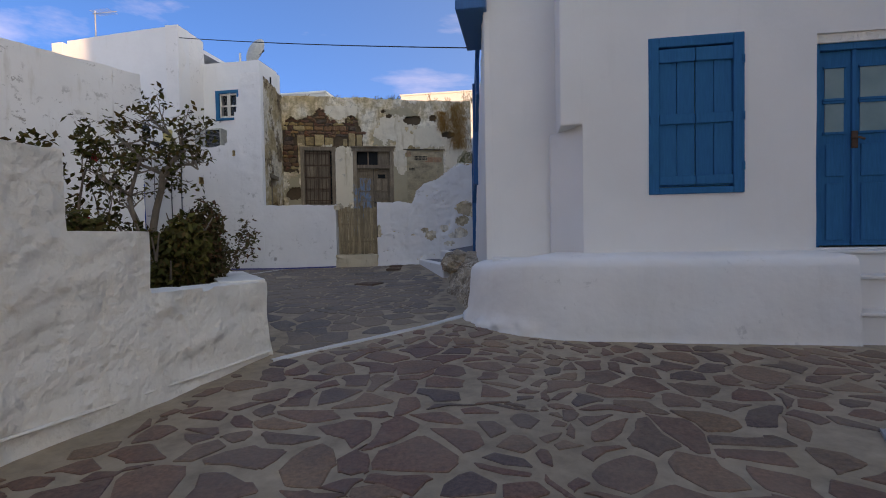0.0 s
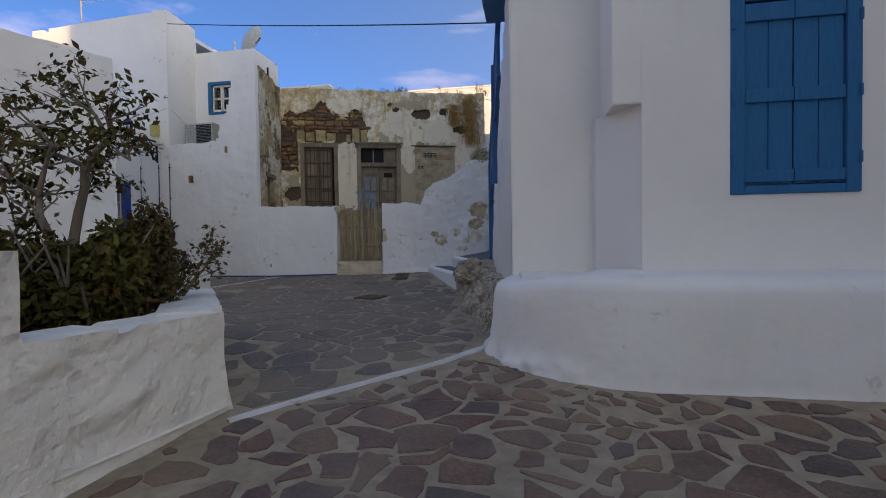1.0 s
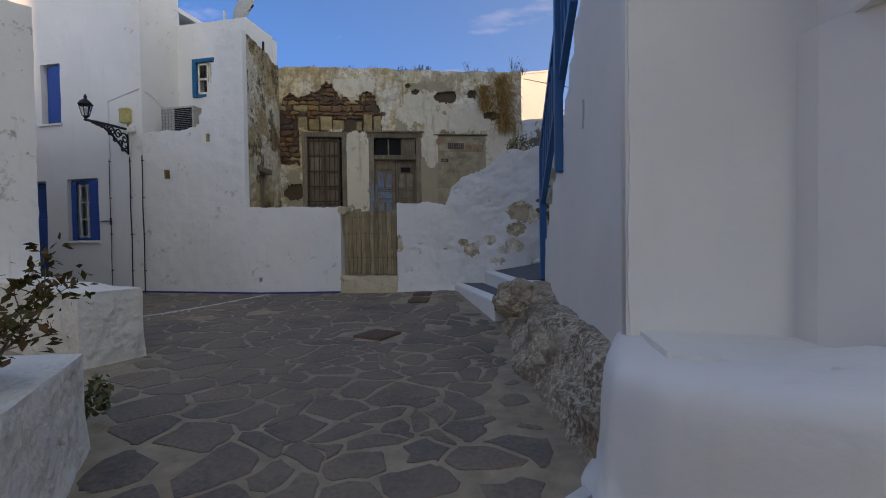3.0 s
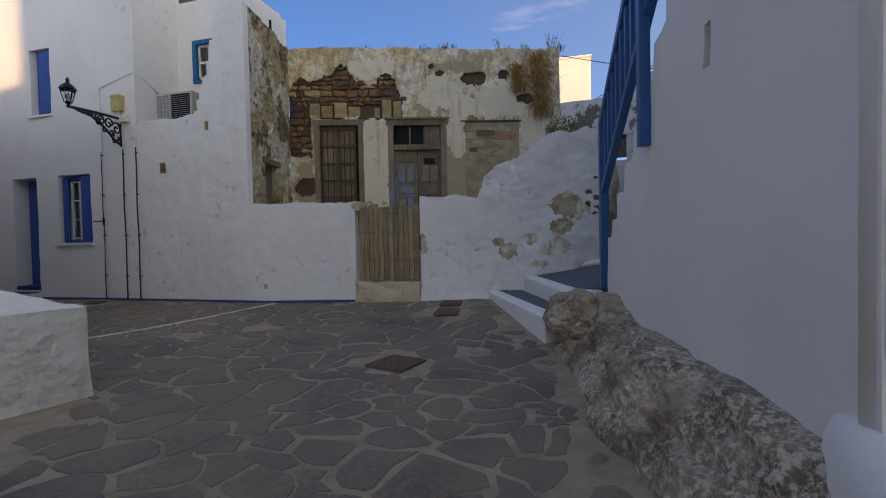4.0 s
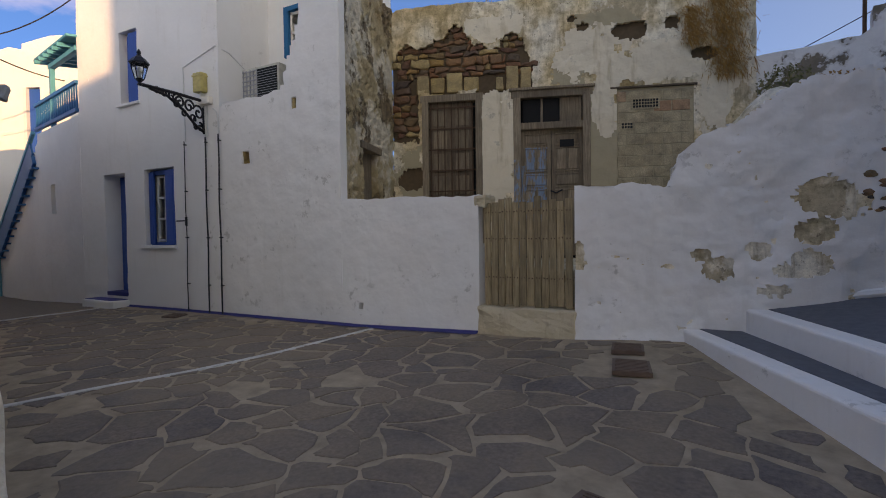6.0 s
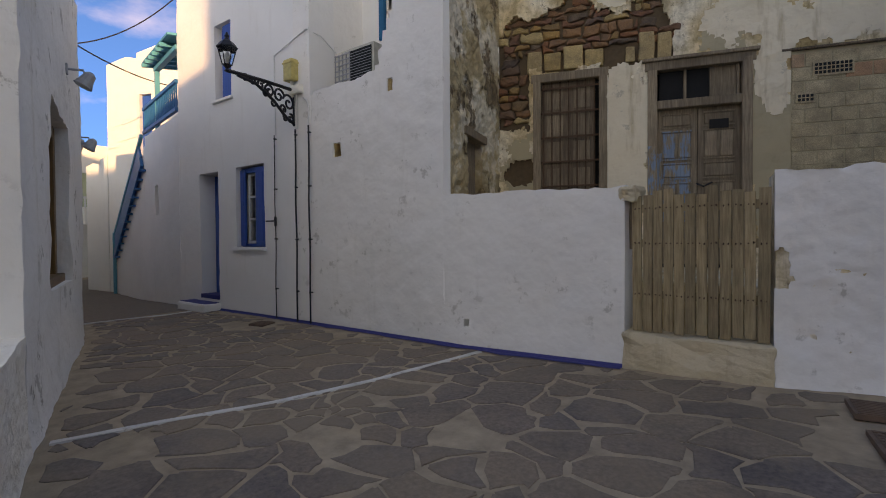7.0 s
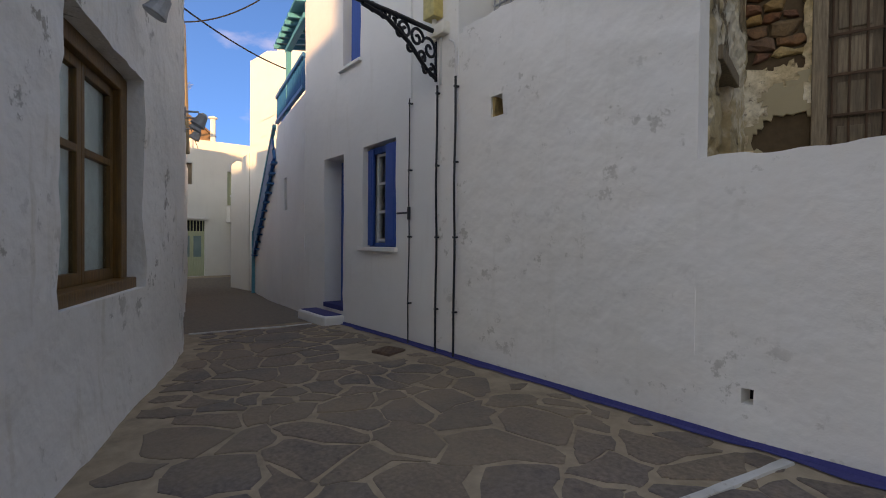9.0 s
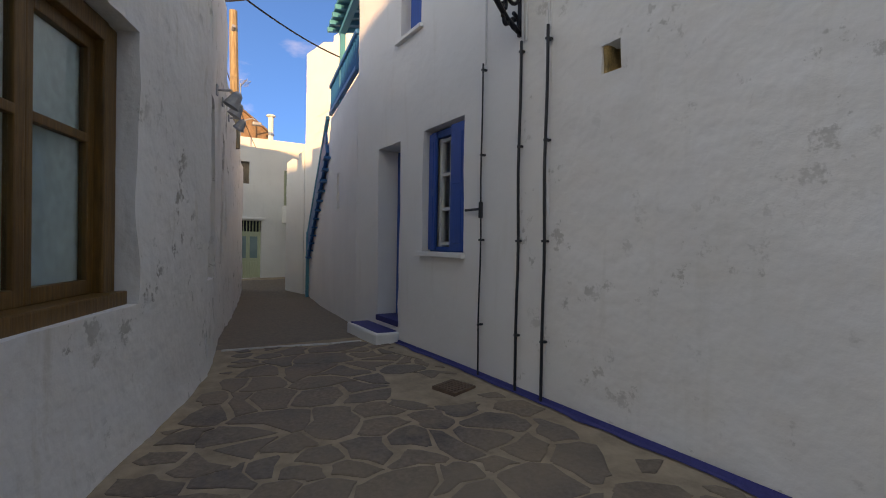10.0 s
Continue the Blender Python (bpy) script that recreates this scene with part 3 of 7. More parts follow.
def scattered(x0, x1, y0, y1, rmin, rmax, seed, tries):
    """Points at uneven distances, so that large and small stones mix."""
    rng = random.Random(seed)
    out, grid = [], {}
    for _ in range(tries):
        x, y = rng.uniform(x0, x1), rng.uniform(y0, y1)
        k = min(1, max(0, 0.5 + 0.9 * noise.noise(Vector((x * 0.9, y * 0.9, seed))) + rng.uniform(-0.25, 0.25)))
        r = rmin + (rmax - rmin) * k
        gx, gy = int(x // rmax), int(y // rmax)
        if all(((x - a) / 1.25) ** 2 + (y - b2) ** 2 > ((r + q) / 2) ** 2 for i in (-1, 0, 1) for j in (-1, 0, 1) for a, b2, q in grid.get((gx + i, gy + j), ())):
            grid.setdefault((gx, gy), []).append((x, y, r))
            out.append((x, y))
    return out


# ---- ground ----
def build_ground():
    bm = bm_new()
    xs = [-400, -120, -60, -40, -32] + [-28 + i * 0.5 for i in range(81)] + [16, 25, 60, 120, 400]
    ys = [-400, -120, -50, -25, -14] + [-10 + i * 0.5 for i in range(61)] + [24, 32, 60, 120, 400]
    vs = {}
    for i, x in enumerate(xs):
        for j, y in enumerate(ys):
            vs[i, j] = bm.verts.new((x, y, ground_z(max(-28, min(12, x)), max(-10, min(20, y)))))
    for i in range(len(xs) - 1):
        for j in range(len(ys) - 1):
            bm.faces.new((vs[i, j], vs[i + 1, j], vs[i + 1, j + 1], vs[i, j + 1]))
    g = obj("ground", bm, M_MORTAR)
    return tagged(g, "grey-brown mortar bed of a village square", "ground", kind="structure")


ground = build_ground()

# ---- white boundary wall and ruined courtyard ----
A_WALL, B_WALL = (-8.55, 13.0), (-3.66, 13.0)


def boundary_top(u):
    # the low ledge, the tall pier, the low parapet as far as the gate
    return float(np.interp(u, [0, 1.42, 1.5, 1.62, 1.75, 1.84, 1.9, 1.97], [3.95, 3.98, 4.2, 4.62, 4.8, 5.35, 5.75, 6.08]))


boundary = thing("boundary_wall", (-6.1, 13.2, 0.2), "whitewashed rubble wall with small vent holes and a ragged top", "wall", kind="structure")


def wall_part(name, parent, mat, *args, label="", smooth=True, **kw):
    o = obj(name, wall_bm(*args, **kw), mat, None, label, smooth=smooth)
    if smooth:
        o.data.set_sharp_from_angle(angle=radians(38))
    if parent:
        o.parent = parent
        o.matrix_parent_inverse = Matrix.LocRotScale(parent.location, parent.rotation_euler, None).inverted()
    return o


def into(ob, parent):
    """Keeps ob where it stands and makes it a part of parent."""
    ob.parent = parent
    m = Matrix.LocRotScale(parent.location, parent.rotation_euler, None)
    ob.matrix_parent_inverse = m.inverted()
    return ob


wall_part("wall_face", boundary, M_ROUGHWHITE, A_WALL, (-5.9, 13.0), 0.15, 0.1, boundary_top,
          openings=[(0.54, 0.72, 2.88, 3.09), (1.67, 1.78, 3.67, 3.85)], step=0.075, amp=0.022, rag=0.07, seed=2.0, jag=0.02, crag=0.022)
wall_part("parapet", boundary, M_ROUGHWHITE, (-5.9, 13.0), B_WALL, 0.40, 0.1, lambda u: 2.17 - 0.02 * u,
          openings=[(0.30, 0.37, 0.53, 0.63)], step=0.075, amp=0.022, rag=0.04, seed=5.0, jag=0.02, crag=0.006)
# black backs of the vent holes, coloured to stand in for their unlit depth
for u0, u1, z0, z1 in ((0.45, 0.8, 2.8, 3.15), (1.6, 1.85, 3.6, 3.9)):
    into(obj("vent_back", box_bm(-8.55 + u0, -8.55 + u1, 13.28, 13.32, z0, z1), M_BLACK), boundary)
    into(obj("vent_stone", roughen(box_bm(-8.55 + u0 - 0.02, -8.55 + u0 + 0.12, 13.03, 13.3, z0, z1, 0.02), 0.03, 6, u0, 2), M_LINTEL), boundary)
into(obj("vent_back", box_bm(-5.65, -5.48, 13.15, 13.2, 0.5, 0.68), M_BLACK), boundary)
# a loose stone on the parapet by the gate
into(obj("broken_stone", roughen(box_bm(-3.72, -3.55, 12.98, 13.3, 1.97, 2.13, 0.04), 0.05, 7, 3, 2), M_SILL), boundary)

# painted line along the foot of the white walls
bm = bm_new()
prev = None
for i in range(91):
    x = -12.9 + i * 0.1025
    w = 0.045 + 0.035 * fbm((x * 2.3, 0, 0), 4) + (0.03 if -5.2 < x < -3.8 else 0)
    z = ground_z(x, 12.95) + 0.012
    row = [bm.verts.new((x, 12.985, z + 0.03)), bm.verts.new((x, 12.965, z)), bm.verts.new((x, 12.955 - w, z - 0.002))]
    if prev:
        for k in range(2):
            bm.faces.new((prev[k], prev[k + 1], row[k + 1], row[k]))
    prev = row
tagged(obj("trim", bm, M_BASELINE), "faded ultramarine line painted along the wall foot", "painted line", kind="structure")

# ---- gate ----
gate = thing("wooden_gate", (-3.0, 13.0, 0.68), "weathered grey-brown plank gate standing shut in the white wall", "gate")
grng = random.Random(4)
xg = -3.60
n_boards = 12
for i in range(n_boards):
    w = (3.60 - 2.46) / n_boards
    top = 2.05 + grng.uniform(-0.045, 0.04)
    bm = box_bm(xg + 0.003, xg + w - grng.uniform(0.003, 0.012), 13.05 + grng.uniform(0, 0.008), 13.078, 0.70 + grng.uniform(-0.01, 0.02), top, 0.004)
    bmesh.ops.rotate(bm, verts=bm.verts, cent=(xg, 13.06, 0.7), matrix=Matrix.Rotation(grng.uniform(-0.006, 0.006), 3, "Y"))
    board = into(obj("board", bm, M_GATEWOOD), gate)
    for z in (1.06, 1.56, 1.90):
        for q in (0.3, 0.7):
            under(obj("nail", tube_bm([(xg + w * q, 13.042, z + grng.uniform(-0.012, 0.012)), (xg + w * q, 13.056, z)], 0.0065, 6), M_RUST), board)
    xg += w
for z in (1.02, 1.52, 1.86):
    into(obj("crossbar", box_bm(-3.59, -2.47, 13.078, 13.11, z, z + 0.08, 0.005), M_GATEWOOD), gate)
gate_sill = tagged(obj("trim", roughen(box_bm(-3.68, -2.42, 12.96, 13.4, 0.15, 0.68, 0.03), 0.05, 3, 1, 5), M_SILL), "cracked lime-washed sill under the plank gate", "sill", kind="structure")
into(obj("post", tube_bm([(-3.625, 13.12, 1.5), (-3.63, 13.12, 1.8), (-3.622, 13.12, 2.03)], 0.02, 6), M_OLDWOOD), gate)

# ---- broken white wall beyond the gate ----
A_BRK, B_BRK = (-2.43, 13.02), (0.62, 13.52)


def broken_top(u):
    return float(np.interp(u, [0, 0.7, 1.0, 1.12, 1.3, 1.75, 2.1, 2.35, 2.6, 2.85, 3.0, 3.1], [2.18, 2.19, 2.13, 2.5, 2.66, 2.82, 3.08, 3.2, 3.18, 3.28, 3.2, 2.9]))


broken = thing("broken_wall", (-1.0, 13.3, 0.4), "ruined whitewashed wall with a broken sloping top and peeling patches", "wall", kind="structure")


def flaked(u, z):
    """Where the whitewash has come off the broken wall."""
    w = 0.7 * fbm((u * 3.2, z * 3.2, 4.0), 6)
    for cu, cz, ru_, rz in ((2.55, 1.95, 0.33, 0.26), (2.45, 1.62, 0.2, 0.16), (2.40, 1.28, 0.24, 0.13), (2.2, 1.18, 0.2, 0.1), (1.92, 1.42, 0.13, 0.08), (1.55, 1.2, 0.17, 0.14), (1.38, 1.36, 0.12, 0.07), (2.05, 0.98, 0.2, 0.06), (0.06, 1.35, 0.09, 0.22)):
        if ((u - cu) / ru_) ** 2 + ((z - cz) / rz) ** 2 + w < 0.85:
            return True
    return fbm((u * 3.1 + 7, z * 5.0, 1.0), 3) > 0.78 and 0.45 < z < 1.1


BL_ = math.hypot(B_BRK[0] - A_BRK[0], B_BRK[1] - A_BRK[1])
wall_part("core", broken, M_RUIN, along(A_BRK, B_BRK, 0.01, -0.02)[:2], along(A_BRK, B_BRK, BL_ - 0.01, -0.02)[:2], 0.48, 0.2, lambda u: broken_top(u) - 0.02, step=0.11, amp=0.05, rag=0.06, seed=8.0, foot=0.10)
wall_part("whitewash_coat", broken, M_ROUGHWHITE, A_BRK, along(A_BRK, B_BRK, BL_ - 0.05)[:2], 0.05, 0.2, broken_top, step=0.035, amp=0.05, rag=0.06, seed=8.0, foot=0.10, skip=flaked, jag=0.03, crag=0.035)
rngb = random.Random(9)
for i in range(26):
    u, z = rngb.uniform(2.84, 3.06), rngb.uniform(1.8, 2.45)
    r = rngb.uniform(0.035, 0.07)
    bm = bm_new()
    bmesh.ops.create_icosphere(bm, subdivisions=2, radius=r)
    roughen(bm, r * 0.35, 5 / r * 0.2, i * 1.3)
    bmesh.ops.transform(bm, matrix=Matrix.Translation(along(A_BRK, B_BRK, u, -0.02, z)) @ Matrix.Diagonal((1.3, 0.9, 0.75, 1)), verts=bm.verts)
    into(obj("stone", bm, M_RUINSTONE), broken)

# ---- ruined house ----
def flaked_paint():
    m, nt, b = material("blue_flaked_wood", 0.85)
    worn = noise_tex(nt, 5, 8, 0.72, stretch=(4, 4, 0.9))
    grain = noise_tex(nt, 9, 6, 0.6, stretch=(6, 6, 0.5))
    blue = ramp(nt, grain, [(0.3, (0.12, 0.19, 0.28)), (0.7, (0.20, 0.29, 0.40))])
    bare_wood = ramp(nt, grain, [(0.3, (0.15, 0.11, 0.075)), (0.7, (0.34, 0.27, 0.19))])
    nt.links.new(mixed(nt, ramp(nt, worn, [(0.47, (0, 0, 0)), (0.53, (1, 1, 1))]), blue, bare_wood), b.inputs["Base Color"])
    bumped(nt, b, [(worn, 0.3, 0.004), (grain, 0.4, 0.004)])
    return m


blue_leaf = flaked_paint()
M_LIME = plaster("old_lime_render", white=(0.76, 0.66, 0.51), stain=(0.44, 0.33, 0.19), dirt=1.0, lumps=1.2, pits=0.5)
M_CEMENT = plaster("olive_cement_render", white=(0.43, 0.355, 0.235), stain=(0.28, 0.22, 0.13), dirt=0.6, lumps=1.0)
A_FAC, B_FAC = (-6.52, 15.43), (-0.16, 17.45)
FL = math.hypot(B_FAC[0] - A_FAC[0], B_FAC[1] - A_FAC[1])


def fu(x):
    return (x - A_FAC[0]) / (B_FAC[0] - A_FAC[0]) * FL


ruin = thing("ruined_house", (-3.4, 16.6, 0.3), "abandoned stone house with crumbling cream and grey render", "house")
win_op = (fu(-5.93), fu(-4.83), 2.30, 4.36)
door_op = (fu(-4.22), fu(-2.89), 1.1, 4.36)
brick_op = (fu(-2.42), fu(-1.14), 2.2, 4.33)


def bare(u, z):
    """Where the render has fallen and the rubble shows."""
    x = A_FAC[0] + u * (B_FAC[0] - A_FAC[0]) / FL
    wob = 0.13 * fbm((x * 3, z * 3, 1.0), 5)
    top = float(np.interp(x, [-6.5, -6.25, -6.0, -5.6, -5.3, -5.1, -4.95, -4.5, -4.25, -4.05, -3.9], [5.05, 5.45, 5.3, 5.45, 5.75, 5.6, 5.32, 5.28, 5.5, 5.3, 4.9]))
    low = 4.40 if x > -6.03 else 3.45
    if -6.6 < x < -3.88 and low + wob < z < top + wob:
        return True
    for cx, cz, rx, rz in ((-2.2, 5.35, 0.32, 0.18), (-1.5, 5.45, 0.14, 0.12), (-3.0, 5.5, 0.12, 0.08), (-0.95, 4.85, 0.25, 0.12), (-6.15, 2.75, 0.3, 0.22), (-3.2, 5.65, 0.08, 0.07)):
        if ((x - cx) / rx) ** 2 + ((z - cz) / rz) ** 2 + 2 * wob < 1:
            return True
    return False


wall_part("core_wall", ruin, M_EARTH, along(A_FAC, B_FAC, 0, -0.075)[:2], along(A_FAC, B_FAC, FL, -0.075)[:2], 0.5, 0.2, 6.02, openings=[win_op, door_op], step=0.5, amp=0.0)
wall_part("render_coat", ruin, M_RUIN, A_FAC, B_FAC, 0.07, 0.2, lambda u: 6.1 + 0.03 * math.sin(u), openings=[win_op, door_op, brick_op], step=0.045, amp=0.035, rag=0.06, skip=bare, seed=11.0, jag=0.04)



def blotches(spots, wobble):
    """A mask for a later coat of render: ellipses with an uneven edge; True where there is none."""
    def away(u, z):
        x = A_FAC[0] + u * (B_FAC[0] - A_FAC[0]) / FL
        w = wobble * fbm((x * 2.1, z * 2.1, 3.0), 6)
        return bare(u, z) or not any(((x - cx) / rx) ** 2 + ((z - cz) / rz) ** 2 + w < 1 for cx, cz, rx, rz in spots)
    return away


for nm, mat, off, spots in (
        ("lime_patch", M_LIME, 0.008, ((-4.52, 3.3, 0.36, 1.25), (-2.7, 4.95, 0.75, 0.5), (-1.9, 4.75, 0.8, 0.38), (-2.62, 4.2, 0.22, 0.75), (-4.6, 5.62, 0.5, 0.28), (-0.75, 3.9, 0.4, 0.55))),
        ("cement_patch", M_CEMENT, 0.005, ((-2.7, 2.9, 0.3, 1.2), (-3.2, 4.6, 0.3, 0.5), (-2.5, 5.6, 0.5, 0.2), (-6.2, 2.8, 0.35, 0.55), (-4.55, 2.2, 0.3, 0.25)))):
    coat = wall_bm(along(A_FAC, B_FAC, 0, off)[:2], along(A_FAC, B_FAC, FL, off)[:2], 0.02, 0.2, 5.95, openings=[win_op, door_op, brick_op], step=0.045, amp=0.035, skip=blotches(spots, 1.3), seed=11.0, jag=0.04)
    for piece in islands(coat):
        into(obj(nm, piece, mat), ruin)

# rubble stones where the render has gone, and the ochre lintel blocks
srng = random.Random(21)


def rubble_bm(poly, depth):
    """A rough stone seen on its face: poly in the wall's plane."""
    bm = bm_new()
    cx, cz = sum(p[0] for p in poly) / len(poly), sum(p[1] for p in poly) / len(poly)
    n = len(poly)
    rings = []
    for k, out in ((1.0, -0.06), (0.97, depth * 0.35), (0.82, depth * 0.8), (0.45, depth)):
        ring = []
        for x, z in poly:
            px, pz = cx + (x - cx) * k, cz + (z - cz) * k
            o = out + (0.02 * fbm((px * 9, pz * 9, depth * 50), 3) if k < 0.99 else 0)
            ring.append(bm.verts.new((px, -o, pz)))
        rings.append(ring)
    for r0, r1 in zip(rings, rings[1:]):
        for q in range(n):
            bm.faces.new((r0[q], r0[(q + 1) % n], r1[(q + 1) % n], r1[q]))
    bm.faces.new(rings[-1])
    bmesh.ops.recalc_face_normals(bm, faces=bm.faces)
    return bm


z = 3.3
while z < 5.9:
    h = srng.uniform(0.085, 0.2)
    u = srng.uniform(-0.1, 0.05)
    while u < fu(-3.75):
        w = srng.uniform(0.09, 0.36) if srng.random() < 0.8 else srng.uniform(0.3, 0.46)
        j = [srng.uniform(-0.022, 0.022) for _ in range(8)]
        poly = [(u + j[0], z + j[1]), (u + w * 0.5, z + j[2] * 0.6), (u + w + j[3], z + j[4]), (u + w + j[5], z + h + j[6]), (u + w * 0.45, z + h + abs(j[2])), (u + j[7], z + h - j[1])]
        uc, zc = u + w / 2, z + h / 2
        if uc > 0.02 and bare(uc, zc) and not (fu(-6.03) < uc < fu(-3.75) and zc < 4.70):
            st = rounded(poly, 0.007, srng)
            if st:
                bm = placed(rubble_bm(st, srng.uniform(0.015, 0.065)), frame_of(A_FAC, B_FAC, 0, 0, -0.06))
                into(obj("stone", bm, M_RUINSTONE if srng.random() > 0.10 else M_LINTEL), ruin)
        u += w
    z += h
for x0, x1, zt in ((-6.04, -5.79, 4.78), (-5.77, -5.5, 4.72), (-5.47, -5.16, 4.80), (-5.14, -4.86, 4.70), (-4.36, -4.13, 4.86), (-4.1, -3.9, 4.82), (-4.55, -4.4, 4.66)):
    u0, u1 = fu(x0), fu(x1)
    bm = box_bm(u0, u1 - 0.015, -0.005, 0.12, 4.42, zt, 0.025)
    roughen(bm, 0.015, 6, x0, 1)
    bmesh.ops.transform(bm, matrix=frame_of(A_FAC, B_FAC, 0, 0), verts=bm.verts)
    into(obj("lintel_block", bm, M_LINTEL), ruin)

# bricked-up window: hollow bricks in the recess, under a wooden lintel
brng = random.Random(5)
z = 2.25
r = 0
while z < 4.24:
    u = brick_op[0] + 0.02 - (0.16 if r % 2 else 0)
    while u < brick_op[1] - 0.02:
        a0, a1 = max(u, brick_op[0] + 0.01), min(u + 0.305, brick_op[1] - 0.01)
        if a1 - a0 > 0.05:
            bm = box_bm(a0, a1, 0.012 + brng.uniform(-0.004, 0.005), 0.09, z, z + 0.188, 0.008)
            red = z > 3.8 and brng.random() < 0.3
            bmesh.ops.transform(bm, matrix=frame_of(A_FAC, B_FAC, 0, 0), verts=bm.verts)
            into(obj("brick", bm, M_REDBRICK if red else M_BRICK), ruin)
        u += 0.318
    z += 0.2
    r += 1
for u0, zh, cols, rows in ((0.28, 3.92, 9, 3), (0.08, 3.55, 4, 2)):
    hollow = into(obj("hollow_brick", placed(box_bm(brick_op[0] + u0 - 0.02, brick_op[0] + u0 + cols * 0.05 + 0.02, -0.002, 0.05, zh - 0.02, zh + rows * 0.055 + 0.02, 0.004), frame_of(A_FAC, B_FAC, 0, 0)), M_BRICK), ruin)
    # holes are solid black boxes on the face, their inner shade given by colour
    for a in range(cols):
        for c in range(rows):
            under(obj("black_hole_mark", placed(box_bm(brick_op[0] + u0 + a * 0.05 + 0.008, brick_op[0] + u0 + a * 0.05 + 0.044, -0.006, 0.01, zh + c * 0.055 + 0.008, zh + c * 0.055 + 0.048), frame_of(A_FAC, B_FAC, 0, 0)), M_BLACK), hollow)
into(obj("brick_mortar", placed(box_bm(brick_op[0] - 0.03, brick_op[1] + 0.03, 0.022, 0.085, 2.2, 4.3), frame_of(A_FAC, B_FAC, 0, 0)), M_CEMENT), ruin)
bm = box_bm(brick_op[0] - 0.12, brick_op[1] + 0.05, -0.03, 0.1, 4.29, 4.325, 0.01)
bmesh.ops.transform(bm, matrix=frame_of(A_FAC, B_FAC, 0, 0), verts=bm.verts)
into(obj("lintel", bm, M_DARKWOOD), ruin)

# side wall of the ruin, between the white pier and the house front
A_SIDE, B_SIDE = (-6.5, 15.45), (-5.945, 13.2)
side_op = (0.69, 1.39, 1.6, 3.2)
ws = wall_bm(B_SIDE, A_SIDE, 0.28, 0.2, lambda u: 6.1 + 0.01 * u, openings=[side_op], step=0.06, amp=0.04, rag=0.05, seed=17.0, jag=0.03, crag=0.09)
into(obj("side_wall", ws, M_ERODED), ruin)
fm = frame_of(B_SIDE, A_SIDE, 0, 0)


sdoor = into(obj("side_door", placed(box_bm(side_op[0], side_op[1], 0.14, 0.19, 1.6, 3.1, 0.004), fm), M_OLDWOOD), ruin)
into(obj("lintel", placed(box_bm(side_op[0] - 0.12, side_op[1] + 0.12, -0.03, 0.2, 3.1, 3.22, 0.012), fm), M_OLDWOOD), ruin)
# added black sheet that stands in for the unlit rooms behind the front
into(obj("dark_backing", placed(box_bm(0.5, FL - 0.2, 0.9, 0.95, 0.2, 6.0), frame_of(A_FAC, B_FAC, 0, 0)), M_BLACK), ruin)
roof_pts = [along(A_FAC, B_FAC, -0.2, -0.05), along(A_FAC, B_FAC, FL + 0.02, -0.05), along(A_FAC, B_FAC, FL + 0.02, -5.0), along(A_FAC, B_FAC, -0.2, -5.0)]
into(obj("roof", poly_prism([(p.x, p.y) for p in roof_pts], 5.86, 6.0), M_RUIN), ruin)
wall_part("end_wall", ruin, M_RUIN, B_FAC, along(A_FAC, B_FAC, FL, -5.0)[:2], 0.5, 0.2, 6.05, step=0.25, amp=0.03, rag=0.05, seed=31.0)
# courtyard floor, raised behind the white wall
tagged(obj("courtyard_floor", poly_prism([(-5.95, 13.35), (-2.4, 13.4), (-0.2, 13.9), (0.5, 17.6), (-6.6, 15.6)], 0.0, 1.15), M_RUIN), "dusty raised floor of the ruin's courtyard", "floor", kind="structure")

# barred window of the ruin
FM = frame_of(A_FAC, B_FAC, 0, 0)
# black sheet behind the shutters, put in for the room's darkness
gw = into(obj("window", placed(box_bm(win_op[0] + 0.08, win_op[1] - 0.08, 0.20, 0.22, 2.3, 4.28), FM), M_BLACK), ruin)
for nm, (x0, x1, z0, z1) in (("jamb", (win_op[0] - 0.02, win_op[0] + 0.11, 2.28, 4.30)), ("jamb", (win_op[1] - 0.11, win_op[1] + 0.02, 2.28, 4.30)), ("head", (win_op[0] - 0.05, win_op[1] + 0.05, 4.24, 4.38)), ("sill", (win_op[0] - 0.03, win_op[1] + 0.03, 2.24, 2.36))):
    into(obj("window_" + nm, placed(box_bm(x0, x1, -0.025, 0.2, z0, z1, 0.012), FM), M_OLDWOOD), ruin)
for k in range(2):  # shutters behind the bars, each with panels
    x0 = win_op[0] + 0.115 + k * 0.437
    x1 = x0 + 0.43
    sh = into(obj("shutter", placed(box_bm(x0, x1, 0.10, 0.13, 2.36, 4.24, 0.004), FM), M_DARKWOOD), ruin)
    for q in range(4):
        z0 = 2.44 + q * 0.45
        under(obj("shutter_panel", placed(box_bm(x0 + 0.08, x1 - 0.08, 0.085, 0.11, z0, z0 + 0.36, 0.012), FM), M_OLDWOOD), sh)
for k in range(7):
    x = win_op[0] + 0.15 + k * 0.137
    into(obj("bar", placed(tube_bm([(x, 0.05, 2.32), (x, 0.05, 4.26)], 0.012, 6), FM), M_RUST), ruin)
for k in range(5):
    z = 2.48 + k * 0.41
    into(obj("crossbar", placed(box_bm(win_op[0] + 0.1, win_op[1] - 0.1, 0.035, 0.05, z, z + 0.028, 0.003), FM), M_RUST), ruin)

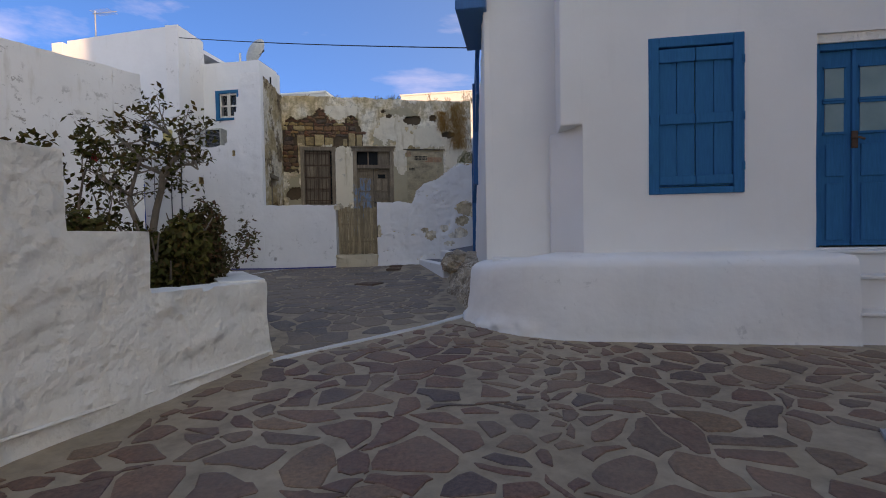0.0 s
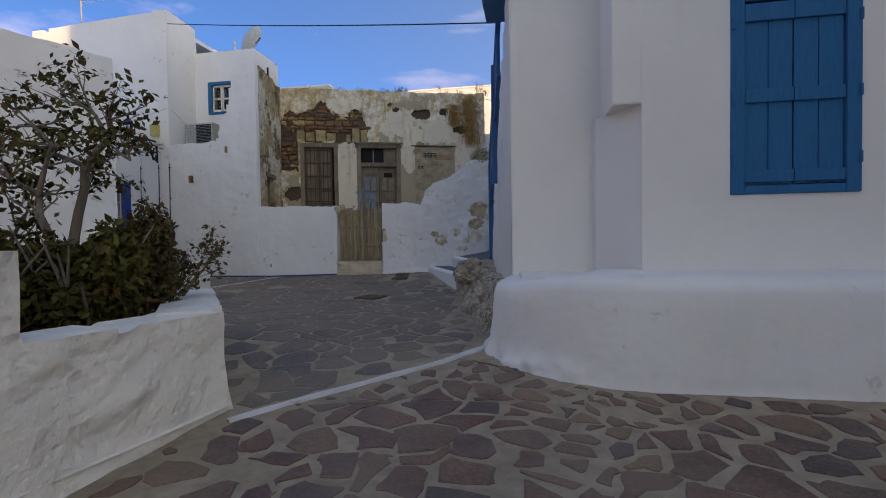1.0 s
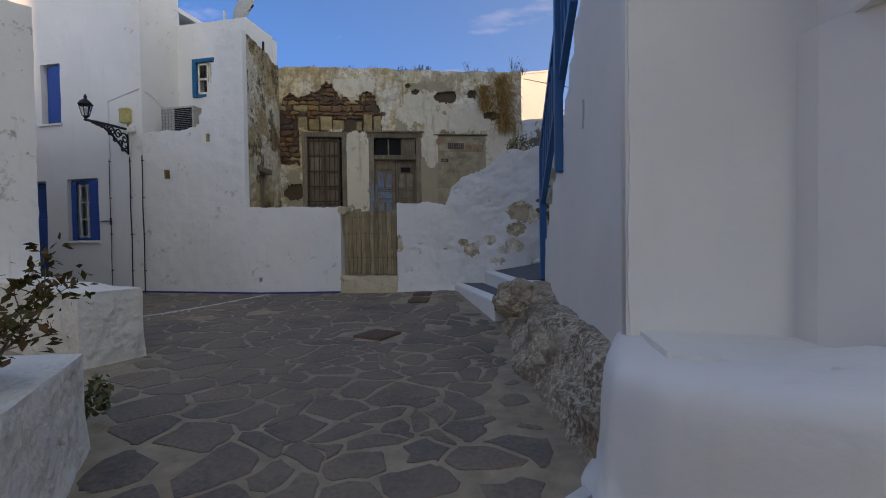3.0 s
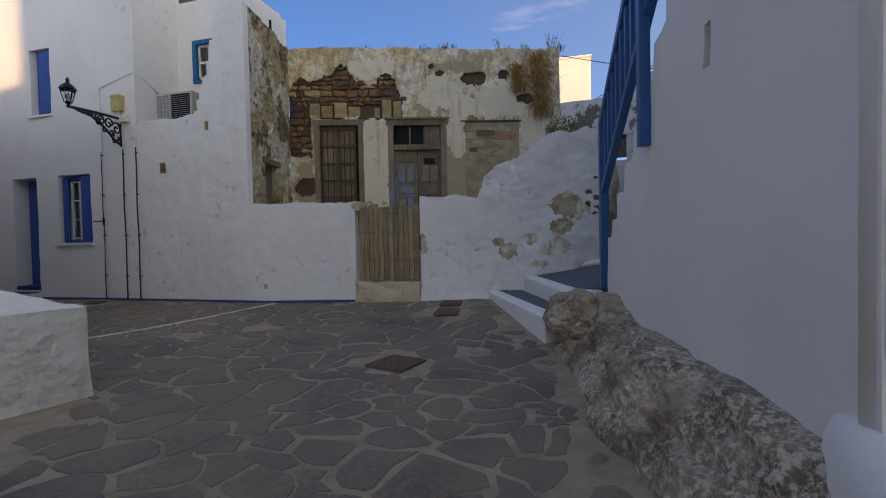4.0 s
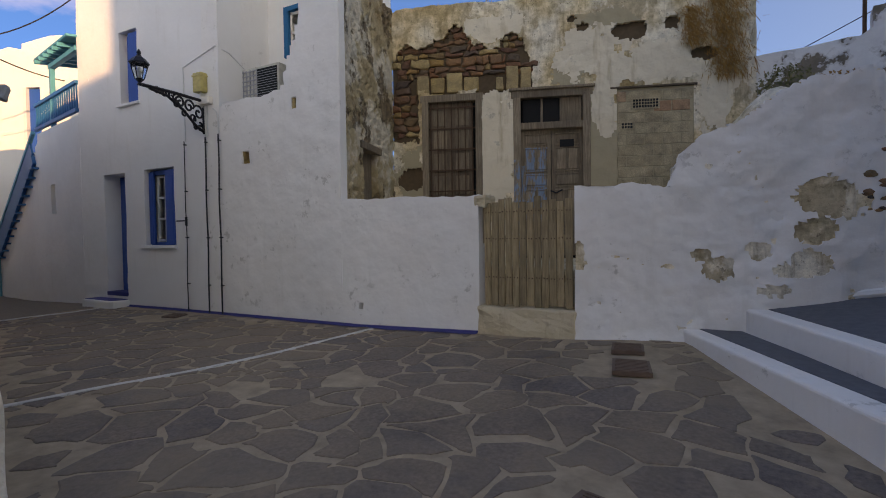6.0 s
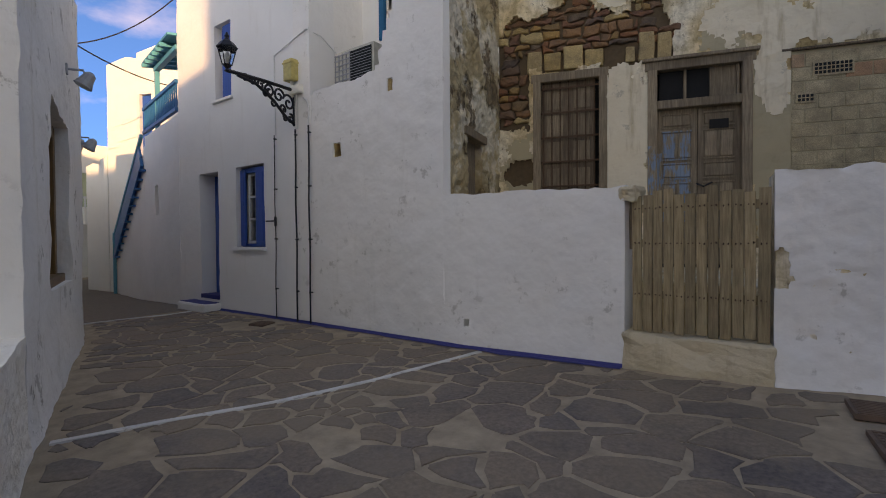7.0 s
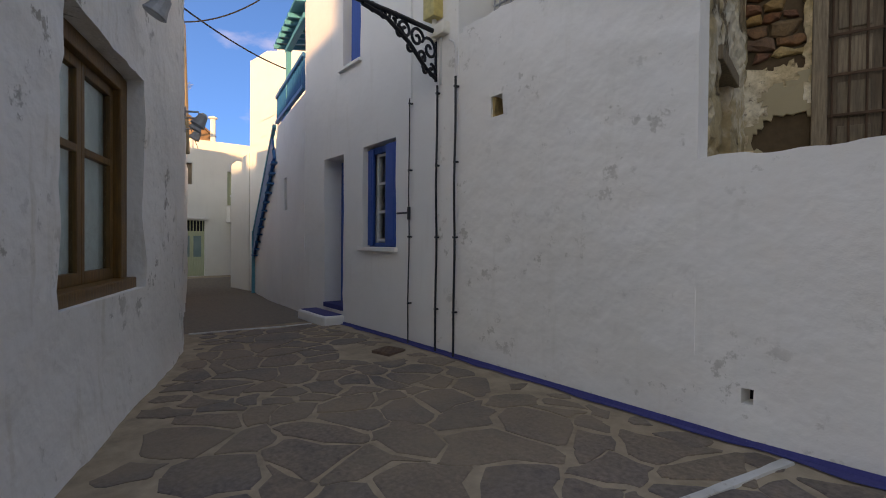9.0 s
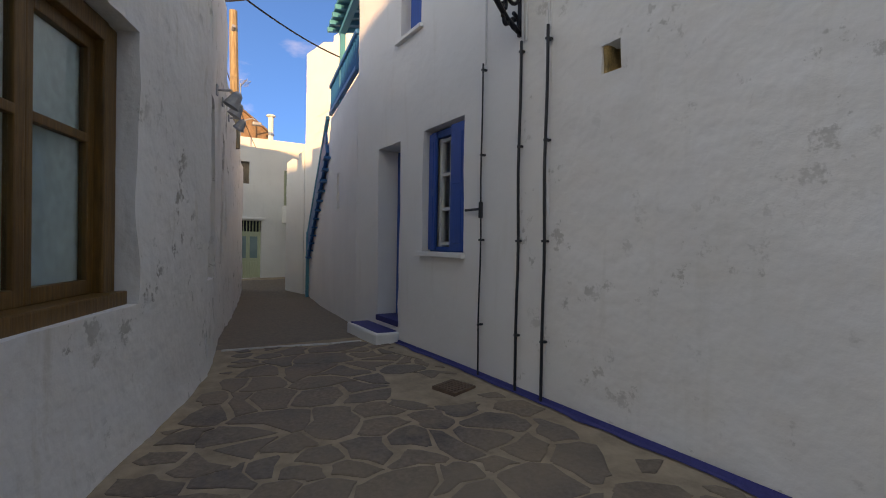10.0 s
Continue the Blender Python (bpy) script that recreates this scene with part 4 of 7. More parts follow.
# double door of the ruin, with a broken transom light
d0, d1 = door_op[0], door_op[1]
for nm, (x0, x1, z0, z1) in (("jamb", (d0 - 0.02, d0 + 0.12, 1.15, 4.3)), ("jamb", (d1 - 0.12, d1 + 0.02, 1.15, 4.3)), ("head", (d0 - 0.06, d1 + 0.06, 4.22, 4.38)), ("transom_bar", (d0 + 0.12, d1 - 0.12, 3.62, 3.75))):
    into(obj("door_" + nm, placed(box_bm(x0, x1, -0.03, 0.2, z0, z1, 0.012), FM), M_OLDWOOD), ruin)
into(obj("cornice", placed(box_bm(d0 - 0.1, d1 + 0.1, -0.07, 0.05, 4.36, 4.41, 0.01), FM), M_OLDWOOD), ruin)
dm = (d0 + d1) / 2
into(obj("paint_remnant", placed(box_bm(d0 - 0.015, d0 + 0.105, -0.034, -0.028, 1.2, 3.05, 0.003), FM), blue_leaf), ruin)
into(obj("paint_remnant", placed(box_bm(d0 + 0.125, d0 + 0.20, 0.094, 0.102, 1.25, 2.95, 0.002), FM), blue_leaf), ruin)
into(obj("paint_remnant", placed(box_bm(d0 + 0.20, d0 + 0.62, 0.094, 0.102, 2.47, 2.55, 0.002), FM), blue_leaf), ruin)
for k, (x0, x1) in enumerate(((d0 + 0.12, dm - 0.005), (dm + 0.005, d1 - 0.12))):
    mat = M_OLDWOOD
    leaf = into(obj("door_leaf", placed(box_bm(x0, x1, 0.10, 0.14, 1.2, 3.62, 0.004), FM), mat), ruin)
    xm = (x0 + x1) / 2
    for pa, pb, z0, z1 in ((x0 + 0.09, x1 - 0.09, 3.36, 3.52), (x0 + 0.09, xm - 0.02, 2.86, 3.25), (xm + 0.02, x1 - 0.09, 2.86, 3.25), (x0 + 0.09, x1 - 0.09, 2.56, 2.75), (x0 + 0.09, xm - 0.02, 1.9, 2.45), (xm + 0.02, x1 - 0.09, 1.9, 2.45)):
        mat = blue_leaf if k == 0 and z1 < 3.3 else M_OLDWOOD
        under(obj("door_panel", placed(box_bm(pa, pb, 0.075, 0.11, z0, z1, 0.018), FM), mat), leaf)
        for nm2, b in (("rail", (pa - 0.02, pb + 0.02, z0 - 0.035, z0 - 0.01)), ("rail", (pa - 0.02, pb + 0.02, z1 + 0.01, z1 + 0.035))):
            under(obj("moulding", placed(box_bm(b[0], b[1], 0.08, 0.105, b[2], b[3], 0.004), FM), mat), leaf)
into(obj("letter_slot", placed(box_bm(dm + 0.16, dm + 0.42, 0.065, 0.08, 3.28, 3.42, 0.005), FM), M_BLACK), ruin)
into(obj("chain", placed(tube_bm([(dm - 0.02, 0.06, 2.45), (dm + 0.08, 0.04, 2.40), (dm + 0.2, 0.06, 2.46)], 0.015, 6), FM), M_IRON), ruin)
for k in range(3):
    x0 = d0 + 0.16 + k * (d1 - d0 - 0.32) / 3
    x1 = d0 + 0.16 + (k + 1) * (d1 - d0 - 0.32) / 3
    into(obj("pane_bar", placed(box_bm(x1 - 0.02, x1 + 0.02, 0.05, 0.12, 3.75, 4.22, 0.004), FM), M_OLDWOOD), ruin)
    # two lights are opaque black in place of the darkness behind them
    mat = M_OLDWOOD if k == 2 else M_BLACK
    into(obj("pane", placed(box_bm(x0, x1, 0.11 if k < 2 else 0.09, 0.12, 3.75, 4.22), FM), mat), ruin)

# ---- blue-shuttered house ----
blue_house = thing("corner_house", (-10.8, 14.5, 0.2), "two-storey whitewashed house with cobalt blue joinery", "house")
A_BH, B_BH = (-13.0, 13.0), (-8.55, 13.0)
bu = lambda x: x + 13.0
wall_part("front_wall", blue_house, M_WHITE, A_BH, B_BH, 0.5, -0.1, lambda u: 7.5 + 0.043 * u,
          openings=[(bu(-12.13), bu(-11.40), 0.52, 2.97), (bu(-10.76), bu(-9.83), 1.50, 2.98), (bu(-11.47), bu(-10.88), 4.34, 5.78)], step=0.3, amp=0.02, seed=23.0)
wall_part("gable_wall", blue_house, M_ROUGHWHITE, (-8.55, 13.0), (-8.6, 14.3), 0.4, 0.1, lambda u: 7.7 - 0.02 * u, step=0.25, amp=0.03, seed=26.0)
wall_part("rear_wing_wall", blue_house, M_WHITE, (-8.65, 14.2), (-6.62, 14.2), 0.4, 3.5, 6.92, openings=[(0.5, 1.35, 5.06, 6.02)], step=0.3, amp=0.02, seed=27.0)
wall_part("end_wall", blue_house, M_WHITE, (-13.0, 18.0), (-13.0, 13.0), 0.4, 3.9, 7.5, step=0.4, amp=0.02, seed=28.0)
wall_part("rear_wing_wall", blue_house, M_WHITE, (-6.62, 14.2), (-6.64, 15.4), 0.3, 3.5, 6.92, step=0.3, amp=0.02, seed=29.0)
into(obj("roof", poly_prism([(-12.95, 13.1), (-8.6, 13.1), (-8.6, 18), (-12.95, 18)], 7.3, 7.42), M_WHITE), blue_house)
into(obj("roof", poly_prism([(-8.6, 14.3), (-6.64, 14.3), (-6.64, 15.4), (-8.6, 15.4)], 6.7, 6.85), M_WHITE), blue_house)
into(obj("rear_wall", box_bm(-12.95, -8.6, 17.9, 18.2, 0, 6.8), M_WHITE), blue_house)
into(obj("rear_wall", box_bm(-8.6, -6.64, 15.4, 15.6, 3.5, 6.86), M_WHITE), blue_house)
into(obj("ledge", box_bm(-8.5, -6.6, 13.1, 14.2, 3.75, 3.9), M_ROUGHWHITE), blue_house)
# added black sheets that imitate unlit rooms behind the windows
into(obj("interior_dark_sheet", box_bm(-12.8, -8.9, 13.9, 13.95, 0, 7.2), M_BLACK), blue_house)
into(obj("interior_dark_sheet", box_bm(-8.4, -6.6, 14.9, 14.95, 4, 6.6), M_BLACK), blue_house)


# ground-floor window: one shutter leaf shut, a white casement beside it
def blue_window(parent, x0, x1, z0, z1, y, panes=3):
    for xa, xb, za, zb in ((x0, x0 + 0.05, z0, z1), (x0 + 0.05, x1, z1 - 0.09, z1), (x0 + 0.05, x1, z0, z0 + 0.06)):
        into(obj("window_frame", box_bm(xa, xb, y - 0.02, y + 0.06, za, zb, 0.008), M_BLUE), parent)
    # two leaves: one folded into the reveal, one half closed in front of the casement
    xa, xb = x0 + 0.15, x1 - 0.2
    for sa, sb, ya in ((x0 + 0.02, x0 + 0.17, y - 0.06), (x1 - 0.26, x1 + 0.005, y - 0.125)):
        sh = into(obj("shutter", box_bm(sa, sb, ya, ya + 0.035, z0 + 0.02, z1 - 0.03, 0.006), M_BLUE), parent)
        for za, zb in ((z0 + 0.10, z0 + 0.68), (z0 + 0.76, z1 - 0.13)):
            under(obj("shutter_panel", box_bm(sa + 0.035, sb - 0.035, ya - 0.008, ya + 0.004, za, zb, 0.006), M_BLUE), sh)
    into(obj("pane", box_bm(xa + 0.03, xb - 0.02, y + 0.05, y + 0.055, z0 + 0.1, z1 - 0.13), M_GLASS), parent)
    for xc, w in ((xa + 0.025, 0.03), (xa + 0.26, 0.02), (xb - 0.025, 0.03)):
        into(obj("casement", box_bm(xc - w, xc + w, y + 0.02, y + 0.07, z0 + 0.06, z1 - 0.09, 0.005), M_WHITEWOOD), parent)
    for k in range(panes + 1):
        z = z0 + 0.1 + (z1 - z0 - 0.22) * k / panes
        into(obj("glazing_bar", box_bm(xa, xb, y + 0.025, y + 0.065, z - 0.02, z + 0.02, 0.004), M_WHITEWOOD), parent)
    into(obj("curtain", box_bm(xa, xb, y + 0.16, y + 0.17, z0 + 0.1, z1 - 0.1), M_GREYPANEL), parent)


blue_window(blue_house, -10.74, -9.85, 1.50, 2.96, 13.12)
into(obj("window_sill", box_bm(-10.82, -9.79, 12.94, 13.2, 1.44, 1.50, 0.01), M_WHITE), blue_house)
# entrance in its deep reveal
into(obj("door", box_bm(-12.10, -11.41, 13.30, 13.35, 0.54, 2.95, 0.005), M_BLUE), blue_house)
for k in range(3):
    into(obj("door_panel", box_bm(-12.0, -11.55, 13.285, 13.31, 0.7 + k * 0.75, 1.3 + k * 0.75, 0.015), M_BLUE), blue_house)
into(obj("threshold", box_bm(-12.13, -11.40, 12.985, 13.4, 0.46, 0.54, 0.01), M_BASELINE), blue_house)
stp = thing("door_step", (-12.0, 12.8, 0.2), "white masonry doorstep with a purple-grey painted tread", "step")
into(obj("step_body", roughen(box_bm(-12.46, -11.34, 12.66, 13.0, 0.05, 0.40, 0.03), 0.008, 3, 2, 2), M_WHITE), stp)
into(obj("tread", box_bm(-12.40, -11.40, 12.70, 12.98, 0.39, 0.412, 0.004), M_BASELINE), stp)
# upper window with one leaf open
into(obj("window_frame", box_bm(-11.47, -11.41, 13.16, 13.24, 4.36, 5.76, 0.006), M_BLUE), blue_house)
into(obj("shutter", box_bm(-11.24, -10.90, 13.04, 13.075, 4.38, 5.74, 0.006), M_BLUE), blue_house)
into(obj("shutter", box_bm(-11.40, -11.24, 13.12, 13.155, 4.38, 5.74, 0.006), M_BLUE), blue_house)
into(obj("window_frame", box_bm(-10.90, -10.875, 13.0, 13.2, 4.36, 5.76, 0.006), M_BLUE), blue_house)
into(obj("window_sill", box_bm(-11.55, -10.82, 12.95, 13.1, 4.29, 4.34, 0.008), M_WHITE), blue_house)
into(obj("pane", box_bm(-11.45, -10.9, 13.25, 13.26, 4.36, 5.76), M_GLASS), blue_house)
# rear wing window
for xa, xb, za, zb in ((-8.15, -8.04, 5.06, 6.02), (-7.40, -7.29, 5.06, 6.02), (-8.04, -7.40, 5.93, 6.02), (-8.04, -7.40, 5.06, 5.13)):
    into(obj("window_frame", box_bm(xa, xb, 14.16, 14.3, za, zb, 0.006), M_AZURE), blue_house)
for k in range(2):
    xa = -8.03 + k * 0.32
    for za, zb in ((5.14, 5.2), (5.5, 5.55), (5.87, 5.92)):
        into(obj("glazing_bar", box_bm(xa, xa + 0.30, 14.22, 14.26, za, zb, 0.004), M_CREAM), blue_house)
    for xb in (xa, xa + 0.26):
        into(obj("casement", box_bm(xb, xb + 0.04, 14.22, 14.26, 5.13, 5.93, 0.004), M_CREAM), blue_house)
into(obj("pane", box_bm(-8.04, -7.40, 14.27, 14.275, 5.1, 5.95), M_GLASS), blue_house)

# drain pipes
for nm, x, z0, z1, r in (("drainpipe", -9.46, 0.23, 3.40, 0.009), ("drainpipe", -8.88, 0.22, 3.42, 0.0135), ("drainpipe", -8.54, 0.22, 3.44, 0.0135)):
    p = thing(nm, (x, 12.95, z0), "thin black pipe clipped to the white house wall", "pipe", group="pipes on the house front")
    wob = [(x + 0.006 * math.sin(3 * z + x), 12.955 + 0.004 * math.sin(5 * z), z) for z in np.linspace(z0, z1, 12)]
    pp = into(obj("pipe", tube_bm(wob, r, 8), M_PIPE), p)
    for z in np.arange(z0 + 0.55, z1, 0.85):
        under(obj("clip", box_bm(x - r - 0.004, x + r + 0.004, 12.94, 13.0, z, z + 0.02, 0.003), M_PIPE), pp)
    if r < 0.012:
        into(obj("branch", tube_bm([(x, 12.955, 1.95), (x - 0.28, 12.96, 1.95)], 0.014, 6), M_PIPE), p)
        into(obj("tap", tube_bm([(x, 12.955, 1.86), (x, 12.955, 2.02)], 0.022, 8), M_PIPE), p)
for pts in ([(-8.88, 12.97, 3.42), (-8.90, 12.975, 4.1)], [(-8.83, 12.97, 3.42), (-8.84, 12.975, 4.0)], [(-8.54, 12.97, 3.44), (-8.57, 12.98, 3.75), (-8.6, 12.97, 3.85), (-8.68, 12.97, 3.9)], [(-9.46, 12.985, 3.4), (-9.48, 12.985, 4.75), (-8.6, 12.98, 4.98), (-8.5, 13.2, 4.9), (-8.52, 14.1, 4.4)]):
    tagged(obj("white_cable", tube_bm(pts, 0.011, 6), M_WHITEWOOD), "painted-over cable run on the house wall", "cable")

# junction box
jb = thing("junction_box", (-8.93, 12.95, 4.2), "ochre plastic electric junction box on a white bracket", "electric box")
into(obj("box", box_bm(-9.04, -8.82, 12.85, 12.99, 4.20, 4.54, 0.02), M_TANBOX), jb)
into(obj("cap", box_bm(-9.05, -8.81, 12.84, 12.99, 4.47, 4.50, 0.006), M_TANBOX), jb)
into(obj("bracket", box_bm(-9.03, -8.7, 12.9, 13.0, 3.98, 4.12, 0.02), M_CREAM), jb)
into(obj("stem", tube_bm([(-8.93, 12.94, 3.95), (-8.93, 12.94, 4.22)], 0.03, 8), M_CREAM), jb)


# street lamp on a scrolled bracket, fixed at the wall and reaching left along it
def spiral(cx, cz, r0, r1, a0, turns, n=22):
    out = []
    for i in range(n):
        t = i / (n - 1)
        r = r0 + (r1 - r0) * t
        a = a0 + turns * 2 * math.pi * t
        out.append((cx + r * math.cos(a), 0, cz + r * math.sin(a)))
    return out


lamp = thing("street_lamp", (-8.93, 13.0, 3.6), "black iron lantern on a scrolled wrought-iron wall bracket", "street lamp")
LM = frame_of((-8.93, 13.0), (-8.60, 11.65), 0, 0) @ Matrix(((1, 0, 0, 0), (0, 1, 0, 0), (0.0, 0, 1, -0.04), (0, 0, 0, 1)))
into(obj("arm", placed(tube_bm([(0, 0, 4.10), (0.7, 0, 4.06), (1.38, 0, 4.0)], 0.028, 8), LM), M_IRON), lamp)
into(obj("wall_plate", placed(box_bm(0.0, 0.04, -0.025, 0.025, 3.52, 4.18, 0.008), LM), M_IRON), lamp)
into(obj("brace", placed(tube_bm([(0.03, 0, 3.55), (0.22, 0, 3.62), (0.5, 0, 3.82), (0.85, 0, 3.97), (1.2, 0, 3.99)], 0.024, 8), LM), M_IRON), lamp)
for cx, cz, r0, a0, turns in ((0.16, 3.86, 0.14, 0.3, 1.4), (0.38, 3.92, 0.12, 2.8, -1.3), (0.58, 3.94, 0.10, 0.2, 1.3), (0.76, 3.98, 0.08, 2.6, -1.2), (0.92, 3.99, 0.06, 0.0, 1.2), (0.12, 3.62, 0.08, 1.4, 1.2), (0.30, 3.74, 0.07, 3.8, -1.2), (0.5, 3.78, 0.05, 3.4, 1.0), (0.67, 3.89, 0.06, 1.2, 1.3), (1.06, 4.0, 0.05, 2.6, -1.2), (0.24, 3.60, 0.05, 0.4, 1.1)):
    into(obj("scroll", placed(tube_bm(spiral(cx, cz, r0, 0.02, a0, turns), 0.018, 6), LM), M_IRON), lamp)
lan = Matrix.Translation(along((-8.93, 13.0), (-8.60, 11.65), 1.38, 0, 3.95)) @ Matrix.Scale(0.74, 4)
for nm, prof in (("cup", [(0.02, -0.02), (0.06, 0.0), (0.03, 0.05), (0.075, 0.10), (0.085, 0.12)]), ("hood", [(0.185, 0.42), (0.19, 0.44), (0.12, 0.53), (0.05, 0.58), (0.035, 0.62), (0.045, 0.65), (0.012, 0.72)])):
    into(obj(nm, placed(lathe_bm(prof, 6), lan), M_IRON), lamp)
lg = into(obj("lantern_glass", placed(lathe_bm([(0.08, 0.12), (0.15, 0.42)], 6), lan), M_GLASS), lamp)
into(obj("bulb", placed(lathe_bm([(0.02, 0.12), (0.03, 0.2), (0.055, 0.27), (0.03, 0.34), (0.005, 0.36)], 10), lan), M_WHITEWOOD), lamp)
for k in range(6):
    a = k * math.pi / 3
    under(obj("glazing_rib", placed(tube_bm([(0.083 * math.cos(a), 0.083 * math.sin(a), 0.11), (0.165 * math.cos(a), 0.165 * math.sin(a), 0.43)], 0.01, 6), lan), M_IRON), lg)

# air conditioner on the ledge
ac = thing("air_conditioner", (-7.9, 13.45, 3.95), "beige outdoor air conditioning unit on the wall ledge", "air conditioner")
into(obj("casing", box_bm(-8.30, -7.42, 13.30, 13.62, 3.98, 4.60, 0.015), M_AC), ac)
grille = into(obj("front_grille", box_bm(-7.92, -7.46, 13.285, 13.30, 4.03, 4.55, 0.003), M_BLACK), ac)
for k in range(12):
    under(obj("grille_slat", box_bm(-7.92, -7.46, 13.279, 13.287, 4.04 + k * 0.042, 4.046 + k * 0.042), M_GREYMETAL), grille)
for k in range(5):
    into(obj("side_bar", box_bm(-8.28 + k * 0.085, -8.265 + k * 0.085, 13.285, 13.3, 4.02, 4.56), M_GREYMETAL), ac)
for k in range(7):
    into(obj("side_bar", box_bm(-8.28, -7.93, 13.28, 13.295, 4.05 + k * 0.08, 4.065 + k * 0.08), M_GREYMETAL), ac)
for x in (-8.2, -7.55):
    into(obj("foot", box_bm(x, x + 0.08, 13.3, 13.62, 3.88, 3.98), M_GREYMETAL), ac)

# satellite dish and aerials on the roofs
dish = thing("satellite_dish", (-6.35, 14.6, 6.85), "pale satellite dish on a short roof mast", "satellite dish")
bmd = bm_new()
for i in range(9):
    rr = 0.42 * i / 8
    for k in range(20):
        a = 2 * math.pi * k / 20
        bmd.verts.new((rr * math.cos(a), 0.35 * rr * rr / 0.42, rr * math.sin(a) * 1.1))
bmd.verts.ensure_lookup_table()
for i in range(8):
    for k in range(20):
        bmd.faces.new((bmd.verts[i * 20 + k], bmd.verts[i * 20 + (k + 1) % 20], bmd.verts[(i + 1) * 20 + (k + 1) % 20], bmd.verts[(i + 1) * 20 + k])) if i else bmd.faces.new((bmd.verts[0], bmd.verts[20 + (k + 1) % 20], bmd.verts[20 + k]))
into(obj("reflector", placed(bmd, Matrix.Translation((-7.05, 14.55, 7.45)) @ Matrix.Rotation(-0.35, 4, "Z") @ Matrix.Rotation(-0.3, 4, "X")), M_AC, smooth=True), dish)
into(obj("mast", tube_bm([(-7.05, 14.75, 6.8), (-7.05, 14.7, 7.45)], 0.03, 8), M_GREYMETAL), dish)
into(obj("feed_arm", tube_bm([(-7.0, 14.6, 7.15), (-6.55, 14.4, 7.25)], 0.015, 6), M_GREYMETAL), dish)
into(obj("feed_horn", tube_bm([(-6.6, 14.42, 7.24), (-6.53, 14.39, 7.29)], 0.025, 8), M_IRON), dish)


def aerial(at, height, label):
    t = thing("tv_aerial", at, label, "aerial", group="roof aerials")
    x, y, z = at
    into(obj("mast", tube_bm([(x, y, z), (x, y, z + height)], 0.022, 6), M_GREYMETAL), t)
    into(obj("boom", tube_bm([(x - 0.1, y, z + height - 0.1), (x + 0.75, y + 0.1, z + height - 0.05)], 0.012, 6), M_GREYMETAL), t)
    for k in range(6):
        xx = x + k * 0.13
        into(obj("element", tube_bm([(xx, y - 0.22, z + height - 0.08), (xx, y + 0.24, z + height - 0.08)], 0.007, 5), M_GREYMETAL), t)


aerial((-12.55, 14.2, 7.42), 1.6, "thin metal television aerial on the flat roof")
obj_v = thing("roof_vent", (-7.5, 14.6, 6.85), "white pipe vent on the rear roof", "vent")
into(obj("pipe", tube_bm([(-7.5, 14.6, 6.8), (-7.5, 14.6, 7.35)], 0.035, 8), M_WHITEWOOD), obj_v)

# ---- left-hand house with the brown window ----
left_house = thing("whitewashed_house", (-8.5, 8.5, 0.1), "old thick-walled whitewashed house with a brown timber window", "house")
C_L = (-6.38, 8.97)
E_L = (-10.95, 10.63)
UL = math.hypot(E_L[0] - C_L[0], E_L[1] - C_L[1])
ul = lambda x: (x - E_L[0]) / (C_L[0] - E_L[0]) * UL
# its alley side: from the bend to the corner
lwin = (UL - ul(-7.80), UL - ul(-9.36))
wall_part("alley_wall", left_house, M_PITTED, C_L, E_L, 0.55, 0.0, lambda u: 4.72 + 0.08 * u, openings=[(lwin[0], lwin[1], 1.15, 2.98)], step=0.13, amp=0.035, rag=0.02, seed=41.0, foot=0.06)
wall_part("street_wall", left_house, M_PITTED, (-8.6, 3.4), C_L, 0.5, -0.2, lambda u: 4.75, step=0.2, amp=0.035, rag=0.02, seed=43.0)
G_L = (-21.6, 12.55)
UG = math.hypot(G_L[0] - E_L[0], G_L[1] - E_L[1])
wall_part("alley_wall", left_house, M_PITTED, E_L, (-14.4, 11.2), 0.5, -0.3, lambda u: 5.15, openings=[(0.08, 0.92, 1.15, 3.15), (2.2, 2.9, 1.24, 3.15)], step=0.2, amp=0.03, seed=45.0)
wall_part("alley_wall", left_house, M_PITTED, (-14.4, 11.2), G_L, 0.5, -0.4, lambda u: 4.3 - 0.08 * u, step=0.25, amp=0.05, seed=46.0)
into(obj("roof", poly_prism([(-6.7, 8.7), (-10.9, 10.3), (-14.2, 10.9), (-16, 4), (-8.5, 3.6)], 4.4, 4.55), M_WHITE), left_house)
# unseen block added on the roof to keep the sun off the end house
into(obj("sun_block_storey", roughen(box_bm(-15.5, -9.3, 4.2, 6.3, 4.5, 6.4, 0.03), 0.01, 1.0, 2, 3), M_WHITE), left_house)
# added black sheets behind the openings, in place of the rooms' own shade
into(obj("interior_dark_sheet", poly_prism([(-7.0, 8.2), (-10.8, 9.6), (-10.8, 9.55), (-7.0, 8.15)], 0, 4.4), M_BLACK), left_house)
into(obj("interior_dark_sheet", poly_prism([(-11.0, 9.7), (-14.3, 10.3), (-14.3, 10.25), (-11.0, 9.65)], 0, 4.4), M_BLACK), left_house)
WM = frame_of(C_L, E_L, 0, 0)
w0, w1 = lwin
for nm, (x0, x1, z0, z1) in (("window_frame", (w0 + 0.01, w0 + 0.12, 1.2, 2.96)), ("window_frame", (w1 - 0.17, w1 - 0.01, 1.2, 2.96)), ("window_frame", (w0 + 0.12, w1 - 0.12, 2.84, 2.97)), ("window_sill", (w0 - 0.01, w1 + 0.01, 1.13, 1.24))):
    into(obj(nm, placed(box_bm(x0, x1, 0.13 if nm != "window_sill" else 0.06, 0.30, z0, z1, 0.012), WM), M_BROWNWOOD), left_house)
wm = (w0 + w1) / 2
